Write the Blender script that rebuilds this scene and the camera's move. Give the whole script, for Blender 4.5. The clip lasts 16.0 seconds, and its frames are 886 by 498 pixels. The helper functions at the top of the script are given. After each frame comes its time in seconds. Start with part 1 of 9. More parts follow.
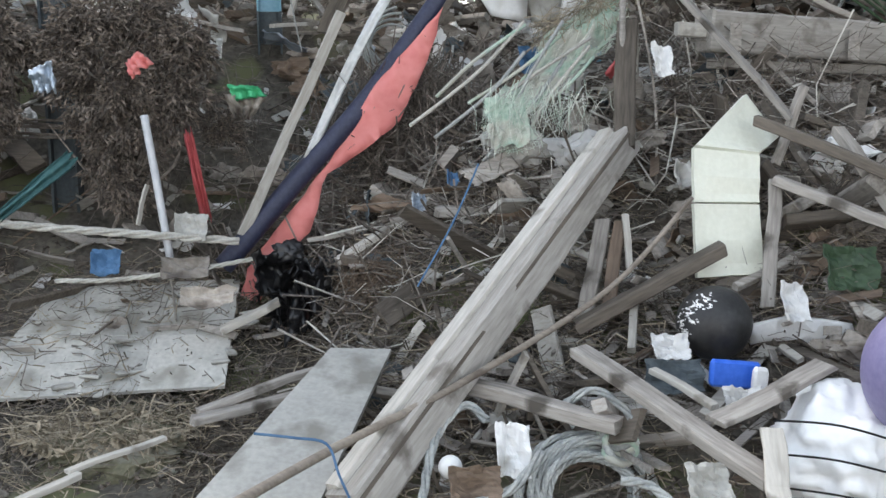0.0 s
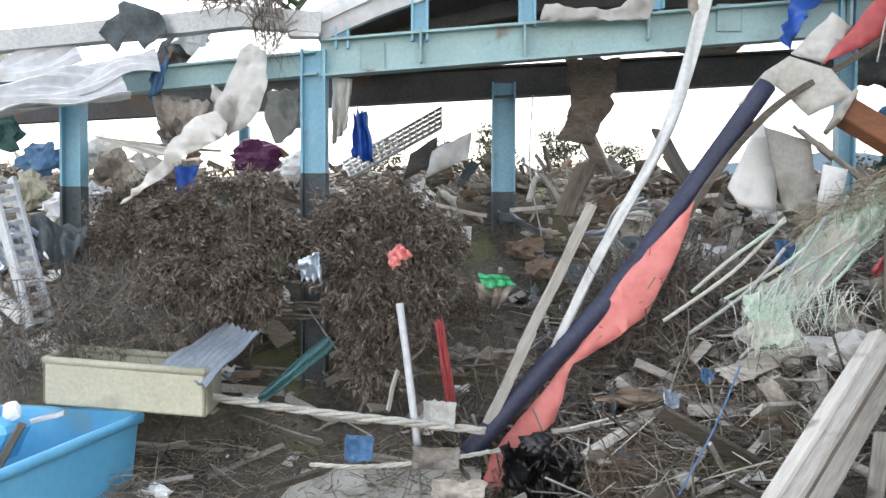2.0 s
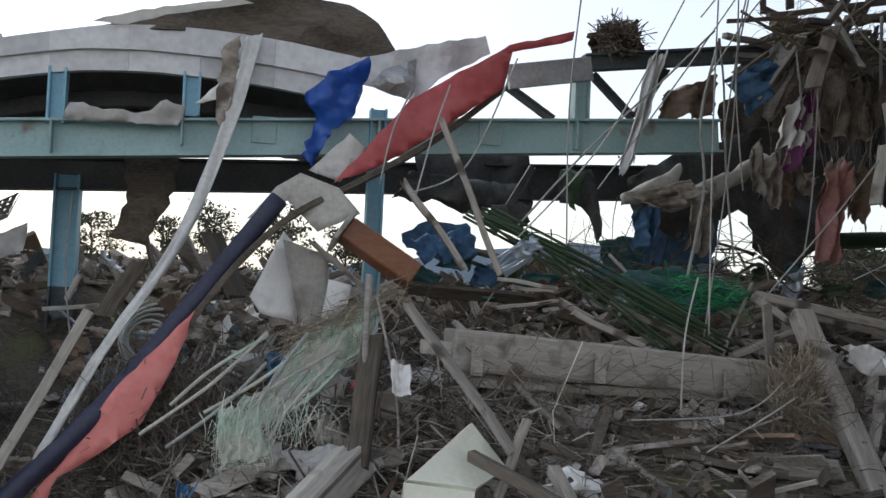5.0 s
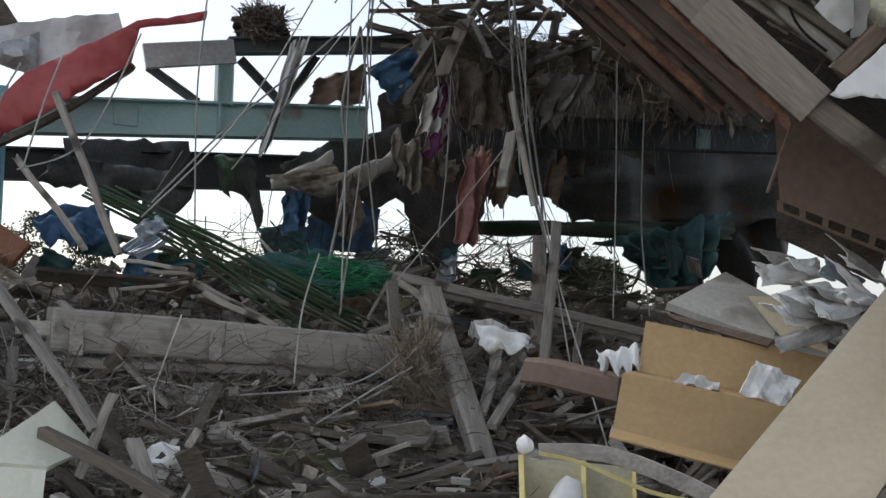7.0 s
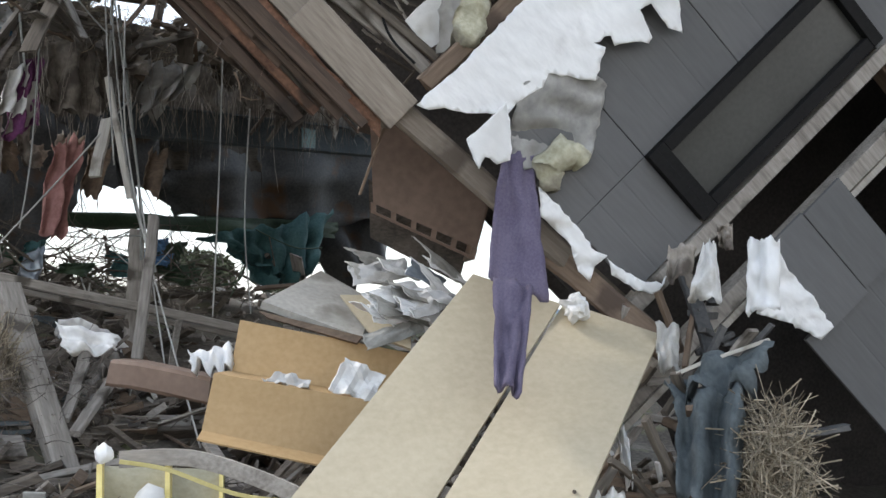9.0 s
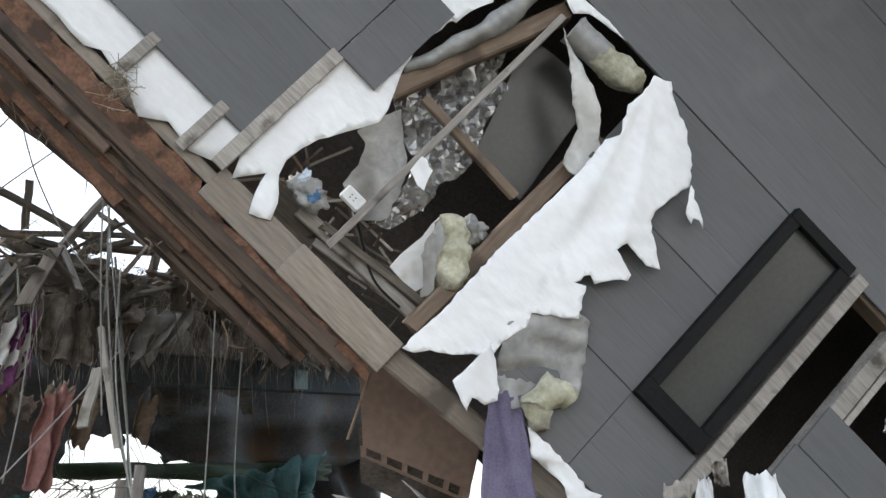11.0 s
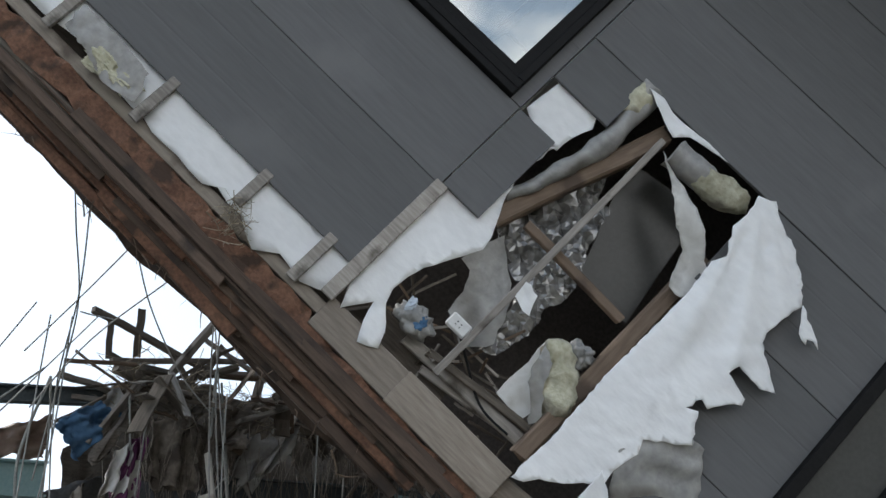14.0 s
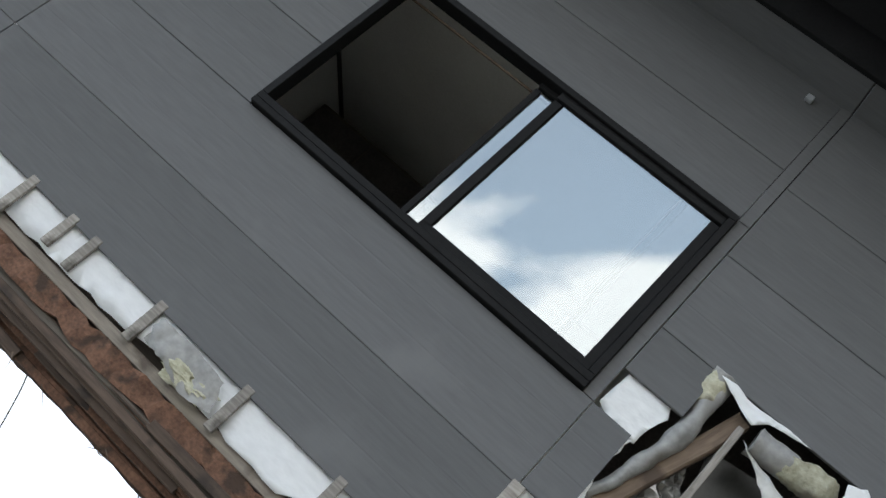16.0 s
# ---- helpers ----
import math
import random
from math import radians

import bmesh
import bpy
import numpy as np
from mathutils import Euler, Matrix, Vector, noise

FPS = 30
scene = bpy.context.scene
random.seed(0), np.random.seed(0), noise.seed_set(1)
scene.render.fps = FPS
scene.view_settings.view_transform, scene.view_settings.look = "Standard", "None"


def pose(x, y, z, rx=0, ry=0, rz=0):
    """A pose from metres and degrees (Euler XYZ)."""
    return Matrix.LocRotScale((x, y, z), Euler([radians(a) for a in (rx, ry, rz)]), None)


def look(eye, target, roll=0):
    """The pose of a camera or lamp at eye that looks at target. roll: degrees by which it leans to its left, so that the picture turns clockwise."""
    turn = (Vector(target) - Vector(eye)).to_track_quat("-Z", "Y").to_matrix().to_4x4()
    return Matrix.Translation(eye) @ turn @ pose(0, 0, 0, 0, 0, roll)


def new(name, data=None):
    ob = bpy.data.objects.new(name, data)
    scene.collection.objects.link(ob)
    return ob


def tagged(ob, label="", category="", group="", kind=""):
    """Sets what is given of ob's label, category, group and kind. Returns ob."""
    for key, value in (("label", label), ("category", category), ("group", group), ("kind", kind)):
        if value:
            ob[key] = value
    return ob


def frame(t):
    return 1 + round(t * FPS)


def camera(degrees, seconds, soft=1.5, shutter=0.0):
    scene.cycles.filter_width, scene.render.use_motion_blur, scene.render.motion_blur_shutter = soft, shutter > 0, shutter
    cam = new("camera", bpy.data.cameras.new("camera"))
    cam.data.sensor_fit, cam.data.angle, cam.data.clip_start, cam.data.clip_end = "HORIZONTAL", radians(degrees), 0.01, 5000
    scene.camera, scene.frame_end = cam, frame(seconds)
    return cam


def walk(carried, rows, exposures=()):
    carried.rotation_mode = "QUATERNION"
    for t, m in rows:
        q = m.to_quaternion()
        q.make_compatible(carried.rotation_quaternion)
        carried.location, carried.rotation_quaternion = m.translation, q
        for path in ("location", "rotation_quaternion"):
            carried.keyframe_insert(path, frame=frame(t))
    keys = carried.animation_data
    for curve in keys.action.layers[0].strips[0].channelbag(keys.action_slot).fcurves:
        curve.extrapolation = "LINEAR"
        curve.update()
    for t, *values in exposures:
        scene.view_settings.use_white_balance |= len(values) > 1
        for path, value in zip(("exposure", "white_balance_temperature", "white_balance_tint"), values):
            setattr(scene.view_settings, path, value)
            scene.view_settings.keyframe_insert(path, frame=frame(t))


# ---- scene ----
cam = camera(48.49, 16.0)
# t, x, y, z, yaw, pitch, roll
ROWS = [
    (0.0, -0.685, -0.164, 1.527, 8.71, -10.30, -0.32),
    (0.5, -0.906, -0.189, 1.575, 14.37, -8.20, -0.84),
    (1.0, -1.086, -0.241, 1.633, 17.59, -6.15, -0.77),
    (1.5, -1.119, -0.256, 1.718, 18.35, -4.35, -0.23),
    (2.0, -1.024, -0.199, 1.748, 18.66, -2.16, 0.21),
    (2.5, -0.862, -0.109, 1.805, 17.78, -0.35, 0.08),
    (3.0, -0.776, -0.070, 1.853, 16.65, 1.91, 0.02),
    (3.5, -0.637, -0.021, 1.921, 14.63, 3.15, 1.03),
    (4.0, -0.407, 0.032, 1.954, 11.96, 3.05, 1.30),
    (4.5, -0.159, 0.049, 1.946, 8.00, 2.52, 2.05),
    (7.0, 0.805, 0.052, 1.746, -7.94, 4.26, 1.17),
    (7.5, 0.838, 0.088, 1.735, -14.98, 3.90, 1.02),
    (8.0, 0.872, 0.078, 1.728, -21.94, 3.35, 0.80),
    (8.2, 0.880, 0.075, 1.726, -24.62, 3.20, 0.82),
    (10.3, 0.890, 0.056, 1.838, -32.37, 10.66, -1.14),
    (10.5, 0.895, 0.051, 1.827, -31.56, 12.91, -1.17),
    (11.0, 0.913, 0.033, 1.795, -30.31, 17.74, -1.14),
    (11.5, 0.942, -0.002, 1.783, -27.77, 21.24, -1.41),
    (12.0, 0.899, 0.008, 1.803, -26.66, 22.99, -1.05),
    (12.5, 0.893, 0.023, 1.803, -25.96, 22.85, -0.46),
    (13.0, 0.885, 0.034, 1.791, -25.36, 21.97, 0.06),
    (13.5, 0.864, 0.044, 1.793, -24.83, 22.54, 0.25),
    (14.0, 0.853, 0.034, 1.820, -24.78, 24.61, -0.15),
    (14.5, 0.834, 0.031, 1.887, -24.03, 28.14, -0.71),
    (15.0, 0.788, 0.019, 1.946, -23.79, 32.47, -1.07),
    (15.5, 0.740, 0.008, 1.981, -23.40, 36.50, -1.12),
    (16.0, 0.683, 0.001, 1.999, -22.74, 38.72, -1.26),
]

walk(cam, [(t, pose(x, y, z, 90 + p, 0, yaw) @ pose(0, 0, 0, 0, 0, r)) for t, x, y, z, yaw, p, r in ROWS],
     exposures=[(0, 1.20, 6650, 10), (0.5, 1.40, 6750, 10), (1.5, 1.62, 6850, 11), (2.5, 1.40, 6900, 12), (3.5, 0.66, 6700, 12), (4.5, 0.27, 6650, 12), (7, 0.12, 6650, 11), (8.2, 0.60, 6550, 11), (10.5, 1.20, 6700, 10), (11.5, 1.00, 6700, 10), (13, 0.74, 6600, 9), (14, 0.47, 6400, 9), (15, 0.34, 6250, 8), (15.5, 0.78, 6450, 8), (16, 0.95, 6500, 8)])

# ---- world and sun ----
world = bpy.data.worlds.new("sky")
scene.world = world
world.use_nodes = True
wn, wl = world.node_tree.nodes, world.node_tree.links
wn.clear()
sky = wn.new("ShaderNodeTexSky")
sky.sky_type, sky.sun_disc = "NISHITA", False
SUN_EL, SUN_AZ = radians(42), radians(322)
sky.sun_elevation, sky.sun_rotation = SUN_EL, SUN_AZ
sky.air_density, sky.dust_density = 1.0, 2.0
tc = wn.new("ShaderNodeTexCoord")
mp = wn.new("ShaderNodeMapping")
mp.inputs["Scale"].default_value = (1, 1, 1.9)
mp.inputs["Location"].default_value = (0.7, 2.4, 0.9)
cl = wn.new("ShaderNodeTexNoise")
cl.inputs["Scale"].default_value, cl.inputs["Detail"].default_value, cl.inputs["Roughness"].default_value = 4.6, 6, 0.5
rp = wn.new("ShaderNodeValToRGB")
rp.color_ramp.elements[0].position, rp.color_ramp.elements[1].position = 0.46, 0.57
mx = wn.new("ShaderNodeMix")
mx.data_type = "RGBA"
mx.inputs["B"].default_value = (12.5, 12.4, 12.3, 1)
bg = wn.new("ShaderNodeBackground")
bg.inputs["Strength"].default_value = 0.125
ow = wn.new("ShaderNodeOutputWorld")
wl.new(tc.outputs["Generated"], mp.inputs["Vector"])
wl.new(mp.outputs["Vector"], cl.inputs["Vector"])
sp, low, bank = wn.new("ShaderNodeSeparateXYZ"), wn.new("ShaderNodeMapRange"), wn.new("ShaderNodeMath")
low.inputs["From Min"].default_value, low.inputs["From Max"].default_value = -0.079, 0.165
low.inputs["To Min"].default_value, low.inputs["To Max"].default_value = 0.18, -0.19
bank.operation = "ADD"
hz = wn.new("ShaderNodeMix")
hz.data_type = "RGBA"
hz.inputs["Factor"].default_value, hz.inputs["B"].default_value = 0.38, (9.5, 10.6, 11.6, 1)
wl.new(tc.outputs["Generated"], sp.inputs[0])
south = wn.new("ShaderNodeMath")
south.operation = "MULTIPLY_ADD"
south.inputs[1].default_value = 0.25
wl.new(sp.outputs["Y"], south.inputs[0])
wl.new(sp.outputs["Z"], south.inputs[2])
wl.new(south.outputs[0], low.inputs["Value"])
wl.new(cl.outputs["Fac"], bank.inputs[0])
wl.new(low.outputs["Result"], bank.inputs[1])
wl.new(bank.outputs[0], rp.inputs["Fac"])
wl.new(rp.outputs["Color"], mx.inputs["Factor"])
wl.new(sky.outputs["Color"], hz.inputs["A"])
wl.new(hz.outputs["Result"], mx.inputs["A"])
wl.new(mx.outputs["Result"], bg.inputs["Color"])
wl.new(bg.outputs["Background"], ow.inputs["Surface"])
sun = new("sun", bpy.data.lights.new("sun", "SUN"))
sun.data.energy, sun.data.angle, sun.data.color = 1.3, radians(14), (1.0, 0.95, 0.88)
# the sky's azimuth runs clockwise from +y
sun.matrix_world = look((0, 0, 0), (-math.sin(SUN_AZ) * math.cos(SUN_EL), -math.cos(SUN_AZ) * math.cos(SUN_EL), -math.sin(SUN_EL)))


# ---- materials ----
def mat(name, c1, c2, rough=0.8, scale=6.0, stretch=(1, 1, 1), metal=0.0, bump=0.3, fine=60.0, spread=0.12, stain=None, stain_at=0.6, trans=0.0):
    """Two colours mixed by a coarse and a fine noise, a third one in patches, an offset for each object and each island."""
    m = bpy.data.materials.new(name)
    m.use_nodes = True
    n, l = m.node_tree.nodes, m.node_tree.links
    b = n["Principled BSDF"]
    b.inputs["Roughness"].default_value, b.inputs["Metallic"].default_value = rough, metal
    co = n.new("ShaderNodeTexCoord")
    ma = n.new("ShaderNodeMapping")
    ma.inputs["Scale"].default_value = stretch
    l.new(co.outputs["Object"], ma.inputs["Vector"])
    a = n.new("ShaderNodeTexNoise")
    a.inputs["Scale"].default_value, a.inputs["Detail"].default_value = scale, 5
    f = n.new("ShaderNodeTexNoise")
    f.inputs["Scale"].default_value, f.inputs["Detail"].default_value = fine, 4
    for t in (a, f):
        l.new(ma.outputs["Vector"], t.inputs["Vector"])
    av = n.new("ShaderNodeMath")
    av.operation = "ADD"
    l.new(a.outputs["Fac"], av.inputs[0])
    l.new(f.outputs["Fac"], av.inputs[1])
    r = n.new("ShaderNodeMapRange")
    r.inputs["From Min"].default_value, r.inputs["From Max"].default_value = 0.72, 1.28
    l.new(av.outputs[0], r.inputs["Value"])
    x = n.new("ShaderNodeMix")
    x.data_type = "RGBA"
    x.inputs["A"].default_value, x.inputs["B"].default_value = (*c1, 1), (*c2, 1)
    l.new(r.outputs["Result"], x.inputs["Factor"])
    out = x.outputs["Result"]
    if stain:
        s = n.new("ShaderNodeTexNoise")
        s.inputs["Scale"].default_value, s.inputs["Detail"].default_value = scale * 0.6 + 0.7, 8
        l.new(co.outputs["Object"], s.inputs["Vector"])
        rr = n.new("ShaderNodeMapRange")
        rr.inputs["From Min"].default_value, rr.inputs["From Max"].default_value = stain_at - 0.04, stain_at + 0.06
        l.new(s.outputs["Fac"], rr.inputs["Value"])
        y = n.new("ShaderNodeMix")
        y.data_type = "RGBA"
        y.inputs["B"].default_value = (*stain, 1)
        l.new(rr.outputs["Result"], y.inputs["Factor"])
        l.new(out, y.inputs["A"])
        out = y.outputs["Result"]
    if spread:
        ob, ge = n.new("ShaderNodeObjectInfo"), n.new("ShaderNodeNewGeometry")
        ad = n.new("ShaderNodeMath")
        ad.operation = "ADD"
        l.new(ob.outputs["Random"], ad.inputs[0])
        l.new(ge.outputs["Random Per Island"], ad.inputs[1])
        fr = n.new("ShaderNodeMath")
        fr.operation = "FRACT"
        l.new(ad.outputs[0], fr.inputs[0])
        vr = n.new("ShaderNodeMapRange")
        vr.inputs["To Min"].default_value, vr.inputs["To Max"].default_value = 1 - spread * 2, 1 + spread
        l.new(fr.outputs[0], vr.inputs["Value"])
        hs = n.new("ShaderNodeHueSaturation")
        l.new(out, hs.inputs["Color"])
        l.new(vr.outputs["Result"], hs.inputs["Value"])
        out = hs.outputs["Color"]
    l.new(out, b.inputs["Base Color"])
    if bump:
        bu = n.new("ShaderNodeBump")
        bu.inputs["Strength"].default_value, bu.inputs["Distance"].default_value = bump, 0.006
        l.new(av.outputs[0], bu.inputs["Height"])
        l.new(bu.outputs["Normal"], b.inputs["Normal"])
    if trans:
        tr = n.new("ShaderNodeBsdfTranslucent")
        l.new(out, tr.inputs["Color"])
        ms = n.new("ShaderNodeMixShader")
        ms.inputs[0].default_value = trans
        l.new(b.outputs[0], ms.inputs[1])
        l.new(tr.outputs[0], ms.inputs[2])
        l.new(ms.outputs[0], n["Material Output"].inputs["Surface"])
    return m


GRAIN = (0.12, 1, 1)
M = dict(
    soil=mat("soil", (0.045, 0.040, 0.033), (0.15, 0.135, 0.112), 0.95, 3, bump=0.9, fine=40, spread=0, stain=(0.125, 0.13, 0.065), stain_at=0.56),
    floor_wood=mat("floor_wood", (0.055, 0.036, 0.026), (0.12, 0.082, 0.06), 0.8, 7, GRAIN, fine=80, stain=(0.035, 0.024, 0.018), stain_at=0.6),
    lattice_wood=mat("lattice_wood", (0.08, 0.068, 0.058), (0.20, 0.175, 0.15), 0.85, 9, GRAIN, fine=90),
    grey_wood=mat("grey_wood", (0.20, 0.18, 0.16), (0.41, 0.38, 0.345), 0.85, 9, GRAIN, fine=90, stain=(0.09, 0.078, 0.065), stain_at=0.63),
    pale_wood=mat("pale_wood", (0.34, 0.32, 0.285), (0.52, 0.495, 0.45), 0.8, 9, GRAIN, fine=90, stain=(0.22, 0.2, 0.17), stain_at=0.62),
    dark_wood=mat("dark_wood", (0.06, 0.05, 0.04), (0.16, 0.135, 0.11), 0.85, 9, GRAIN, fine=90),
    brown_wood=mat("brown_wood", (0.115, 0.08, 0.056), (0.22, 0.16, 0.115), 0.75, 7, GRAIN, fine=80, stain=(0.08, 0.055, 0.04), stain_at=0.62),
    raw_wood=mat("raw_wood", (0.175, 0.145, 0.118), (0.30, 0.26, 0.215), 0.75, 7, GRAIN, fine=80, stain=(0.12, 0.095, 0.075), stain_at=0.6),
    rust_board=mat("rust_board", (0.085, 0.042, 0.027), (0.19, 0.10, 0.062), 0.9, 14, bump=0.8, fine=70, stain=(0.05, 0.03, 0.02), stain_at=0.56),
    blue_steel=mat("blue_steel", (0.23, 0.37, 0.385), (0.32, 0.455, 0.46), 0.55, 5, bump=0.1, spread=0.05, stain=(0.17, 0.10, 0.065), stain_at=0.64),
    blue_column=mat("blue_column", (0.15, 0.36, 0.48), (0.24, 0.46, 0.58), 0.5, 5, bump=0.1, spread=0.05, stain=(0.14, 0.12, 0.1), stain_at=0.66),
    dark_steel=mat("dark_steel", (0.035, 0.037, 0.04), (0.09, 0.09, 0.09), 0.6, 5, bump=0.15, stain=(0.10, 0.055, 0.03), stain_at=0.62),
    mud_steel=mat("mud_steel", (0.055, 0.07, 0.08), (0.10, 0.12, 0.13), 0.8, 7, bump=0.3, spread=0.05),
    rust=mat("rust", (0.09, 0.045, 0.025), (0.2, 0.11, 0.06), 0.85, 20, bump=0.5),
    white_metal=mat("white_metal", (0.5, 0.52, 0.55), (0.68, 0.69, 0.71), 0.4, 3, bump=0.05, fine=25, stain=(0.36, 0.35, 0.34), stain_at=0.62),
    grey_metal=mat("grey_metal", (0.35, 0.37, 0.39), (0.52, 0.54, 0.56), 0.4, 4, metal=0.4, bump=0.1, stain=(0.27, 0.25, 0.22), stain_at=0.6),
    zinc=mat("zinc", (0.30, 0.36, 0.43), (0.45, 0.50, 0.56), 0.38, 4, metal=0.5, bump=0.1),
    membrane=mat("membrane", (0.78, 0.79, 0.80), (0.88, 0.89, 0.90), 0.55, 2.2, (1, 2.2, 1), bump=0.45, fine=15, spread=0.03, stain=(0.52, 0.52, 0.52), stain_at=0.69, trans=0.05),
    # darker copy of plastic_film: shade inside the hole is put into its grey
    grey_film=mat("grey_film", (0.25, 0.25, 0.245), (0.42, 0.415, 0.40), 0.4, 5, bump=0.4, fine=30, spread=0.06, stain=(0.19, 0.18, 0.165), stain_at=0.6, trans=0.15),
    paper=mat("paper", (0.62, 0.62, 0.62), (0.80, 0.80, 0.79), 0.7, 6, bump=0.3, fine=30, stain=(0.42, 0.40, 0.36), stain_at=0.6),
    plastic_film=mat("plastic_film", (0.60, 0.59, 0.56), (0.76, 0.755, 0.73), 0.4, 5, bump=0.4, fine=22, stain=(0.40, 0.38, 0.34), stain_at=0.6, trans=0.25),
    siding=mat("siding", (0.122, 0.123, 0.126), (0.146, 0.147, 0.150), 0.66, 1.6, (0.10, 1, 1), bump=0.10, fine=70, spread=0.04, stain=(0.16, 0.161, 0.163), stain_at=0.66),
    black_frame=mat("black_frame", (0.006, 0.006, 0.0065), (0.012, 0.012, 0.0125), 0.6, 5, bump=0.05, spread=0.05),
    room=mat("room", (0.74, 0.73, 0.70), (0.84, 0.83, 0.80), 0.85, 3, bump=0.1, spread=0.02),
    # dark colour carries the shade of unlit rooms; also doors, trim, far windows
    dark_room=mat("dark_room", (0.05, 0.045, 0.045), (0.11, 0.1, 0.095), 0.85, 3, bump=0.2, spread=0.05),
    foil=mat("foil", (0.16, 0.155, 0.15), (0.42, 0.415, 0.41), 0.27, 9, metal=0.6, bump=1.0, fine=26),
    wool=mat("wool", (0.36, 0.345, 0.24), (0.60, 0.585, 0.46), 0.95, 9, bump=1.0, fine=45, stain=(0.25, 0.23, 0.18), stain_at=0.58),
    tan_board=mat("tan_board", (0.45, 0.39, 0.28), (0.53, 0.47, 0.35), 0.6, 2.5, bump=0.08, fine=40, spread=0.04, stain=(0.38, 0.32, 0.22), stain_at=0.68),
    carton=mat("carton", (0.40, 0.265, 0.125), (0.48, 0.33, 0.17), 0.75, 3, bump=0.1, fine=50, spread=0.05),
    brown_panel=mat("brown_panel", (0.17, 0.112, 0.082), (0.24, 0.165, 0.125), 0.55, 3, bump=0.1, fine=30, spread=0.05),
    orange_wood=mat("orange_wood", (0.17, 0.065, 0.03), (0.27, 0.11, 0.05), 0.4, 6, GRAIN, bump=0.1),
    blue_tub=mat("blue_tub", (0.10, 0.43, 0.72), (0.15, 0.50, 0.77), 0.35, 4, bump=0.06, fine=30, spread=0.02, stain=(0.22, 0.42, 0.52), stain_at=0.68),
    pink=mat("pink", (0.72, 0.21, 0.20), (0.82, 0.30, 0.28), 0.55, 6, bump=0.25, fine=20, spread=0.03, trans=0.15),
    red=mat("red", (0.33, 0.05, 0.055), (0.44, 0.085, 0.09), 0.5, 5, bump=0.2, fine=20, spread=0.05, stain=(0.3, 0.10, 0.09), stain_at=0.66),
    navy=mat("navy", (0.016, 0.019, 0.043), (0.034, 0.040, 0.078), 0.6, 8, bump=0.3),
    strap=mat("strap", (0.50, 0.51, 0.51), (0.66, 0.67, 0.66), 0.7, 5, bump=0.4, fine=40, spread=0.03, stain=(0.38, 0.36, 0.33), stain_at=0.62),
    rope=mat("rope", (0.38, 0.365, 0.325), (0.60, 0.58, 0.53), 0.9, 14, bump=0.5, fine=90),
    grey_rope=mat("grey_rope", (0.26, 0.275, 0.27), (0.45, 0.46, 0.44), 0.9, 14, bump=0.5, fine=90),
    net=mat("net", (0.30, 0.43, 0.34), (0.56, 0.62, 0.54), 0.9, 9, bump=0.5, fine=60, stain=(0.46, 0.46, 0.40), stain_at=0.5),
    net_thread=mat("net_thread", (0.42, 0.55, 0.45), (0.74, 0.77, 0.70), 0.9, 9, bump=0, spread=0.1, stain=(0.66, 0.66, 0.60), stain_at=0.5),
    green=mat("green", (0.02, 0.30, 0.12), (0.08, 0.46, 0.22), 0.6, 8, bump=0.3),
    dark_green=mat("dark_green", (0.02, 0.045, 0.022), (0.05, 0.09, 0.045), 0.6, 8, bump=0.2),
    teal=mat("teal", (0.03, 0.105, 0.11), (0.075, 0.18, 0.18), 0.7, 7, bump=0.5, trans=0.15),
    blue_film=mat("blue_film", (0.015, 0.10, 0.50), (0.05, 0.19, 0.70), 0.3, 8, bump=0.6, fine=25, trans=0.35),
    blue_cloth=mat("blue_cloth", (0.04, 0.11, 0.22), (0.09, 0.19, 0.33), 0.8, 8, bump=0.5, fine=30),
    purple=mat("purple", (0.10, 0.085, 0.14), (0.155, 0.135, 0.20), 0.95, 8, bump=0.5, fine=120, spread=0.03),
    lilac=mat("lilac", (0.18, 0.16, 0.30), (0.24, 0.215, 0.37), 0.5, 5, bump=0.1),
    plum=mat("plum", (0.09, 0.02, 0.08), (0.17, 0.05, 0.14), 0.85, 8, bump=0.4),
    black_bag=mat("black_bag", (0.006, 0.006, 0.007), (0.018, 0.018, 0.02), 0.36, 6, bump=0.3, fine=18),
    black_rubber=mat("black_rubber", (0.012, 0.012, 0.013), (0.03, 0.03, 0.03), 0.5, 10, bump=0.2, stain=(0.06, 0.06, 0.06), stain_at=0.645),
    leaf=mat("leaf", (0.085, 0.068, 0.056), (0.25, 0.205, 0.17), 0.9, 20, bump=0, spread=0.36),
    twig=mat("twig", (0.10, 0.085, 0.072), (0.27, 0.235, 0.205), 0.9, 20, bump=0, spread=0.25),
    beam_wood=mat("beam_wood", (0.26, 0.24, 0.215), (0.44, 0.415, 0.38), 0.85, 9, GRAIN, fine=90, stain=(0.17, 0.15, 0.13), stain_at=0.64),
    straw=mat("straw", (0.22, 0.18, 0.125), (0.42, 0.365, 0.28), 0.9, 20, bump=0, spread=0.25),
    grass=mat("grass", (0.05, 0.075, 0.025), (0.13, 0.15, 0.06), 0.8, 20, bump=0, spread=0.25),
    plaster=mat("plaster", (0.36, 0.355, 0.33), (0.50, 0.49, 0.455), 0.9, 5, bump=0.3, fine=50, stain=(0.26, 0.25, 0.22), stain_at=0.58),
    moss=mat("moss", (0.10, 0.095, 0.055), (0.25, 0.235, 0.165), 0.95, 6, bump=0.8, fine=40, stain=(0.36, 0.35, 0.30), stain_at=0.6),
    cream=mat("cream", (0.66, 0.67, 0.57), (0.74, 0.75, 0.65), 0.5, 4, bump=0.08, spread=0.03, stain=(0.5, 0.49, 0.40), stain_at=0.66),
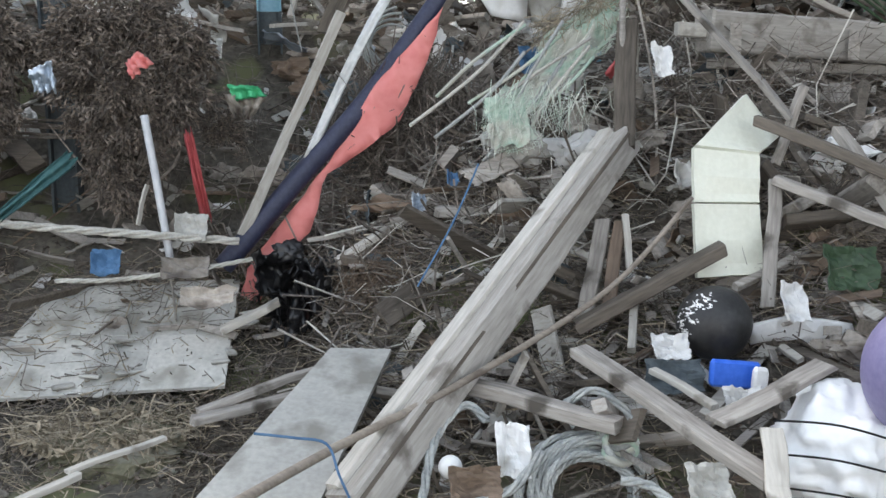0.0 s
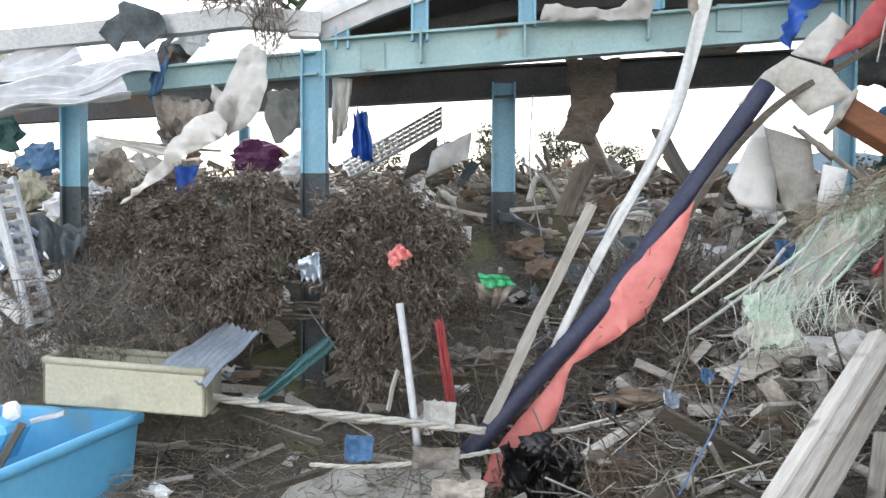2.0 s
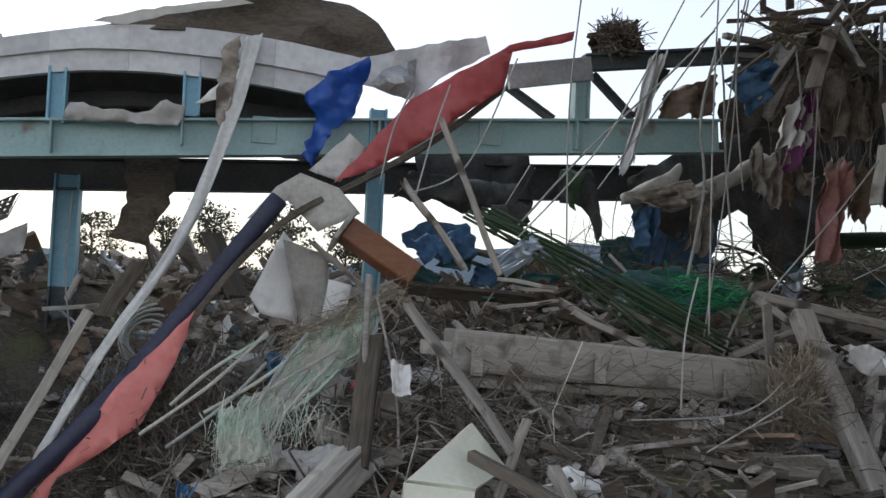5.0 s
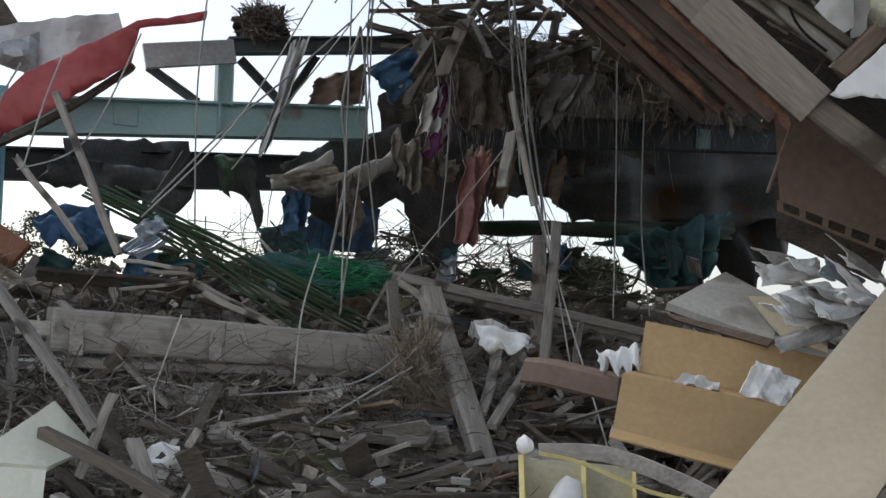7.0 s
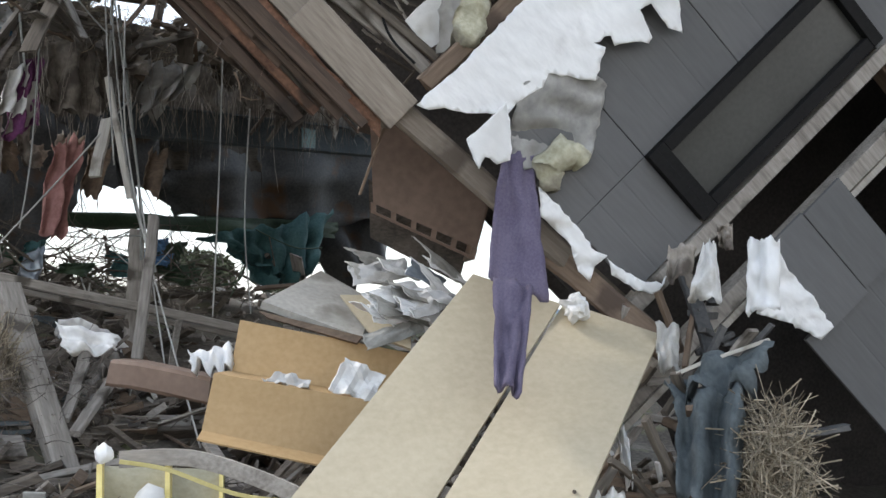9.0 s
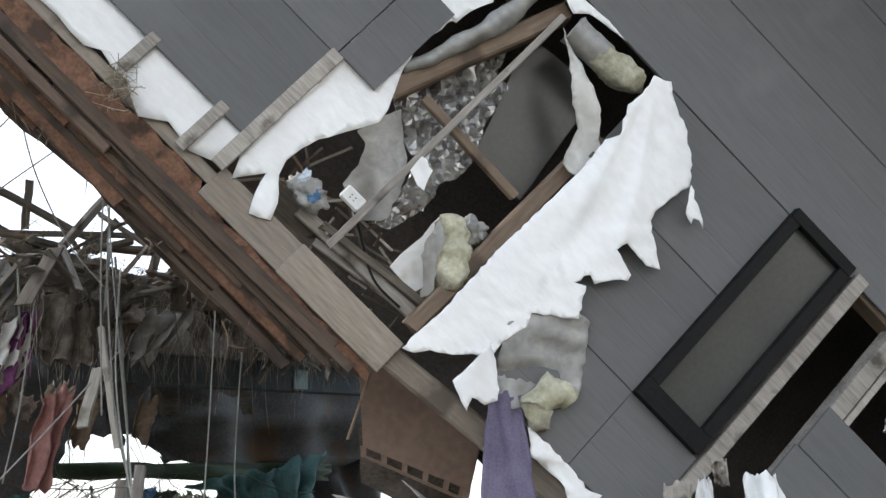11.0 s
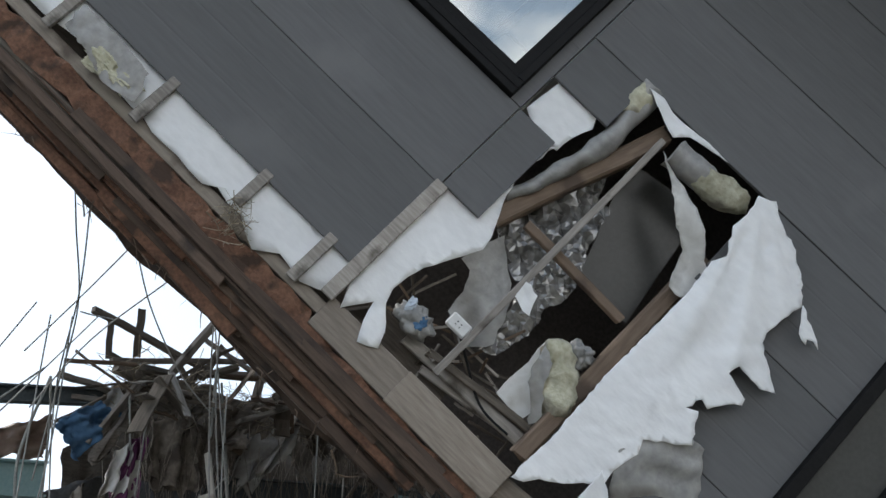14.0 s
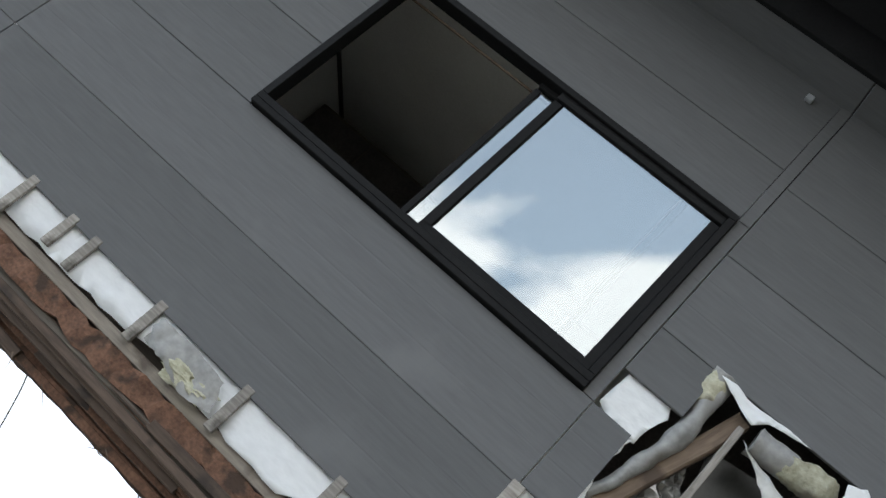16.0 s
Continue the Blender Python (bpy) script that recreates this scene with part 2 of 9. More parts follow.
    yellow_tub=mat("yellow_tub", (0.35, 0.335, 0.245), (0.46, 0.44, 0.345), 0.6, 4, bump=0.1, stain=(0.24, 0.22, 0.17), stain_at=0.6),
    yellow_edge=mat("yellow_edge", (0.55, 0.47, 0.17), (0.66, 0.58, 0.26), 0.5, 4, bump=0.1),
    white=mat("white", (0.72, 0.72, 0.71), (0.82, 0.82, 0.81), 0.5, 5, bump=0.1, stain=(0.5, 0.48, 0.44), stain_at=0.64),
    wire=mat("wire", (0.30, 0.30, 0.29), (0.44, 0.44, 0.42), 0.6, 10, bump=0),
    rag=mat("rag", (0.25, 0.22, 0.19), (0.46, 0.415, 0.365), 0.95, 8, bump=0.8, fine=40, spread=0.2, stain=(0.13, 0.11, 0.095), stain_at=0.55),
    pink_rag=mat("pink_rag", (0.24, 0.115, 0.105), (0.36, 0.19, 0.175), 0.95, 8, bump=0.6, fine=40),
    bright_blue=mat("bright_blue", (0.02, 0.12, 0.62), (0.05, 0.18, 0.75), 0.45, 5, bump=0.1),
    far_white=mat("far_white", (0.55, 0.57, 0.6), (0.66, 0.68, 0.7), 0.7, 1, bump=0),
    far_roof=mat("far_roof", (0.16, 0.18, 0.22), (0.24, 0.26, 0.3), 0.7, 1, bump=0),
    # distance haze is put into this blue base colour
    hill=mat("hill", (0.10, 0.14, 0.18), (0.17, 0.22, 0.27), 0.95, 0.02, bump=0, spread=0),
    far_leaf=mat("far_leaf", (0.04, 0.05, 0.028), (0.10, 0.11, 0.06), 0.9, 3, bump=0, spread=0.3),
)


def glass(name, rough=0.02, tint=(0.75, 0.8, 0.82), clear=0.6):
    m = bpy.data.materials.new(name)
    m.use_nodes = True
    n, l = m.node_tree.nodes, m.node_tree.links
    g, t, mi, fr = n.new("ShaderNodeBsdfGlossy"), n.new("ShaderNodeBsdfTransparent"), n.new("ShaderNodeMixShader"), n.new("ShaderNodeFresnel")
    g.inputs["Roughness"].default_value, g.inputs["Color"].default_value = rough, (*tint, 1)
    t.inputs["Color"].default_value = (clear, clear, clear * 1.02, 1)
    mi.inputs[0].default_value = 0.33
    l.new(t.outputs[0], mi.inputs[1])
    l.new(g.outputs[0], mi.inputs[2])
    l.new(mi.outputs[0], n["Material Output"].inputs["Surface"])
    return m


M["pane"] = glass("pane")
for key in ("black_frame", "siding"):
    M[key].node_tree.nodes["Principled BSDF"].inputs["Specular IOR Level"].default_value = 0.15
M["screen"] = mat("screen", (0.045, 0.046, 0.043), (0.065, 0.066, 0.062), 0.3, 3, bump=0.05)

# ---- plan ----
SD, MD, B0 = Vector((0.957, 0.290, 0.000)), Vector((0.290, -0.957, 0.000)), Vector((-3.169, 4.313, 0.000))


def at(s, d, z=0.0):
    """A place s metres along the steel frame, d metres before it."""
    return B0 + SD * s + MD * d + Vector((0, 0, z))


def step(x, a, b):
    k = min(1, max(0, (x - a) / (b - a)))
    return k * k * (3 - 2 * k)


def table(x, rows):
    for (a, p), (b, q) in zip(rows, rows[1:]):
        if x <= b:
            return p + (q - p) * max(0, x - a) / (b - a)
    return rows[-1][1]


LOW = ((-60, 0.0), (-14, 0.5), (-8, 1.9), (-3, 2.0), (-1.2, 1.8), (-0.6, 1.42), (0, 0.88), (0.3, 0.66), (0.55, 0.5), (1.0, 0.22), (1.4, 0.08), (2.2, 0.0))
HIGH = ((-60, 0.0), (-12, 0.3), (-5, 1.75), (-1.6, 1.92), (-0.85, 1.70), (-0.3, 1.45), (0.4, 1.26), (0.8, 1.02), (1.3, 0.66), (1.8, 0.45), (2.3, 0.22), (2.8, 0.08), (3.3, 0.0))

MOUND = ((-60, 0.0), (-12, 0.3), (-5, 1.1), (1.0, 1.12), (2.0, 1.04), (2.8, 0.98), (3.4, 0.94), (4.0, 0.6), (4.6, 0.15), (5.0, 0.0))


def ground_z(s, d):
    fwd = 0.8 * step(s, 2.2, 3.7)
    m = step(s, 1.0, 2.3)
    z = table(d, LOW) * (1 - m) + table(d - fwd, HIGH) * m
    z = max(z, step(s, 3.2, 4.2) * table(d, MOUND))
    z += 0.3 * step(-s, 0.35, 0.65) * step(d, 0.6, 1.0) * (1 - step(d, 2.2, 3.0))
    far = step(abs(s - 1), 9, 25)
    n = noise.fractal(Vector((s * 1.3, d * 1.3, 0.3)), 1.0, 2.0, 4) * 0.09 * min(1, z * 3 + 0.25)
    return z * (1 - far) + n * (1 - far)


def on_ground(s, d, up=0.0):
    return at(s, d, ground_z(s, d) + up)


# ---- builders ----
def part(name, geo, material, parent=None, label="", smooth=False, solid=0.0, matrix=None):
    """One mesh object from (verts, faces). In world places, or under matrix or a parent in local ones."""
    verts, faces = geo
    verts = [Vector(v) for v in verts]
    me = bpy.data.meshes.new(name)
    base = Vector((0, 0, 0))
    if matrix is None:
        base = sum(verts, Vector((0, 0, 0))) / len(verts)
    me.from_pydata([tuple(v - base) for v in verts], [], faces)
    me.materials.append(M[material] if isinstance(material, str) else material)
    if smooth:
        me.shade_smooth()
    ob = new(name, me)
    if matrix is not None:
        ob.matrix_basis = matrix
    else:
        ob.location = base
    if parent:
        ob.parent = parent
        if matrix is None and not parent.get("local_axes"):
            ob.location = base - parent.location
    if solid:
        mo = ob.modifiers.new("thickness", "SOLIDIFY")
        mo.thickness, mo.offset = solid, 0
    if label:
        tagged(ob, label)
    return ob


def thing(name, label, category, place, group="", kind="", local=False):
    e = tagged(new(name), label, category, group, kind)
    e.empty_display_size = 0.1
    e.location = Vector(place)
    return e


def lone(name, label, category, geo, material, group="", kind="", smooth=False, solid=0.0, matrix=None):
    return tagged(part(name, geo, material, None, "", smooth, solid, matrix), label, category, group, kind)


def merged(*geos):
    vs, fs = [], []
    for v, f in geos:
        k = len(vs)
        vs += list(v)
        fs += [[i + k for i in q] for q in f]
    return vs, fs


def sweep(section, path, up=(0, 0, 1), size=None, spin=0.0, cap=True):
    """A closed section (across, up) drawn along a path."""
    path = [Vector(p) for p in path]
    vs, fs, n = [], [], len(section)
    upv = Vector(up).normalized()
    for i, p in enumerate(path):
        d = (path[min(i + 1, len(path) - 1)] - path[max(i - 1, 0)])
        d = d.normalized() if d.length > 1e-9 else Vector((1, 0, 0))
        a = d.cross(upv)
        if a.length < 0.05:
            a = d.cross(Vector((1, 0.3, 0)))
        a.normalize()
        b = a.cross(d).normalized()
        upv = b
        k = size(i / max(1, len(path) - 1)) if size else 1.0
        c, s_ = math.cos(spin * i), math.sin(spin * i)
        for x, y in section:
            x, y = x * c - y * s_, x * s_ + y * c
            vs.append(p + (a * x + b * y) * k)
    for i in range(len(path) - 1):
        for j in range(n):
            q = (j + 1) % n
            fs.append([i * n + j, i * n + q, (i + 1) * n + q, (i + 1) * n + j])
    if cap:
        fs.append(list(range(n))[::-1])
        fs.append([(len(path) - 1) * n + j for j in range(n)])
    return vs, fs


def ring(r, n=8):
    return [(r * math.cos(2 * math.pi * i / n), r * math.sin(2 * math.pi * i / n)) for i in range(n)]


def oblong(w, h, c=None):
    c = c if c is not None else min(w, h) * 0.12
    a, b = w / 2, h / 2
    return [(a - c, -b), (a, -b + c), (a, b - c), (a - c, b), (-a + c, b), (-a, b - c), (-a, -b + c), (-a + c, -b)]


def bend(points, n=8):
    """A smooth line through the points."""
    p = [Vector(q) for q in points]
    if len(p) == 2:
        return [p[0].lerp(p[1], i / n) for i in range(n + 1)]
    out = []
    for i in range(len(p) - 1):
        a, b, c, d = p[max(i - 1, 0)], p[i], p[i + 1], p[min(i + 2, len(p) - 1)]
        for k in range(n):
            t = k / n
            out.append(0.5 * (2 * b + (c - a) * t + (2 * a - 5 * b + 4 * c - d) * t * t + (3 * b - a - 3 * c + d) * t ** 3))
    return out + [p[-1]]


def axes(p0, p1, up=(0, 0, 1), roll=0.0):
    """A pose whose x runs from p0 to p1."""
    p0, p1 = Vector(p0), Vector(p1)
    x = (p1 - p0).normalized()
    y = Vector(up).cross(x)
    if y.length < 0.05:
        y = Vector((0, 1, 0)).cross(x)
    y.normalize()
    z = x.cross(y)
    m = Matrix((x, y, z)).transposed().to_4x4()
    m.translation = p0
    return m @ pose(0, 0, 0, roll, 0, 0)


plank_seed = [0]


def plank_geo(length, w, h, warp=0.012, worn=0.25):
    """A timber along x with worn arrises, a slight warp and broken ends."""
    plank_seed[0] += 1
    k = plank_seed[0] * 3.7
    n = max(4, int(length / 0.16))
    sec = oblong(w, h, min(w, h) * worn * 0.5)
    vs, fs = [], []
    for i in range(n + 1):
        t = i / n
        oy, oz = warp * noise.noise(Vector((t * 2, k, 0))), warp * noise.noise(Vector((t * 2, k, 5)))
        for j, (y, z) in enumerate(sec):
            e = 0.0
            if i in (0, n):
                e = 0.3 * min(w, 0.08) * noise.noise(Vector((j * 1.3, k, i)))
            f = 1 + 0.05 * noise.noise(Vector((t * 6, j * 0.8, k)))
            vs.append((t * length + e, y * f + oy, z * f + oz))
    m = len(sec)
    for i in range(n):
        for j in range(m):
            q = (j + 1) % m
            fs.append([i * m + j, i * m + q, (i + 1) * m + q, (i + 1) * m + j])
    fs += [list(range(m))[::-1], [n * m + j for j in range(m)]]
    return vs, fs


def plank(p0, p1, w, h, material="grey_wood", name="plank", label="weathered grey plank lying in the debris", category="plank", roll=0.0, group="loose planks", parent=None, up=(0, 0, 1)):
    p0, p1 = Vector(p0), Vector(p1)
    m = axes(p0, p1, up, roll)
    geo = plank_geo((p1 - p0).length, w, h)
    if parent:
        ob = part(name, geo, material, parent, label, matrix=m)
        if not parent.get("local_axes"):
            ob.location = ob.location - parent.location
        return ob
    return lone(name, label, category, geo, material, group, matrix=m)


def h_profile(w, h, tf=0.012, tw=0.009):
    a, b, c = w / 2, h / 2, tw / 2
    return [(-a, -b), (a, -b), (a, -b + tf), (c, -b + tf), (c, b - tf), (a, b - tf), (a, b), (-a, b), (-a, b - tf), (-c, b - tf), (-c, -b + tf), (-a, -b + tf)]


def steel(name, p0, p1, w, h, material, parent, up=(0, 0, 1), label="", n=6, sag=0.0):
    p0, p1 = Vector(p0), Vector(p1)
    pts = [p0.lerp(p1, i / n) + Vector((0, 0, -sag * math.sin(math.pi * i / n))) for i in range(n + 1)]
    return part(name, sweep(h_profile(w, h), pts, up), material, parent, label)


def box_geo(c, sx, sy, sz, ax=None, bev=0.0):
    """A box round c on the axes ax; its edges are chamfered by bev."""
    X, Y, Z = ax or (Vector((1, 0, 0)), Vector((0, 1, 0)), Vector((0, 0, 1)))
    c = Vector(c)
    b = bev or min(sx, sy, sz) * 0.08
    p = [c - X * (sx / 2), c - X * (sx / 2 - b), c + X * (sx / 2 - b), c + X * (sx / 2)]
    vs, fs = [], []
    for i, q in enumerate(p):
        k = b if i in (0, 3) else 0.0
        for y, z in oblong(sy - 2 * k * 0.99, sz - 2 * k * 0.99, b):
            vs.append(q + Y * y + Z * z)
    for i in range(3):
        for j in range(8):
            r = (j + 1) % 8
            fs.append([i * 8 + j, i * 8 + r, (i + 1) * 8 + r, (i + 1) * 8 + j])
    fs += [list(range(8))[::-1], [24 + j for j in range(8)]]
    return vs, fs


def grid_geo(fn, nu, nv):
    vs = [fn(i / nu, j / nv) for j in range(nv + 1) for i in range(nu + 1)]
    fs = [[j * (nu + 1) + i, j * (nu + 1) + i + 1, (j + 1) * (nu + 1) + i + 1, (j + 1) * (nu + 1) + i] for j in range(nv) for i in range(nu)]
    return vs, fs


def drape(a, b, c, d, nu=14, nv=14, fold=0.03, folds=5.0, ragged=0.05, bulge=0.0, seed=1.0):
    """A cloth between four corners (round in order) with folds along its length and torn edges."""
    a, b, c, d = map(Vector, (a, b, c, d))
    n = (b - a).cross(d - a).normalized()

    def fn(u, v):
        e = ragged * (noise.fractal(Vector((u * 5, v * 5, seed)), 1.0, 2.0, 3))
        uu = u + e * (1 if u > 0.5 else -1) * (u < 0.01 or u > 0.99)
        vv = v + e * 1.6 * (v > 0.99 or v < 0.01)
        p = a.lerp(b, uu).lerp(d.lerp(c, uu), vv)
        w = fold * math.sin(folds * 6.28 * (u + 0.12 * noise.noise(Vector((v * 2.5, seed, 0))))) * (0.4 + v)
        w += fold * 1.6 * noise.fractal(Vector((u * 3, v * 3, seed + 4)), 1.0, 2.0, 3)
        return p + n * (w + bulge * math.sin(math.pi * u) * math.sin(math.pi * v))
    return grid_geo(fn, nu, nv)


def ribbon(points, widths, across, n=8, fold=0.0, seed=0.0, nu=4):
    """A band along the points; across: the way of its width."""
    line = bend(points, n)
    ac = Vector(across).normalized()

    def fn(u, v):
        k = v * (len(line) - 1)
        i = min(int(k), len(line) - 2)
        p = line[i].lerp(line[i + 1], k - i)
        t = (line[i + 1] - line[i]).normalized()
        nn = t.cross(ac).normalized()
        w = widths(v) if callable(widths) else widths
        return p + ac * (u - 0.5) * w + nn * fold * noise.fractal(Vector((u * 2.2, v * 7, seed)), 1.0, 2.0, 3)
    return grid_geo(fn, nu, len(line) - 1)


def crumpled(c, sx, sy, sz, seed=0.0, amp=0.45, sub=3, ax=None):
    """A crushed lump of film, paper or cloth."""
    bm = bmesh.new()
    bmesh.ops.create_icosphere(bm, subdivisions=sub, radius=1)
    X, Y, Z = ax or (Vector((1, 0, 0)), Vector((0, 1, 0)), Vector((0, 0, 1)))
    c = Vector(c)
    vs = []
    for v in bm.verts:
        p = v.co
        k = 1 + amp * (noise.fractal(p * 1.6 + Vector((seed, 0, 0)), 1.0, 2.0, 4) - 0.6 * abs(noise.noise(p * 4 + Vector((0, seed, 0)))))
        vs.append(c + X * p.x * k * sx + Y * p.y * k * sy + Z * p.z * k * sz)
    fs = [[v.index for v in f.verts] for f in bm.faces]
    bm.free()
    return vs, fs


def torn(outline, spacing, shape, rag=0.012, seed=0.0):
    """A sheet cut along a ragged outline in the plane; shape(u, v) gives each place."""
    from mathutils.geometry import delaunay_2d_cdt
    edge = []
    for (a, b), (c, d) in zip(outline, outline[1:] + outline[:1]):
        n = max(1, int(math.hypot(c - a, d - b) / spacing))
        for i in range(n):
            t = i / n
            e = rag * (noise.noise(Vector((a * 9 + t * n * 0.9, b * 9, seed))) if i else 0)
            L = math.hypot(c - a, d - b) + 1e-9
            edge.append((a + (c - a) * t - (d - b) / L * e, b + (d - b) * t + (c - a) / L * e))
    xs, ys = [p[0] for p in edge], [p[1] for p in edge]

    def inside(x, y):
        k = False
        for (a, b), (c, d) in zip(edge, edge[1:] + edge[:1]):
            if (b > y) != (d > y) and x < (c - a) * (y - b) / (d - b) + a:
                k = not k
        return k
    pts = list(edge)
    x = min(xs)
    rng = random.Random(int(seed * 10) + 3)
    while x < max(xs):
        y = min(ys)
        while y < max(ys):
            q = (x + rng.uniform(-0.3, 0.3) * spacing, y + rng.uniform(-0.3, 0.3) * spacing)
            if inside(*q):
                pts.append(q)
            y += spacing
        x += spacing
    n = len(edge)
    v, _, f, *_r = delaunay_2d_cdt([Vector(p) for p in pts], [(i, (i + 1) % n) for i in range(n)], [], 1, 1e-5)
    return [shape(p.x, p.y) for p in v], [list(q) for q in f]


# ---- ground ----
def ground():
    cs = sorted(set([-3000, -900, -300, -120, -60, -35, -22, -15, -11] + [-8.5 + 0.11 * i for i in range(171)] + [11, 14, 20, 35, 60, 120, 300, 900, 3000]))
    cd = sorted(set([-3000, -900, -300, -120, -60, -40, -25, -16, -12, -10] + [-8.5 + 0.11 * i for i in range(110)] + [4.2, 5, 6, 8, 12, 20, 40, 120, 400, 3000]))
    vs = [at(s, d, ground_z(s, d)) for d in cd for s in cs]
    n = len(cs)
    fs = [[j * n + i, j * n + i + 1, (j + 1) * n + i + 1, (j + 1) * n + i] for j in range(len(cd) - 1) for i in range(n - 1)]
    me = bpy.data.meshes.new("ground")
    me.from_pydata([tuple(v) for v in vs], [], fs)
    me.materials.append(M["soil"])
    me.shade_smooth()
    tagged(new("ground", me), "muddy brown ground rising into a bank of tsunami debris", "ground", kind="structure")


ground()


# ---- steel frame ----
steel_frame = thing("steel_shed", "pale blue rusty bent steel shed frame with arched white fascia", "steel shed", at(2, 0, 2.3))
FRONT = MD


def column(top, foot, w, mud=None, material="blue_column", d=0.0):
    """An H column; below the height mud it is coated dark."""
    top, foot = Vector(top), Vector(foot)
    foot.x, foot.y = top.x, top.y
    if mud is not None:
        m = Vector((top.x, top.y, mud))
        steel("column", top, m, w, w, material, steel_frame, up=SD, n=2)
        steel("column_foot", m, foot, w * 1.01, w * 1.01, "mud_steel", steel_frame, up=SD, n=2, label="column foot stained dark by mud")
    else:
        steel("column", top, foot, w, w, material, steel_frame, up=SD, n=2)


steel("beam", (-5.741, 3.534, 2.234), (-3.212, 4.300, 2.489), 0.10, 0.12, "blue_steel", steel_frame)
steel("beam", (-3.192, 4.306, 2.512), (1.124, 5.613, 2.866), 0.11, 0.185, "blue_steel", steel_frame, n=10)
steel("beam", (2.007, 5.881, 2.920), (4.286, 6.571, 3.087), 0.11, 0.19, "mud_steel", steel_frame, label="dirty dark blue-grey beam end")
steel("beam", (0.358, 5.382, 3.209), (1.490, 5.724, 3.379), 0.08, 0.09, "mud_steel", steel_frame)
steel("beam", (-6.178, 4.447, 2.328), (1.949, 6.908, 2.777), 0.12, 0.19, "dark_steel", steel_frame, label="dark rusty rear beam", n=10)
steel("beam", (-0.198, 6.154, 2.632), (4.763, 7.656, 2.927), 0.12, 0.22, "dark_steel", steel_frame, label="dark rusty rear beam", n=8)
column((-3.225, 4.296, 2.556), (-3.225, 4.296, 0.856), 0.125, 1.94)
column((-4.399, 3.941, 2.345), (-4.399, 3.941, 0.845), 0.105, 1.87)
column((-2.580, 5.536, 2.520), (-2.580, 5.536, 0.820), 0.14, 1.87)
column((-4.182, 5.260, 2.280), (-4.182, 5.260, 1.280), 0.06)
column((-0.708, 5.059, 2.861), (-0.708, 5.059, 1.561), 0.085)
column((0.341, 5.376, 3.120), (0.350, 5.379, 2.874), 0.085, material="blue_steel")
column((-2.719, 4.449, 2.808), (-2.713, 4.451, 2.596), 0.085)
column((-2.209, 4.604, 2.936), (-2.203, 4.606, 2.666), 0.085)
column((-1.607, 4.786, 2.967), (-1.604, 4.787, 2.752), 0.085)
column((-3.090, 4.337, 2.666), (-3.087, 4.338, 2.559), 0.07)
for a in ((-2.713, 4.451, 2.568), (-2.221, 4.600, 2.594), (-1.641, 4.776, 2.680), (-0.707, 5.059, 2.717), (0.314, 5.368, 2.809)):
    part("stiffener", box_geo(Vector(a) + MD * 0.03, 0.012, 0.07, 0.165, (SD, MD, Vector((0, 0, 1))), 0.002), "blue_steel", steel_frame)


def splice(c):
    """A bolted splice plate with six bolts, and a row of bolts below the flange."""
    c = Vector(c)
    axs = (SD, MD, Vector((0, 0, 1)))
    p = part("splice_plate", box_geo(c + MD * 0.012, 0.12, 0.012, 0.135, axs, 0.002), "blue_steel", steel_frame, "rust-streaked bolted splice plate")
    for i in (-1, 1):
        for k in (-1, 0, 1):
            q = c + MD * 0.022 + SD * 0.032 * i + Vector((0, 0, 0.045 * k))
            b = part("bolt", sweep(ring(0.012, 6), [q, q + MD * 0.014]), "rust", p)
            b.location = b.location - p.location
    for k in range(5):
        q = c + SD * (0.04 * (k - 2)) + MD * 0.03 + Vector((0, 0, -0.095))
        b = part("bolt", sweep(ring(0.011, 6), [q, q - Vector((0, 0, 0.022))], up=SD), "rust", p)
        b.location = b.location - p.location


for c in ((-2.943, 4.382, 2.523), (-1.260, 4.892, 2.709), (-0.137, 5.231, 2.787), (3.425, 6.310, 3.012)):
    splice(c)

# arched fascia: top, middle and lower edge lines
TOP = bend([(-3.210, 4.301, 2.745), (-2.784, 4.430, 2.946), (-2.250, 4.591, 3.101), (-1.904, 4.696, 3.168), (-1.577, 4.795, 3.180), (-1.229, 4.901, 3.162), (-0.814, 5.026, 3.110)], 6)
MID = bend([(-3.202, 4.303, 2.674), (-2.777, 4.432, 2.864), (-2.248, 4.592, 3.006), (-1.902, 4.697, 3.047), (-1.575, 4.796, 3.048), (-1.227, 4.901, 3.029), (-0.827, 5.022, 2.982)], 6)
BOT = bend([(-3.189, 4.307, 2.596), (-2.764, 4.436, 2.776), (-2.246, 4.593, 2.906), (-1.900, 4.697, 2.947), (-1.574, 4.796, 2.947), (-1.226, 4.902, 2.925), (-0.841, 5.018, 2.872)], 6)
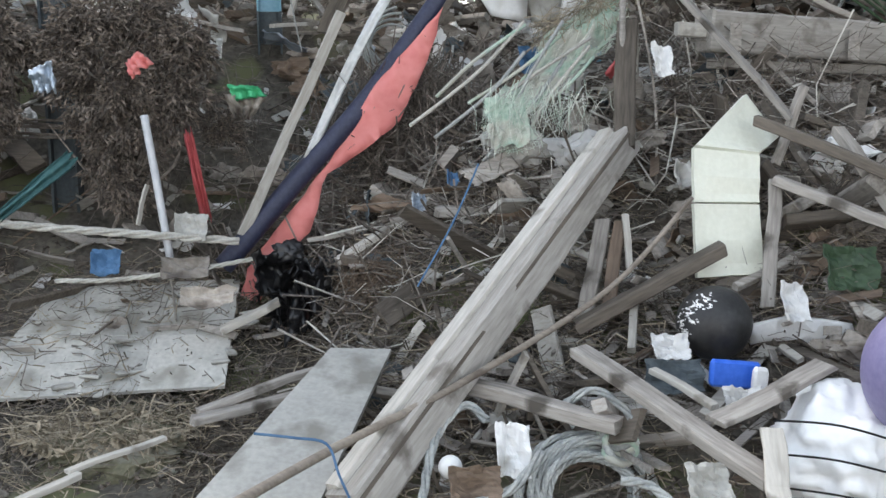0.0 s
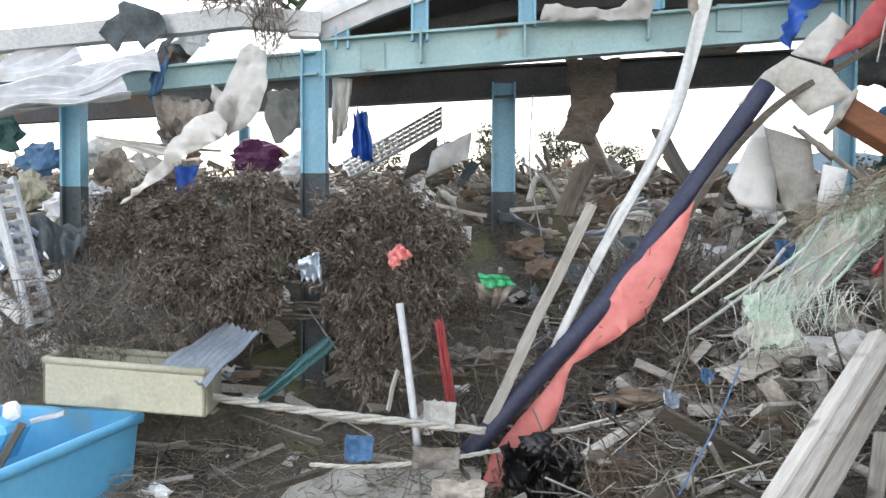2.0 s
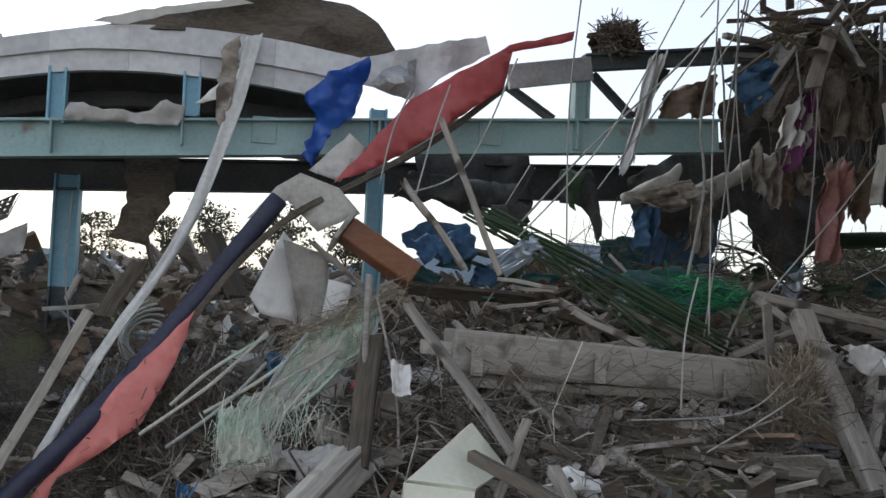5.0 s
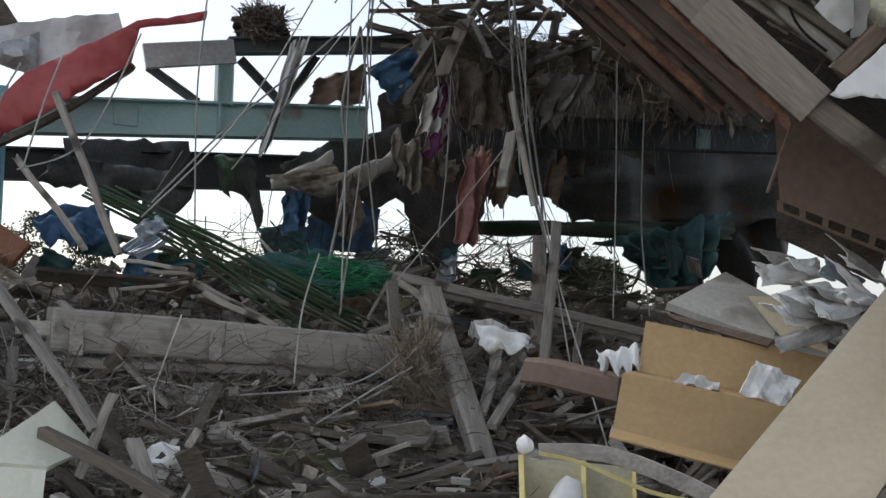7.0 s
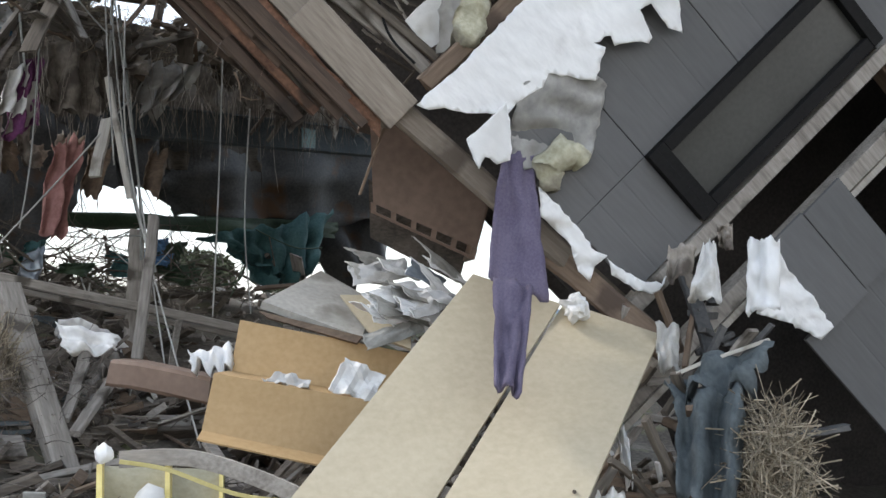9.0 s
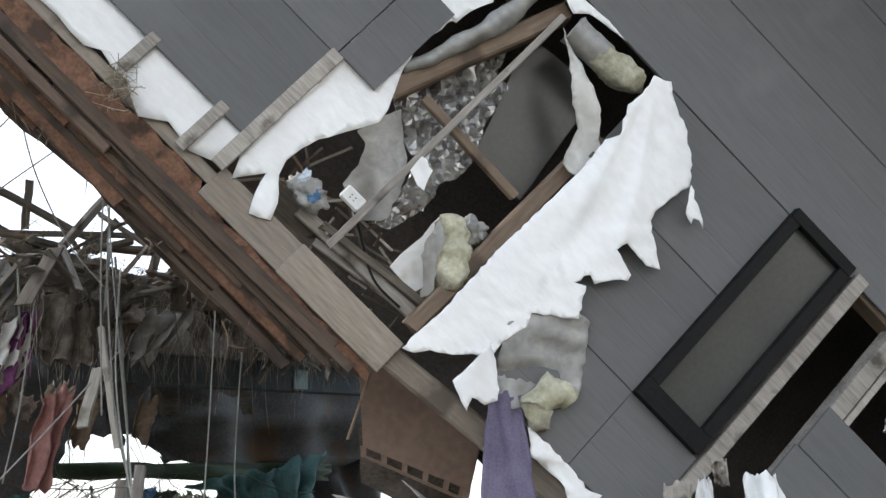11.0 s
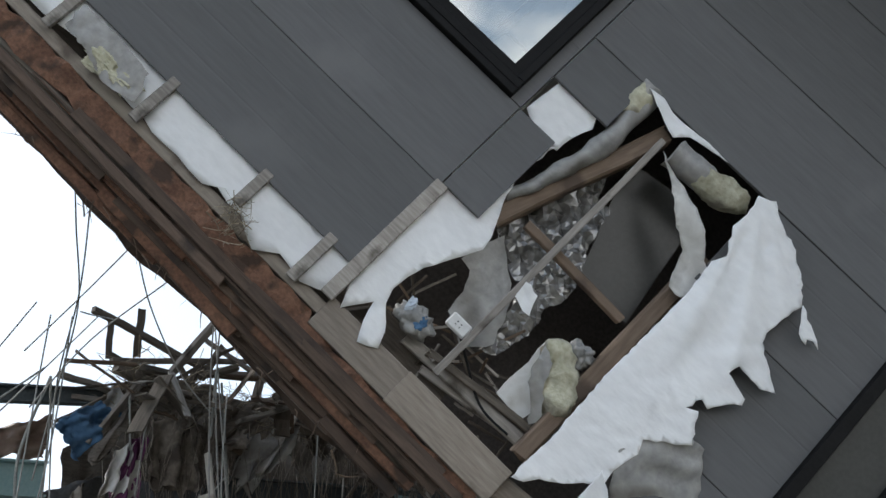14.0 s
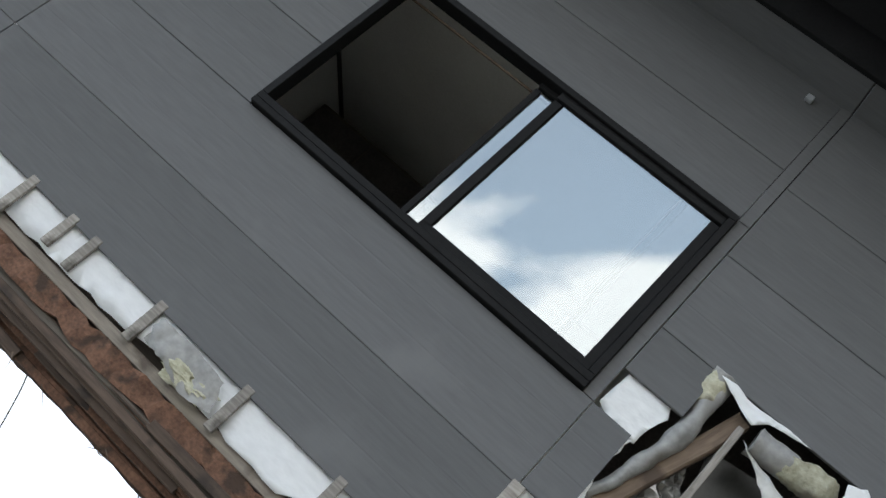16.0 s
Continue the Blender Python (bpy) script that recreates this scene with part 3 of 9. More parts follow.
for k in range(6):
    for up_, lo_, out, m in ((TOP, MID, 0.06, "white_metal"), (MID, BOT, 0.03, "white_metal")):
        a, b = up_[k * 6:k * 6 + 7], lo_[k * 6:k * 6 + 7]
        g = 0.0006 * (a[-1] - a[0]).normalized()
        vs, fs = [], []
        for i in range(7):
            e = g if i == 0 else (-g if i == 6 else Vector((0, 0, 0)))
            dent = 0.012 * noise.noise(Vector((k * 2 + i * 0.4, out * 50, 1)))
            vs += [a[i] + e + MD * (out - 0.05), a[i] + e + MD * (out + dent), b[i] + e + MD * (out + dent * 0.6), b[i] + e + MD * (out - 0.05)]
        for i in range(6):
            for j in range(4):
                q = (j + 1) % 4
                fs.append([i * 4 + j, i * 4 + q, i * 4 + 4 + q, i * 4 + 4 + j])
        fs += [[3, 2, 1, 0], [24, 25, 26, 27]]
        part("fascia_panel", (vs, fs), m, steel_frame)

# the barrel roof behind the fascia; dark steel also carries the shade below
roof_line = BOT
part("roof_sheet", grid_geo(lambda u, v: roof_line[min(int(u * 36), 36)] - MD * (0.05 + 1.7 * v) + Vector((0, 0, 0.03 + 0.012 * (int(u * 36) % 2) - 0.13 * v)), 36, 8), "dark_steel", steel_frame, "corrugated roof sheet, dark steel carrying the shade of its underside", solid=0.012)
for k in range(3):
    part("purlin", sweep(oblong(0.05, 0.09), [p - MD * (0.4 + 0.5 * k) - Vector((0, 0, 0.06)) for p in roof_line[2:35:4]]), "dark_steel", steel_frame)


def corrugated(a, b, c, d, waves, amp, n=5, sag=0.03, seed=0.0):
    a, b, c, d = map(Vector, (a, b, c, d))
    nn = (b - a).cross(d - a).normalized()

    def fn(u, v):
        return a.lerp(b, u).lerp(d.lerp(c, u), v) + nn * (amp * math.sin(2 * math.pi * waves * u) + sag * noise.noise(Vector((u * 2, v * 2, seed))) * 2)
    return grid_geo(fn, waves * 6, n)


# flattened white gutters and sheets right of the arch
lone("bent_fascia_sheet", "crumpled white metal fascia sheet hanging off the frame", "metal sheet",
     torn([(2.417, 3.089), (2.648, 3.162), (3.100, 3.273), (3.129, 3.181), (2.910, 3.058), (2.736, 2.909), (2.475, 2.960)], 0.05,
          lambda u, v: at(u, 0.1 + 0.06 * noise.noise(Vector((u * 5, v * 5, 1))), v), 0.01, 1), "white_metal", solid=0.004)
lone("bent_fascia_sheet", "grey folded metal flashing on the frame", "metal sheet",
     torn([(2.576, 3.049), (2.736, 3.112), (2.730, 2.894), (2.504, 2.961)], 0.04,
          lambda u, v: at(u, 0.16 + 0.12 * noise.noise(Vector((u * 7, v * 7, 3))), v), 0.01, 2), "grey_metal", solid=0.004)
lone("fascia_board", "grey weathered fascia board along the frame", "board", sweep(oblong(0.03, 0.13), [(-0.052, 5.205, 3.082), (0.152, 5.267, 3.122), (0.393, 5.340, 3.169)]), "grey_metal")
lone("roof_felt", "torn dark brown roofing felt folded over the arch", "roof felt",
     torn([(1.100, 3.142), (1.383, 3.219), (1.781, 3.331), (2.111, 3.414), (2.401, 3.399), (2.546, 3.310), (2.654, 3.162), (2.446, 3.110), (2.013, 3.156), (1.669, 3.169), (1.356, 3.152)], 0.06,
          lambda u, v: at(u, 0.02 + 0.10 * noise.noise(Vector((u * 3, v * 6, 1))), v), 0.02, 3), "dark_wood", solid=0.008)
lone("roof_felt", "pale torn underlay strip beside the dark roof felt", "roof felt",
     torn([(1.157, 3.160), (1.383, 3.242), (1.839, 3.342), (1.911, 3.326), (1.497, 3.228), (1.313, 3.159)], 0.05, lambda u, v: at(u, 0.09, v), 0.01, 4), "plastic_film", solid=0.004)
plank((-3.382, 4.458, 3.068), (-2.567, 4.705, 3.055), 0.09, 0.115, "pale_wood", "roof_timber", "pale grey squared timber lying on the shed roof", "timber")

# left wing of the frame
lone("gutter", "white bent gutter along the shed eave", "gutter", sweep([(-0.05, -0.05), (0.05, -0.05), (0.055, 0.05), (0.045, 0.05), (0.04, -0.035), (-0.05, -0.035)], [(-4.825, 3.759, 2.578), (-3.931, 4.030, 2.664), (-3.543, 4.148, 2.707), (-3.163, 4.263, 2.675)], up=(0, 0, 1)), "grey_metal")
lone("gutter_end", "grey metal eave corner piece", "gutter", box_geo((-3.244, 4.228, 2.663), 0.16, 0.07, 0.12, (SD, MD, Vector((0, 0, 1)))), "grey_metal")
for i, (a, b, c, d) in enumerate((
        ((-4.598, 3.358, 2.273), (-4.476, 3.290, 2.149), (-4.048, 3.681, 2.287), (-4.100, 3.822, 2.426)),
        ((-4.440, 3.615, 2.362), (-4.262, 3.512, 2.225), (-3.794, 3.810, 2.409), (-3.904, 3.934, 2.540)),
        ((-4.960, 3.666, 2.420), (-4.755, 3.519, 2.258), (-4.250, 3.829, 2.489), (-4.399, 3.940, 2.611)),
        ((-4.525, 3.380, 2.214), (-4.415, 3.361, 2.168), (-3.865, 3.684, 2.303), (-3.975, 3.756, 2.358)))):
    lone("corrugated_sheet", "buckled white corrugated roofing sheet over the shed eave", "roofing sheet", corrugated(a, b, c, d, 5, 0.012, 10, 0.05, i), "white_metal", "roofing sheets", solid=0.003)


def crate(c, x, y, z, sx, sy, sz):
    """An open plastic crate with slatted sides."""
    c = Vector(c)
    e = thing("plastic_crate", "dark green plastic bottle crate tipped on the roof", "crate", c)
    for j in (-1, 1):
        for k in range(4):
            h = (k / 3 - 0.5) * sz
            part("slat", box_geo(c + y * (j * sy / 2) + z * h, sx, 0.014, 0.022, (x, y, z)), "dark_green", e)
            part("slat", box_geo(c + x * (j * sx / 2) + z * h, 0.014, sy, 0.022, (x, y, z)), "dark_green", e)
        for i in (-1, 0, 1):
            part("post", box_geo(c + y * (j * sy / 2) + x * (i * sx / 2), 0.025, 0.02, sz, (x, y, z)), "dark_green", e)
    for i in range(5):
        part("base_bar", box_geo(c - z * (sz / 2) + x * ((i / 4 - 0.5) * sx), 0.014, sy, 0.014, (x, y, z)), "dark_green", e)


cm = pose(0, 0, 0, 25, 42, 20)
crate((-3.351, 4.258, 2.868), *[(cm.to_3x3() @ v) for v in (SD, MD, Vector((0, 0, 1)))], 0.19, 0.14, 0.13)


def twigs(n, where, length, r, curl=0.3, seed=0, flat=0.3, aim=None):
    """Thin bent sticks; where(rng) gives a place."""
    rng = random.Random(seed)
    vs, fs = [], []
    for _ in range(n):
        p = Vector(where(rng))
        d = Vector((rng.gauss(0, 1), rng.gauss(0, 1), rng.gauss(0, 1) * flat))
        if aim:
            d = d * 0.5 + Vector(aim)
        d.normalize()
        L = length * rng.uniform(0.4, 1.3)
        b = Vector((rng.gauss(0, 1), rng.gauss(0, 1), rng.gauss(0, 1))) * curl * L
        rr = r * rng.uniform(0.5, 1.4)
        k = len(vs)
        a = d.cross(Vector((0.3, 0.2, 1))).normalized()
        c = a.cross(d)
        for i in range(4):
            t = i / 3 - 0.5
            q = p + d * (t * L) + b * (t * t - 0.1)
            w = rr * (1 - 0.25 * i)
            for j in range(3):
                an = j * 2.094
                vs.append(q + (a * math.cos(an) + c * math.sin(an)) * w)
        for i in range(3):
            for j in range(3):
                m = (j + 1) % 3
                fs.append([k + i * 3 + j, k + i * 3 + m, k + i * 3 + 3 + m, k + i * 3 + 3 + j])
    return vs, fs


def ball(rng, c, rx, ry, rz, hollow=0.0):
    while True:
        p = Vector((rng.uniform(-1, 1), rng.uniform(-1, 1), rng.uniform(-1, 1)))
        if hollow < p.length < 1:
            return Vector(c) + SD * p.x * rx + MD * p.y * ry + Vector((0, 0, p.z * rz))


lone("twig_nest", "tangle of dry twigs and roots caught on the roof", "brush", twigs(330, lambda r: ball(r, (-3.622, 4.124, 2.872), 0.17, 0.12, 0.1), 0.26, 0.0035, 0.35, 5, 0.8), "twig", kind="stuff")
lone("twig_nest", "dry roots hanging from the eave", "brush", twigs(140, lambda r: ball(r, (-3.396, 4.140, 2.675), 0.1, 0.05, 0.17), 0.32, 0.003, 0.3, 6, 0.8, (0, 0, -0.9)), "twig", kind="stuff")


# ---- the toppled house: its wall lies in a plane of its own, u along the boards, v up the boards, n outwards ----
HM = Matrix(((0.73693, -0.09604, -0.66911), (0.60327, -0.35312, 0.71510), (-0.30496, -0.93063, -0.20229))).transposed().to_4x4()
HM.translation = (1.9062, 3.0675, 3.2137)



def hw(u, v, n=0.0):
    return HM @ Vector((u, v, n))


HU, HV, HN = (HM.to_3x3() @ Vector(a) for a in ((1, 0, 0), (0, 1, 0), (0, 0, 1)))
house = thing("toppled_house", "grey sided house tipped on its corner with a torn open wall", "house", hw(0, 0, -0.1))
house["local_axes"] = 1
house.matrix_basis = HM
house.empty_display_size = 0.1
I4 = Matrix.Identity(4)


def hpart(name, geo, material, parent=house, label="", smooth=False, solid=0.0):
    """A part of the house, in its own axes."""
    verts, faces = geo
    verts = [Vector(v) for v in verts]
    base = sum(verts, Vector((0, 0, 0))) / len(verts)
    off = Vector((0, 0, 0)) if parent is house else parent.location
    return part(name, ([v - base for v in verts], faces), material, parent, label, smooth, solid, Matrix.Translation(base - off))


def board(u0, u1, v0, v1, n=0.0, cuts=2):
    """A siding board: a sheet 16 mm thick with shallow grooves along it."""
    t, g = 0.016, 0.0009
    prof = [(v0, n - t), (v0, n - 0.002), (v0 + 0.003, n)]
    for k in range(1, cuts + 1):
        c = v0 + (v1 - v0) * k / (cuts + 1)
        prof += [(c - 0.005, n), (c - 0.0025, n - g), (c + 0.0025, n - g), (c + 0.005, n)]
    prof += [(v1 - 0.003, n), (v1, n - 0.002), (v1, n - t)]
    vs, fs, m = [], [], len(prof)
    ns = max(1, int((u1 - u0) / 0.5))
    for i in range(ns + 1):
        for v, w in prof:
            vs.append((u0 + (u1 - u0) * i / ns, v, w))
    for i in range(ns):
        for j in range(m):
            q = (j + 1) % m
            fs.append([i * m + q, i * m + j, i * m + m + j, i * m + m + q])
    fs += [list(range(m)), [ns * m + j for j in range(m)][::-1]]
    return vs, fs


JV = 0.003
# window openings: upper sliding window and lower window
W1 = (-1.885, -0.055, 0.88, 1.905)
W2 = (1.622, 2.62, 0.352, 1.33)
boards = [
    (-2.90, -0.002, 0.0, 0.437), (-6.2, -2.904, 0.0, 0.437),
    (-2.90, -0.002, 0.437, 0.875), (-6.2, -2.904, 0.437, 0.875), (0.001, 0.185, 0.45, 0.872),
    (-2.90, W1[0], 0.875, 1.31), (-2.90, W1[0], 1.31, 1.75), (-2.90, W1[0], 1.75, 1.905), (-6.2, -2.904, 0.875, 1.31), (-6.2, -2.904, 1.31, 1.905),
    (-6.2, W1[1], 1.905, 2.25), (-6.2, W1[1], 2.25, 2.72),
    (W1[1], 0.0, 0.875, 1.905), (W1[1], 0.0, 1.905, 2.72),
    (0.003, 0.28, 1.06, 1.297),
    (0.003, 5.2, 1.297, 1.74), (0.003, 5.2, 1.74, 2.18), (0.003, 5.2, 2.18, 2.72),
    (1.12, W2[0], -0.015, 0.352), (1.06, W2[0], 0.352, 0.85), (0.90, W2[0], 0.85, 1.295),
    (1.622, 1.97, -0.015, 0.352), (W2[1], 5.2, 0.352, 0.85), (W2[1], 5.2, 0.85, 1.295),
]
for u0, u1, v0, v1 in boards:
    hpart("siding_board", board(u0 + JV / 2, u1 - JV / 2, v0 + JV / 2, v1 - JV / 2, cuts=2 if v1 - v0 > 0.3 else 0), "siding")


def frame4(u0, u1, v0, v1, w, n0, n1, name, material, parent, bottom=None):
    """Four bars round an opening."""
    b = bottom or w
    ax3 = (Vector((1, 0, 0)), Vector((0, 1, 0)), Vector((0, 0, 1)))
    nc, nt = (n0 + n1) / 2, abs(n1 - n0)
    for c, sx, sy in (((u0 + u1) / 2, v0 + b / 2), u1 - u0, b), (((u0 + u1) / 2, v1 - w / 2), u1 - u0, w), ((u0 + w / 2, (v0 + v1) / 2), w, v1 - v0 - w - b), ((u1 - w / 2, (v0 + v1) / 2), w, v1 - v0 - w - b):
        hpart(name, box_geo((*c, nc), sx, sy, nt, ax3, 0.003), material, parent)


def slab(u0, u1, v0, v1, n0, n1, bev=0.003):
    return box_geo(((u0 + u1) / 2, (v0 + v1) / 2, (n0 + n1) / 2), abs(u1 - u0), abs(v1 - v0), abs(n1 - n0), (Vector((1, 0, 0)), Vector((0, 1, 0)), Vector((0, 0, 1))), bev)


# upper window
win = hpart("window", slab(W1[0], W1[1], W1[2], W1[2] + 0.03, -0.05, 0.030), "black_frame", house, "black aluminium sliding window, one side slid open")
frame4(W1[0], W1[1], W1[2] + 0.03, W1[3], 0.035, -0.06, 0.03, "frame_bar", "black_frame", win)
SM = -0.96
frame4(SM - 0.02, W1[1] - 0.035, W1[2] + 0.03, W1[3] - 0.03, 0.045, -0.02, 0.012, "sash_bar", "black_frame", win, 0.075)
hpart("pane", slab(SM + 0.03, W1[1] - 0.08, W1[2] + 0.1, W1[3] - 0.075, -0.008, -0.003, 0.0005), "pane", win, "clear glass pane mirroring sky and clouds").visible_shadow = False
frame4(SM - 0.13, W1[1] - 0.2, W1[2] + 0.03, W1[3] - 0.03, 0.03, -0.055, -0.025, "sash_bar", "black_frame", win, 0.06)
hpart("pane", slab(SM - 0.10, W1[1] - 0.24, W1[2] + 0.09, W1[3] - 0.06, -0.044, -0.04, 0.0005), "pane", win).visible_shadow = False
# room behind it, seen upwards: ceiling, far wall and end wall, with dark edge strips
hpart("room_wall", slab(-2.70, -0.03, 0.6, 2.10, -2.25, -2.19), "room", house, "pale interior wall")
hpart("room_wall", slab(-2.72, -2.65, 0.6, 2.10, -2.19, -0.12), "room")
hpart("room_wall", slab(-0.03, -0.004, 0.6, 2.10, -2.19, -0.12), "room")
hpart("room_ceiling", slab(-2.70, -0.03, 2.10, 2.16, -2.25, -0.06), "room")
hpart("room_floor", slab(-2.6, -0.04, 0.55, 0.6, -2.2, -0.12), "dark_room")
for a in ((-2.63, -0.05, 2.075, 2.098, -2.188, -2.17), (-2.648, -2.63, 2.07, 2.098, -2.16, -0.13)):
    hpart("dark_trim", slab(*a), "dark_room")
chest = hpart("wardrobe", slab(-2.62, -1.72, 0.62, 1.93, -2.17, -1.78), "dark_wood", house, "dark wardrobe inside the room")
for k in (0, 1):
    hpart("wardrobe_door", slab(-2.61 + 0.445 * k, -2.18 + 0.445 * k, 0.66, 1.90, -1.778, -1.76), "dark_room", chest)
for k in range(3):
    hpart("curtain_rail", slab(-1.86, -0.98, 1.845 + 0.014 * k, 1.853 + 0.014 * k, -0.11 - 0.02 * k, -0.095 - 0.02 * k), "brown_wood", house, "thin brown curtain rail")

# lower window: one sash left, the other side open
w2 = hpart("window", slab(W2[0], W2[0] + 0.33, W2[2], W2[2] + 0.045, -0.04, 0.035), "black_frame", house, "black framed narrow window with dusty insect screen")
frame4(W2[0], W2[0] + 0.33, W2[2] + 0.03, W2[3], 0.05, -0.03, 0.034, "frame_bar", "black_frame", w2)
hpart("screen", slab(W2[0] + 0.045, W2[0] + 0.285, W2[2] + 0.07, W2[3] - 0.045, -0.006, 0.0), "screen", w2, "dusty grey screen")
hpart("window_post", slab(W2[0] + 0.355, W2[0] + 0.415, -0.1, W2[3], -0.06, 0.02), "grey_wood", house, "bare wooden window post")
hpart("window_post", slab(W2[0] + 0.62, W2[0] + 0.69, -0.6, W2[3] - 0.05, -0.08, 0.0), "grey_wood")
hpart("window_post", slab(W2[0] + 0.70, W2[0] + 0.73, -0.6, W2[3] - 0.05, -0.05, -0.01), "pale_wood")
hpart("header", slab(W2[0], W2[1] + 0.5, W2[3] - 0.05, W2[3], -0.12, -0.02), "brown_wood")
# shade of the room is put into this wall's dark colour
hpart("inner_wall", slab(1.2, 5.0, -0.1, 2.6, -1.3, -1.26), "dark_room", house, "dark backing wall, stands for the dim room behind the opening")
hpart("loose_siding", merged(board(2.22, 2.66, 0.44, 0.66, 0.02, 0), board(2.23, 2.64, 0.663, 0.86, 0.02, 0)), "siding", house, "broken off corner of grey siding")

# eave
hpart("soffit", slab(-6.2, -0.003, 2.717, 2.77, -0.1, 0.24), "siding", house, "grey eave soffit")
hpart("soffit", slab(0.002, 5.2, 2.717, 2.77, -0.1, 0.24), "siding")
hpart("fascia", slab(-6.2, 5.2, 2.70, 2.90, 0.24, 0.27), "black_frame", house, "black eave fascia")
hpart("rain_gutter", sweep([(0.0, 0.0), (0.22, 0.0), (0.235, 0.10), (0.222, 0.10), (0.21, 0.012), (0.012, 0.012), (0.012, 0.10), (0.0, 0.10)], [(-6.2, 2.725, 0.505), (0, 2.725, 0.505), (5.2, 2.725, 0.505)], up=(0, 1, 0)), "black_frame", house, "black rain gutter")
for k in range(2):
    hpart("gutter_lip", slab(-6.2, 5.2, 2.735 + 0.03 * k, 2.752 + 0.03 * k, 0.51 + 0.02 * k, 0.53 + 0.02 * k), "grey_metal", house, "pale gutter edge")
hpart("cable_clip", slab(-0.20, -0.165, 2.62, 2.65, 0.0, 0.03), "grey_metal")
hpart("roof", slab(-6.4, 5.4, 2.94, 3.04, -3.0, 0.6), "black_frame", house, "dark roof edge")

def stick(a, b, w, h, material, name="stud", label=""):
    a, b = Vector(a), Vector(b)
    geo = plank_geo((b - a).length, w, h, 0.006)
    ob = part(name, geo, material, house, label, matrix=axes(a, b, (0, 0, 1)))
    return ob


def hp3(p, n):
    return (p[0], p[1], n)


# bottom of the wall: membrane strip, battens, sill and floor edge
FOOT = -0.155


def wrap_strip(u, v):
    return Vector((u, v, -0.026 + 0.010 * (1 - 2 * abs(noise.fractal(Vector((u * 7, v * 5, 2)), 1.0, 2.0, 3)))))


hpart("membrane", torn([(-6.2, 0.02), (0.0, 0.02), (0.02, -0.12), (-0.10, -0.17), (-0.22, -0.15), (-0.30, -0.21), (-0.42, -0.15), (-0.55, -0.14), (-0.6, -0.17), (-0.8, -0.165), (-1.05, -0.15), (-1.25, -0.11), (-1.4, -0.13), (-1.6, -0.15), (-2.1, -0.15), (-6.2, -0.14)], 0.06, wrap_strip, 0.02, 1), "membrane", house, "white torn house wrap below the siding", True, 0.002)
for u in (-2.6, -2.2, -1.95, -1.81, -1.42, -0.94, -0.458, -0.13):
    hpart("batten", slab(u - 0.022, u + 0.022, -0.16 + 0.03 * math.sin(u * 9), 0.03, -0.016, 0.004), "grey_wood", house, "short grey batten end")
hpart("batten", slab(-0.025, 0.03, -0.14, 0.45, -0.014, 0.006), "grey_wood", house, "grey batten along the broken joint")
hpart("sill_beam", slab(-6.2, 0.1, -0.205, FOOT, -0.14, -0.035), "raw_wood", house, "pale brown sill beam")
hpart("sill_beam", slab(0.02, 0.5, -0.25, -0.12, -0.16, -0.03), "raw_wood", house, "split pale brown sill beam")
hpart("sill_beam", slab(0.40, 0.90, -0.255, -0.115, -0.2, -0.025), "raw_wood", house, "broken sill beam end with knots")
stick(hp3((0.814, -0.187), -0.1), hp3((2.219, -0.059), -0.1), 0.09, 0.085, "raw_wood", "sill_beam", "weathered brown lower beam")
hpart("floor_edge", torn([(-6.2, -0.205), (0.0, -0.207), (0.03, -0.25), (0.86, -0.257), (0.9, -0.30), (0.6, -0.33), (0.2, -0.315), (-0.3, -0.31), (-0.8, -0.295), (-1.3, -0.305), (-2.0, -0.30), (-6.2, -0.31)], 0.06,
                          lambda u, v: Vector((u, v, -0.05 + 0.018 * noise.fractal(Vector((u * 16, v * 16, 2)), 1.0, 2.0, 4))), 0.03, 5), "rust_board", house, "flaking reddish brown board edge", False, 0.02)
for k, (v, n, w) in enumerate(((-0.35, -0.12, 0.05), (-0.40, -0.17, 0.05), (-0.445, -0.24, 0.05))):
    hpart("floor_joist", slab(-6.2, 0.62 - 0.14 * k, v - w / 2, v + w / 2, n - 0.09, n), "dark_wood", house, "brown floor timber" if k == 0 else "")
# added dark board keeps the sky out of the gaps at the sill
hpart("subfloor", slab(-6.2, 0.55, -0.37, 0.0, -0.19, -0.16), "dark_wood", house, "dark backing board that closes the gaps behind the sill")
JR = random.Random(31)
for k in range(74):
    u0, L = JR.uniform(-4.6, 0.5), JR.uniform(0.5, 2.6)
    v = JR.uniform(-0.48, -0.305)
    n = -0.065 - (-0.31 - v) * 0.85 + JR.uniform(-0.03, 0.03)
    u1 = min(u0 + L, 0.82 + (v + 0.31) * 1.4 + JR.uniform(-0.15, 0.05))
    if u1 - u0 > 0.2:
        stick((u0, v, n), (u1, v + JR.gauss(0, 0.012), n + JR.gauss(0, 0.01)), JR.choice((0.008, 0.02, 0.035, 0.045)), JR.uniform(0.02, 0.05), JR.choice(("floor_wood", "floor_wood", "floor_wood", "floor_wood", "dark_wood", "rust_board")), "floor_lath")
tagged(hpart("splinter_fringe", twigs(110, lambda r: Vector((r.uniform(-3.5, 0.75), r.choice((-0.31, -0.40, -0.49, -0.51)) + r.gauss(0, 0.012), -0.08 - 0.2 * r.random())), 0.10, 0.003, 0.4, 77, 0.5, (0.6, -0.6, 0.2)), "brown_wood"), "splintered fringe of the floor", kind="stuff")
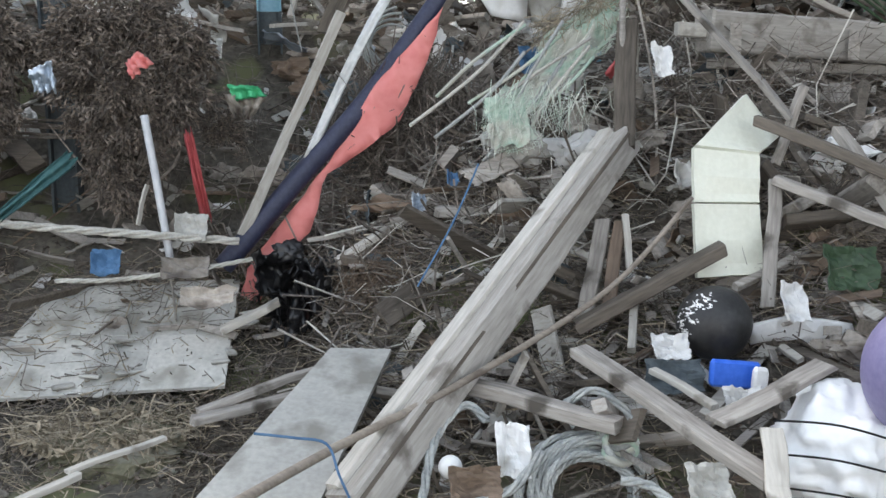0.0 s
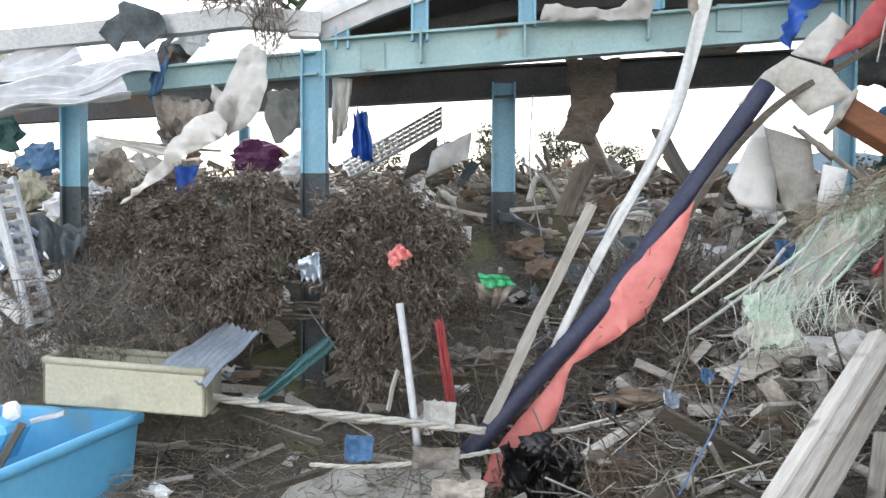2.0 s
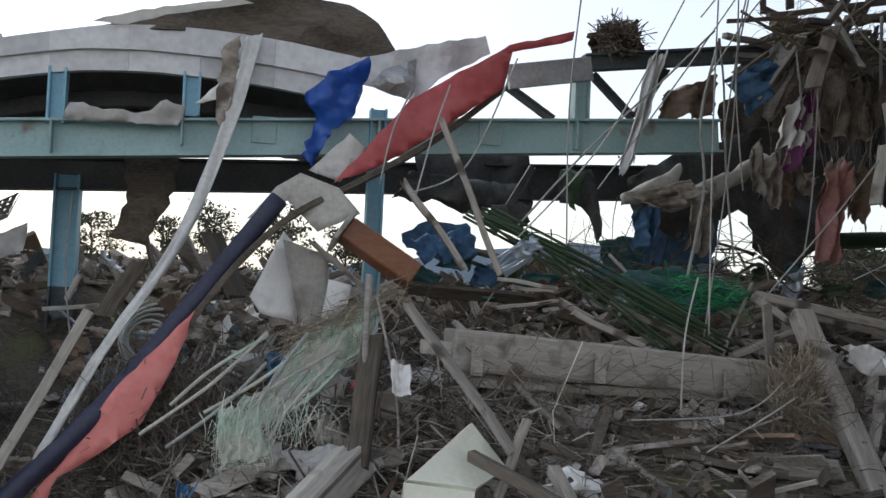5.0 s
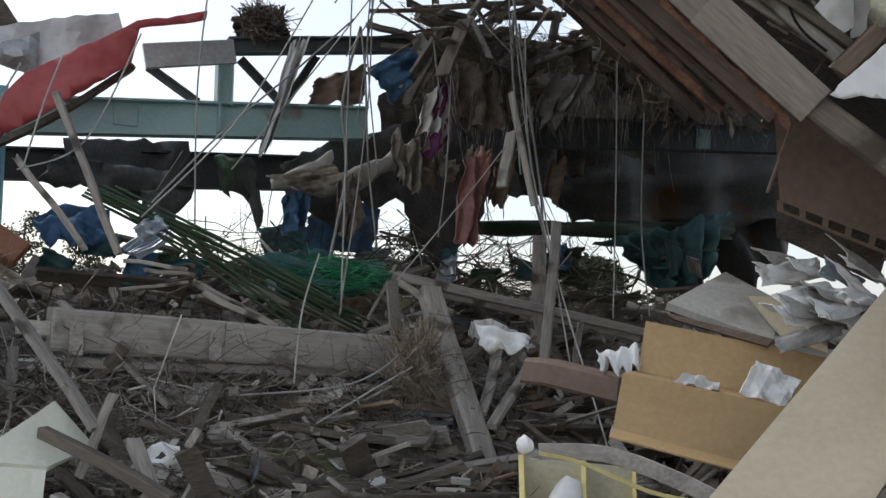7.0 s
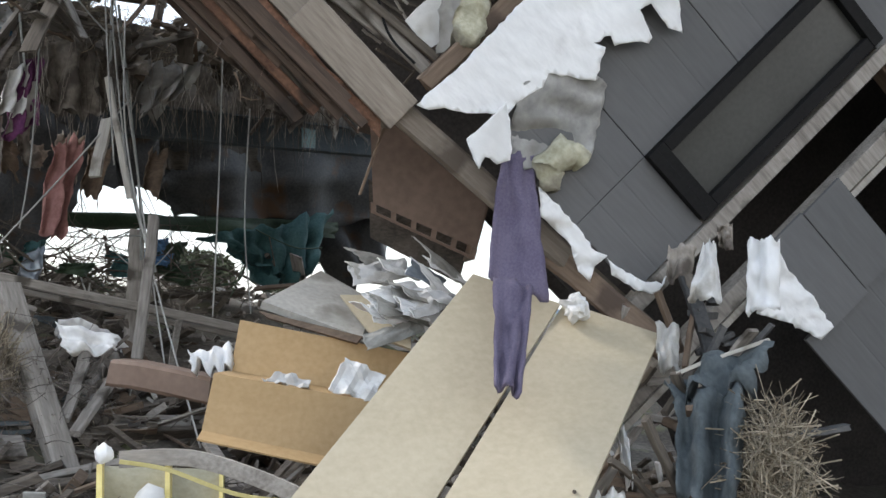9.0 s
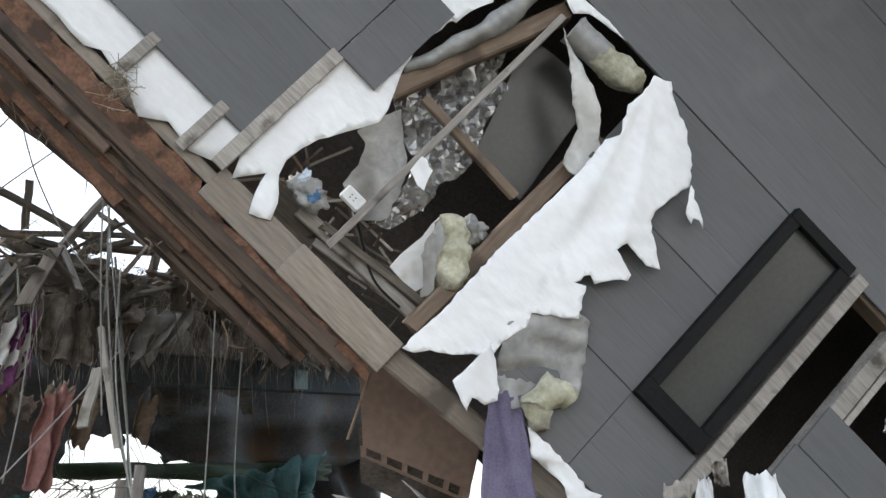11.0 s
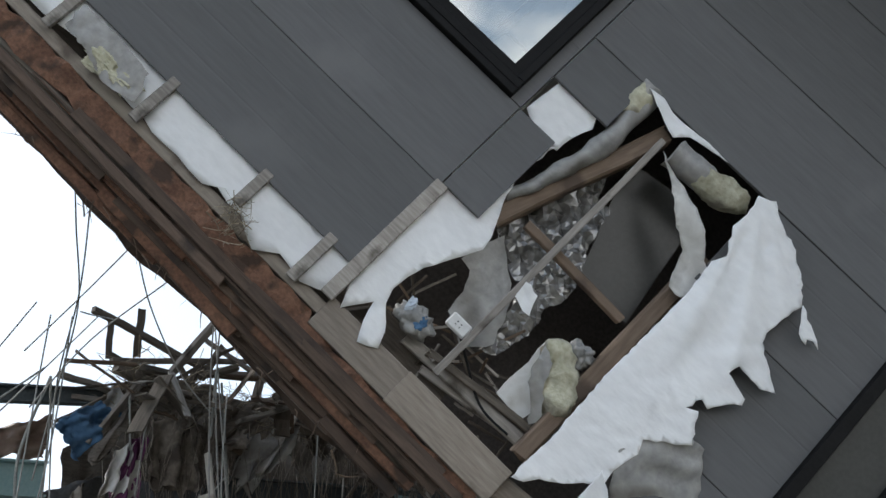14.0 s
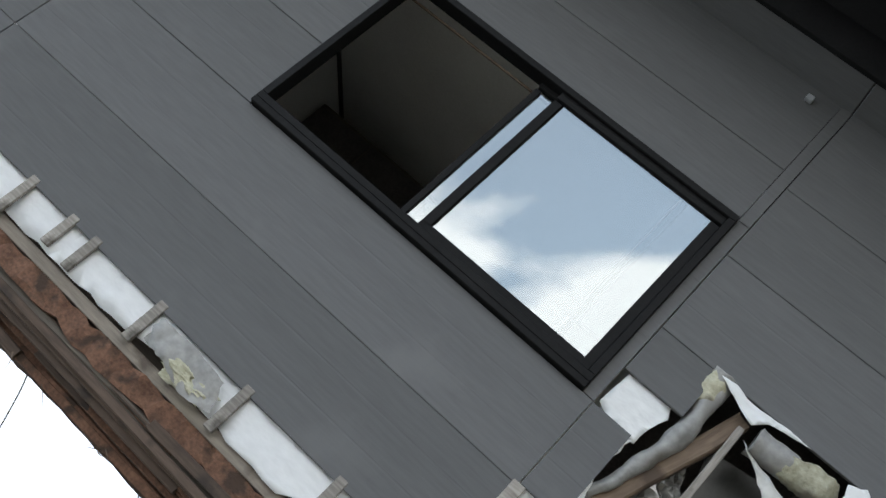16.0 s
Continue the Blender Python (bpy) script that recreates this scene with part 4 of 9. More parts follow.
hpart("floor_underside", torn([(-6.2, -0.3), (0.7, -0.3), (0.55, -0.45), (0.2, -0.50), (-0.3, -0.475), (-0.7, -0.515), (-1.2, -0.49), (-2.2, -0.51), (-6.2, -0.50)], 0.08,
                               lambda u, v: Vector((u, v, -0.36 + 0.05 * noise.noise(Vector((u * 6, v * 9, 2))))), 0.02, 6), "floor_wood", house, "ragged brown floor underside", False, 0.02)

# inside the torn opening
stick(hp3((0.219, 0.521), -0.1), hp3((0.461, 1.243), -0.1), 0.075, 0.09, "brown_wood", "header", "brown header beam inside the hole")
stick(hp3((0.466, -0.061), -0.03), hp3((0.467, 1.19), -0.03), 0.028, 0.03, "grey_wood")
stick(hp3((0.322, 0.588), -0.08), hp3((0.820, 0.576), -0.08), 0.035, 0.04, "brown_wood")
stick(hp3((0.879, -0.061), -0.06), hp3((0.888, 0.964), -0.06), 0.065, 0.08, "brown_wood", "stud", "pinkish brown stud")
stick(hp3((0.396, -0.011), -0.1), hp3((0.844, 0.046), -0.1), 0.03, 0.04, "dark_wood")
stick(hp3((0.417, -0.071), -0.14), hp3((0.766, -0.013), -0.14), 0.03, 0.03, "grey_wood")
stick(hp3((0.30, -0.03), -0.12), hp3((0.90, 0.0), -0.12), 0.05, 0.04, "grey_wood", "stud", "dusty grey cross rail")
# added wall closes the hole; its dark colour stands for the unlit depth
hpart("back_wall", slab(0.03, 2.2, -0.1, 2.7, -0.75, -0.72), "dark_room", house, "dark backing wall, stands for the unlit room inside the hole")
hpart("inner_panel", torn([(0.437, 1.123), (0.644, 1.156), (0.792, 1.044), (0.854, 0.623), (0.608, 0.608), (0.547, 0.787), (0.485, 0.954)], 0.08, lambda u, v: Vector((u, v, -0.22)), 0.004, 3), "screen", house, "plain grey board inside the hole", False, 0.012)


def creased(outline, n, amp, seed, gap=0.03, along=6.0, across=26.0, rag_=0.014):
    """A crumpled film with creases that hang down."""
    def shape(u, v):
        q, w = (u + v) * 0.7, (v - u) * 0.7
        k = noise.fractal(Vector((q * across, w * along, seed)), 1.0, 2.0, 3)
        return Vector((u, v, n + amp * (1 - 2 * abs(k)) + amp * noise.noise(Vector((u * 5, v * 5, seed)))))
    return torn(outline, gap, shape, rag_, seed)


hpart("foil_sheet", creased([(0.220, 0.515), (0.226, 0.634), (0.301, 0.779), (0.361, 1.008), (0.407, 0.991), (0.446, 0.884), (0.508, 0.883), (0.553, 0.705), (0.621, 0.554), (0.583, 0.483), (0.440, 0.413), (0.324, 0.465)], -0.15, 0.03, 2, 0.018), "foil", house, "crinkled silver insulation foil")
hpart("foil_sheet", creased([(0.477, 0.369), (0.470, 0.454), (0.522, 0.540), (0.620, 0.548), (0.619, 0.470), (0.589, 0.408), (0.618, 0.300), (0.595, 0.217), (0.580, 0.157), (0.492, 0.112), (0.507, 0.277)], -0.13, 0.03, 5, 0.018), "foil", house, "torn silver insulation foil")
hpart("film_sheet", creased([(0.469, 0.080), (0.341, 0.150), (0.330, 0.245), (0.292, 0.313), (0.240, 0.321), (0.258, 0.433), (0.293, 0.502), (0.451, 0.370), (0.510, 0.278), (0.544, 0.177)], -0.12, 0.025, 4, 0.025, 3.0, 9.0), "grey_film", house, "torn plastic film, grey for the shade inside the hole", True)
hpart("board_scrap", creased([(0.674, 0.057), (0.677, 0.341), (0.718, 0.353), (0.748, 0.220), (0.819, 0.116), (0.801, 0.045)], -0.11, 0.004, 5, 0.05), "white", house, "broken white gypsum board", False, 0.012)
hpart("film_bag", crumpled((*(0.795, 0.367), -0.08), 0.065, 0.05, 0.05, 6.0, 0.5, 4), "grey_film", house, "grey film wad", True)
hpart("film_scrap", creased([(0.478, 0.337), (0.470, 0.404), (0.535, 0.396), (0.545, 0.362), (0.564, 0.322), (0.532, 0.319)], -0.005, 0.01, 9, 0.02), "membrane", house, "white torn scrap on the stud", True)
hpart("film_bag", crumpled((*(0.28, 0.026), -0.05), 0.075, 0.055, 0.03, 4.0, 0.5, 4), "grey_film", house, "crumpled printed plastic bag", True)
for k, q in enumerate(((0.235, 0.055), (0.305, 0.03))):
    hpart("print_patch", crumpled((*q, -0.025), 0.02, 0.03, 0.006, 3.0 + k, 0.5, 3), ("zinc", "blue_cloth")[k], house, "blue print on the bag")
ou = (0.408, 0.123)
box_ = hpart("outlet_box", slab(ou[0] - 0.045, ou[0] + 0.045, ou[1] - 0.028, ou[1] + 0.028, -0.05, -0.022, 0.006), "white", house, "cream wall outlet on its cable")
for k in range(4):
    hpart("slot", slab(ou[0] + 0.018 * (k % 2) - 0.015, ou[0] + 0.018 * (k % 2) - 0.009, ou[1] + 0.012 * (k // 2) - 0.008, ou[1] + 0.012 * (k // 2) - 0.004, -0.0225, -0.021, 0.0005), "black_frame", box_)
hpart("outlet_cable", sweep(ring(0.005, 6), bend([(ou[0] + 0.03, ou[1] - 0.02, -0.05), (ou[0] + 0.09, ou[1] - 0.05, -0.09), (0.66, -0.02, -0.08), (0.80, -0.03, -0.05)], 6)), "black_frame", house, "thin dark cable")


def tube(points, radius, seed, bumps=0.02, f=12.0, sides=16):
    """A soft roll along the points with a lumpy skin."""
    vs, fs = sweep(ring(1.0, sides), bend(points, 7), up=(0, 0, 1), size=radius)
    return [v + Vector(noise.noise_vector(v * f + Vector((seed, 0, 0)))) * bumps + Vector(noise.noise_vector(v * f * 2.7)) * bumps * 0.4 for v in vs], fs


# insulation: an arched roll in clear film above the header, a wool roll under the torn corner
hpart("insulation_roll", tube([(*q, -0.045) for q in [(0.305, 1.32), (0.306, 1.213), (0.318, 1.06), (0.294, 0.91), (0.248, 0.738), (0.194, 0.604)]], lambda k: 0.058 - 0.036 * k, 1.0, 0.014), "grey_film", house, "insulation roll in dirty clear film", True)
hpart("glass_wool", tube([(*q, -0.03) for q in [(0.281, 1.312), (0.289, 1.247), (0.299, 1.171)]], lambda k: 0.05 * math.sin(math.pi * (0.2 + 0.6 * k)), 2.0, 0.022, 16), "wool", house, "pale glass wool bulging from the film", True)
hpart("glass_wool", tube([(*q, -0.01) for q in [(0.643, 1.179), (0.726, 1.186), (0.804, 1.198), (0.854, 1.232)]], lambda k: 0.062 * math.sin(math.pi * (0.16 + 0.72 * k)) ** 0.6, 3.0, 0.022, 15, 20), "wool", house, "yellow glass wool roll in torn film", True)
hpart("insulation_film", tube([(*q, -0.012) for q in [(0.527, 1.176), (0.598, 1.18), (0.688, 1.186)]], lambda k: 0.067 * (1 - 0.25 * k), 3.0, 0.012, 10, 20), "grey_film", house, "dirty film sleeve round the wool", True)
hpart("glass_wool", tube([(*q, -0.07) for q in [(0.692, 0.319), (0.78, 0.275), (0.839, 0.204), (0.865, 0.101)]], lambda k: 0.07 * math.sin(math.pi * (0.12 + 0.76 * k)) ** 0.7, 5.0, 0.035, 13, 22), "wool", house, "yellow glass wool tuft in a film sleeve", True)
hpart("film_sheet", creased([(0.699, 0.188), (0.675, 0.303), (0.704, 0.354), (0.736, 0.284), (0.764, 0.195), (0.840, 0.101), (0.825, 0.043)], -0.03, 0.015, 15, 0.02), "grey_film", house, "film torn open over the wool", True)
hpart("glass_wool", crumpled((-1.134, -0.111, 0.0), 0.12, 0.05, 0.03, 9.0, 0.6, 4), "wool", house, "yellow wool tuft at the sill")
hpart("film_sheet", creased([(-1.38, -0.02), (-1.2, -0.01), (-1.02, -0.03), (-0.97, -0.14), (-1.1, -0.17), (-1.24, -0.13), (-1.36, -0.12)], 0.012, 0.014, 17, 0.02), "grey_film", house, "grey film torn at the sill", True)


# house wrap, hanging
def wrap(outline, lift, seed, label="white torn house wrap hanging from the wall", m="membrane", gap=0.03, rag_=0.012, crease=0.004):
    def shape(u, v):
        k = noise.fractal(Vector(((u + v) * 3, (v - u) * 9, seed)), 1.0, 2.0, 3)
        return Vector((u, v, lift(u, v) + crease * (1 - 2.4 * abs(k)) + 0.008 * noise.noise(Vector((u * 2.6, v * 2.6, seed)))))
    return hpart("membrane", torn(outline, gap, shape, rag_, seed), m, house, label, True, 0.002)


PIV = Vector((0.862, 1.275))


def fan(u, v):
    """Folds that fan out from the corner by which the sheet hangs, and a lower edge that stands off the wall."""
    d = Vector((u, v)) - PIV
    a = math.atan2(d.y, d.x)
    k = step(d.length, 0.05, 0.30) * (1 - step(d.length, 0.55, 0.95))
    return 0.045 + k * (0.011 * math.sin(a * 17 + 2 * noise.noise(Vector((u * 3, v * 3, 1)))) + 0.004 * math.sin(a * 41)) + 0.014 * math.sin(u * 5 + v * 3)


wrap([(0.896, -0.137), (0.940, -0.117), (0.961, -0.089), (1.056, -0.012), (1.144, 0.069), (1.137, 0.127), (1.162, 0.229), (1.140, 0.277), (1.236, 0.345), (1.278, 0.384), (1.217, 0.489), (1.175, 0.467), (1.200, 0.529), (1.236, 0.517), (1.276, 0.580), (1.317, 0.616), (1.311, 0.641), (1.207, 0.666), (1.219, 0.713), (1.330, 0.710), (1.381, 0.741), (1.229, 0.844), (1.218, 0.883), (1.233, 1.007), (1.254, 1.059), (1.170, 1.146), (1.077, 1.203), (0.979, 1.241), (0.924, 1.284), (0.861, 1.249), (0.877, 1.165), (0.868, 1.093), (0.924, 0.982), (0.897, 0.932), (0.911, 0.772), (0.908, 0.650), (0.899, 0.385), (0.900, 0.205), (0.908, 0.051)], fan, 2.0, gap=0.02, rag_=0.01)
wrap([(1.247, 1.057), (1.317, 1.023), (1.369, 0.996), (1.394, 0.974), (1.362, 0.984), (1.340, 0.973), (1.348, 0.951), (1.305, 0.967), (1.270, 1.020)], lambda u, v: 0.05, 12.0, gap=0.02)
wrap([(0.198, 0.862), (0.183, 0.768), (0.170, 0.706), (0.195, 0.597), (0.229, 0.523), (0.267, 0.440), (0.277, 0.384), (0.244, 0.315), (0.204, 0.238), (0.174, 0.182), (0.156, 0.113), (0.150, 0.048), (0.169, -0.007), (0.238, -0.081), (0.264, -0.141), (0.194, -0.177), (0.156, -0.107), (0.134, -0.034), (0.066, -0.136), (0.017, -0.032), (0.028, 0.451), (0.046, 0.788)], lambda u, v: -0.024, 3.0)
wrap([(0.013, 0.899), (0.025, 1.011), (0.031, 1.068), (0.148, 1.168), (0.178, 1.201), (0.209, 1.168), (0.220, 1.091), (0.247, 1.021), (0.215, 0.937), (0.209, 0.859), (0.134, 0.850)], lambda u, v: -0.022, 4.0)
wrap([(0.291, 1.294), (0.356, 1.305), (0.417, 1.288), (0.503, 1.292), (0.601, 1.299), (0.702, 1.293), (0.580, 1.273), (0.530, 1.262), (0.485, 1.213), (0.455, 1.220)], lambda u, v: 0.006, 5.0, gap=0.02, rag_=0.004)
wrap([(0.495, 1.146), (0.559, 1.108), (0.660, 1.078), (0.751, 1.042), (0.810, 1.010), (0.883, 0.932), (0.940, 0.914), (0.929, 0.766), (0.885, 0.751), (0.849, 0.759), (0.828, 0.813), (0.801, 0.907), (0.706, 0.963), (0.608, 1.048)], lambda u, v: 0.02 + 0.02 * math.sin(v * 20), 6.0, "pale grey torn film strip", "plastic_film", 0.02)
wrap([(1.106, 0.098), (1.195, 0.038), (1.264, -0.032), (1.242, -0.075), (1.188, -0.091), (1.205, -0.137), (1.129, -0.111), (1.099, -0.096), (1.102, -0.014)], lambda u, v: 0.06 + 0.012 * math.sin(u * 30 + v * 20), 7.0, gap=0.018)
wrap([(1.412, -0.016), (1.509, -0.008), (1.650, -0.014), (1.734, -0.023), (1.776, -0.003), (1.772, -0.062), (1.804, -0.116), (1.739, -0.120), (1.651, -0.077), (1.562, -0.077), (1.492, -0.087)], lambda u, v: 0.03, 9.0, "dirty white wrap below the siding", crease=0.014, gap=0.02)
wrap([(1.787, -0.009), (1.840, -0.002), (1.958, 0.036), (2.012, 0.077), (2.005, 0.149), (2.028, 0.044), (1.944, -0.013), (1.846, -0.038)], lambda u, v: 0.02, 10.0, crease=0.012, gap=0.02)
wrap([(2.202, 0.500), (2.315, 0.469), (2.478, 0.474), (2.632, 0.454), (2.633, 0.383), (2.481, 0.333), (2.354, 0.262), (2.281, 0.352)], lambda u, v: 0.05, 11.0, crease=0.014, gap=0.02)
wrap([(1.086, 0.301), (1.194, 0.381), (1.249, 0.407), (1.324, 0.412), (1.399, 0.319), (1.461, 0.230), (1.476, 0.164), (1.423, 0.131), (1.418, 0.061), (1.359, 0.036), (1.333, -0.011), (1.278, -0.016), (1.201, 0.042), (1.115, 0.149)], lambda u, v: 0.012 + 0.02 * math.sin(u * 14 - v * 9), 13.0, "dirty grey insulation film hanging below the wrap", "grey_film", 0.02, crease=0.014)
hpart("glass_wool", tube([(*q, 0.03) for q in [(1.447, 0.176), (1.385, 0.137), (1.393, 0.069), (1.45, -0.008)]], lambda k: 0.055 * math.sin(math.pi * (0.15 + 0.7 * k)), 8.0, 0.035, 14), "wool", house, "yellow wool hanging out of the film", True)
for k in range(46):
    r = JR
    u, v = r.uniform(0.15, 0.85), r.uniform(-0.1, 0.12)
    stick((u, v, -0.2), (u + r.gauss(0, 0.12), v + r.gauss(0, 0.10), -0.16 + r.gauss(0, 0.05)), 0.010, 0.008, r.choice(("dark_wood", "grey_wood", "brown_wood", "dark_wood")), "loose_lath")


# ---- left: shrubs, tub, ladder ----
def leaves(n, places, size, seed=0, droop=0.4):
    """Small folded leaves, each two quads."""
    rng = random.Random(seed)
    vs, fs = [], []
    for _ in range(n):
        p = places(rng)
        a = Vector((rng.gauss(0, 1), rng.gauss(0, 1), rng.gauss(-droop, 0.8))).normalized()
        b = a.cross(Vector((rng.gauss(0, 1), rng.gauss(0, 1), rng.gauss(0, 1)))).normalized()
        c = a.cross(b)
        L, w = size * rng.uniform(0.5, 1.8), size * rng.uniform(0.2, 0.5)
        k = len(vs)
        vs += [p, p + a * L * 0.5 + b * w + c * w * 0.4, p + a * L, p + a * L * 0.5 - b * w + c * w * 0.4]
        fs += [[k, k + 1, k + 2], [k, k + 2, k + 3]]
    return vs, fs


def shrub(label, lumps, n, seed, foot, size=0.024):
    """A dry shrub: limbs from its foot into each lump, and drooping clusters of withered leaves at the tips."""
    rng = random.Random(seed)
    foot = Vector(foot)
    e = thing("dry_shrub", label, "shrub", foot, "uprooted shrubs")
    limbs, tips = [], []
    for c, r in lumps:
        c = Vector(c)
        for _ in range(6):
            q = c + Vector((rng.gauss(0, r * 0.5), rng.gauss(0, r * 0.3), rng.gauss(0, r * 0.5)))
            m = foot.lerp(q, 0.5) + Vector((rng.gauss(0, 0.08), rng.gauss(0, 0.05), rng.gauss(0, 0.06)))
            limbs.append(sweep(ring(0.011, 5), bend([foot, m, q], 4), size=lambda t: 1.1 - 0.9 * t))
        for _ in range(int(420 * (r / 0.3) ** 2)):
            p = Vector((rng.gauss(0, 1), rng.gauss(0, 1), rng.gauss(0, 1))).normalized() * rng.uniform(0.35, 1.0)
            k = 0.95 + 0.5 * noise.fractal(p * 2.0 + c * 3, 1.0, 2.0, 3)
            q = c + SD * p.x * r * k * 1.1 + MD * p.y * r * k * 0.6 + Vector((0, 0, p.z * r * k))
            if noise.noise(q * 6.5) > -0.22:
                tips.append((q, (q - c).normalized()))
    part("limb_tangle", merged(*limbs), "twig", e)
    vs, fs = [], []
    for i in range(n):
        q, o = tips[i % len(tips)]
        p = q + Vector((rng.gauss(0, 0.016), rng.gauss(0, 0.016), rng.gauss(0, 0.02)))
        a = (o * 0.7 + Vector((rng.gauss(0, 0.7), rng.gauss(0, 0.7), rng.gauss(-0.75, 0.55)))).normalized()
        b = a.cross(Vector((rng.gauss(0, 1), rng.gauss(0, 1), rng.gauss(0, 1)))).normalized()
        c = a.cross(b)
        L, w = size * rng.uniform(0.7, 2.1), size * rng.uniform(0.14, 0.36)
        k = len(vs)
        vs += [p, p + a * L * 0.5 + b * w + c * w * 0.6, p + a * L - c * w * 0.5, p + a * L * 0.5 - b * w + c * w * 0.6]
        fs += [[k, k + 1, k + 2], [k, k + 2, k + 3]]
    tagged(part("crown", (vs, fs), "leaf", e), "withered brown leaves", kind="stuff")
    tagged(part("twig_tangle", twigs(n // 12, lambda r2: tips[r2.randrange(len(tips))][0], 0.15, 0.002, 0.4, seed + 1, 0.8), "twig", e), "bare grey brown twigs", kind="stuff")


shrub("large dry brown shrub with withered leaves", [((-3.680, 3.793, 1.652), 0.23), ((-3.473, 3.908, 1.731), 0.23), ((-3.284, 3.913, 1.597), 0.22), ((-3.529, 3.786, 1.454), 0.25), ((-3.696, 3.736, 1.415), 0.15), ((-3.353, 3.840, 1.375), 0.18)], 26000, 3, (-3.643, 3.961, 1.026))
shrub("large dry brown shrub with withered leaves and a red rag", [((-2.919, 3.971, 1.663), 0.19), ((-2.717, 4.032, 1.694), 0.21), ((-2.542, 4.085, 1.609), 0.18), ((-2.801, 3.954, 1.469), 0.24), ((-2.574, 4.055, 1.427), 0.19), ((-2.977, 3.953, 1.427), 0.12), ((-2.764, 3.997, 1.217), 0.19), ((-2.790, 3.989, 1.017), 0.13)], 28000, 4, (-2.835, 4.101, 0.931))
shrub("thin grey brown dead bush behind the ladder", [((-4.022, 3.793, 1.747), 0.15), ((-4.035, 3.737, 1.585), 0.17), ((-3.905, 3.881, 1.815), 0.13), ((-2.421, 4.331, 1.247), 0.12)], 6000, 5, (-4.007, 3.798, 1.337), 0.018)
lone("bramble", "low tangle of leafless grey brambles", "brush", twigs(1100, lambda r: ball(r, (-4.038, 3.580, 1.301), 0.6, 0.3, 0.2), 0.30, 0.002, 0.4, 11, 0.9, (0, 0, 0.4)), "twig", kind="stuff")
lone("bramble", "low tangle of leafless grey brambles", "brush", twigs(500, lambda r: ball(r, (-4.442, 3.405, 1.069), 0.35, 0.2, 0.13), 0.22, 0.0018, 0.4, 12, 0.9, (0, 0, 0.6)), "twig", kind="stuff")
lone("bramble", "dry brown leaves caught in the brambles", "brush", leaves(1500, lambda r: ball(r, (-4.057, 3.522, 1.253), 0.65, 0.3, 0.18), 0.014, 5), "leaf", kind="stuff")


def rag(name, label, t, material, fold=0.03, seed=1.0, folds=3.0, n=12, ragged=0.08, category="rag", group=""):
    return lone(name, label, category, drape(*t, n, n, fold, folds, ragged, 0.0, seed), material, group, smooth=True, solid=0.003)


rag("red_rag", "faded red rag caught in the shrub", ((-2.606, 3.731, 1.564), (-2.554, 3.747, 1.612), (-2.492, 3.745, 1.564), (-2.581, 3.718, 1.501)), "pink", 0.015, 1)
rag("blue_rag", "pale blue plastic scrap in the shrub", ((-2.977, 3.619, 1.533), (-2.887, 3.646, 1.575), (-2.883, 3.668, 1.446), (-2.968, 3.643, 1.451)), "zinc", 0.02, 2)
rag("red_cloth", "long crimson cloth hanging from the brush", ((-2.465, 3.952, 1.261), (-2.428, 3.963, 1.266), (-2.384, 4.028, 0.881), (-2.426, 4.016, 0.854)), "red", 0.012, 3)
rag("green_bag", "bright green plastic bag", ((-2.295, 4.055, 1.470), (-2.167, 4.094, 1.462), (-2.131, 4.105, 1.418), (-2.265, 4.064, 1.400)), "green", 0.02, 4)
rag("brown_bag", "dirty net bag hanging below the green bag", ((-2.323, 4.078, 1.430), (-2.137, 4.135, 1.416), (-2.211, 4.112, 1.313), (-2.278, 4.092, 1.320)), "rag", 0.03, 5)
rag("net_strip", "long green net strip stretched over the ground", ((-2.912, 3.764, 1.198), (-2.879, 3.774, 1.135), (-3.107, 3.548, 0.919), (-3.118, 3.545, 0.962)), "teal", 0.015, 6, 2)
lone("white_pole", "white plastic pole standing in the brush", "pole", sweep(ring(0.017, 10), bend([(-2.590, 3.841, 1.344), (-2.539, 3.814, 1.067), (-2.485, 3.789, 0.734)], 5)), "white_metal", smooth=True)
plank((-2.608, 3.856, 1.045), (-2.630, 3.797, 0.875), 0.012, 0.02, "pale_wood")


def rope(points, r, material="rope", name="rope", label="old three-strand rope", n=14, strands=3):
    """A laid rope: strands wound about a line."""
    line = bend(points, n)
    e = thing(name, label, "rope", line[0])
    total = sum((b - a).length for a, b in zip(line, line[1:]))
    m = max(20, int(total / (r * 1.1)))
    fine = []
    acc, seg = 0.0, 0
    lens = [(b - a).length for a, b in zip(line, line[1:])]
    for i in range(m + 1):
        want = total * i / m
        while seg < len(lens) - 1 and acc + lens[seg] < want:
            acc += lens[seg]
            seg += 1
        fine.append(line[seg].lerp(line[seg + 1], min(1, (want - acc) / max(lens[seg], 1e-9))))
    for k in range(strands):
        pts = []
        for i, p in enumerate(fine):
            t = (fine[min(i + 1, m)] - fine[max(i - 1, 0)]).normalized()
            a = t.cross(Vector((0.1, 0.2, 1))).normalized()
            b = a.cross(t)
            an = i * 0.42 + k * 2 * math.pi / strands
            pts.append(p + (a * math.cos(an) + b * math.sin(an)) * r * 0.55)
        part("strand", sweep(ring(r * 0.56, 5), pts), material, e, smooth=True)
    return e


rope([(-3.394, 3.514, 0.942), (-2.990, 3.615, 0.889), (-2.651, 3.697, 0.856), (-2.202, 3.875, 0.798)], 0.018, label="thick white rope stretched over the debris")
rope([(-2.867, 3.517, 0.682), (-2.647, 3.552, 0.683), (-2.382, 3.663, 0.701), (-2.095, 3.855, 0.734)], 0.010, label="thin white rope over the broken slab")


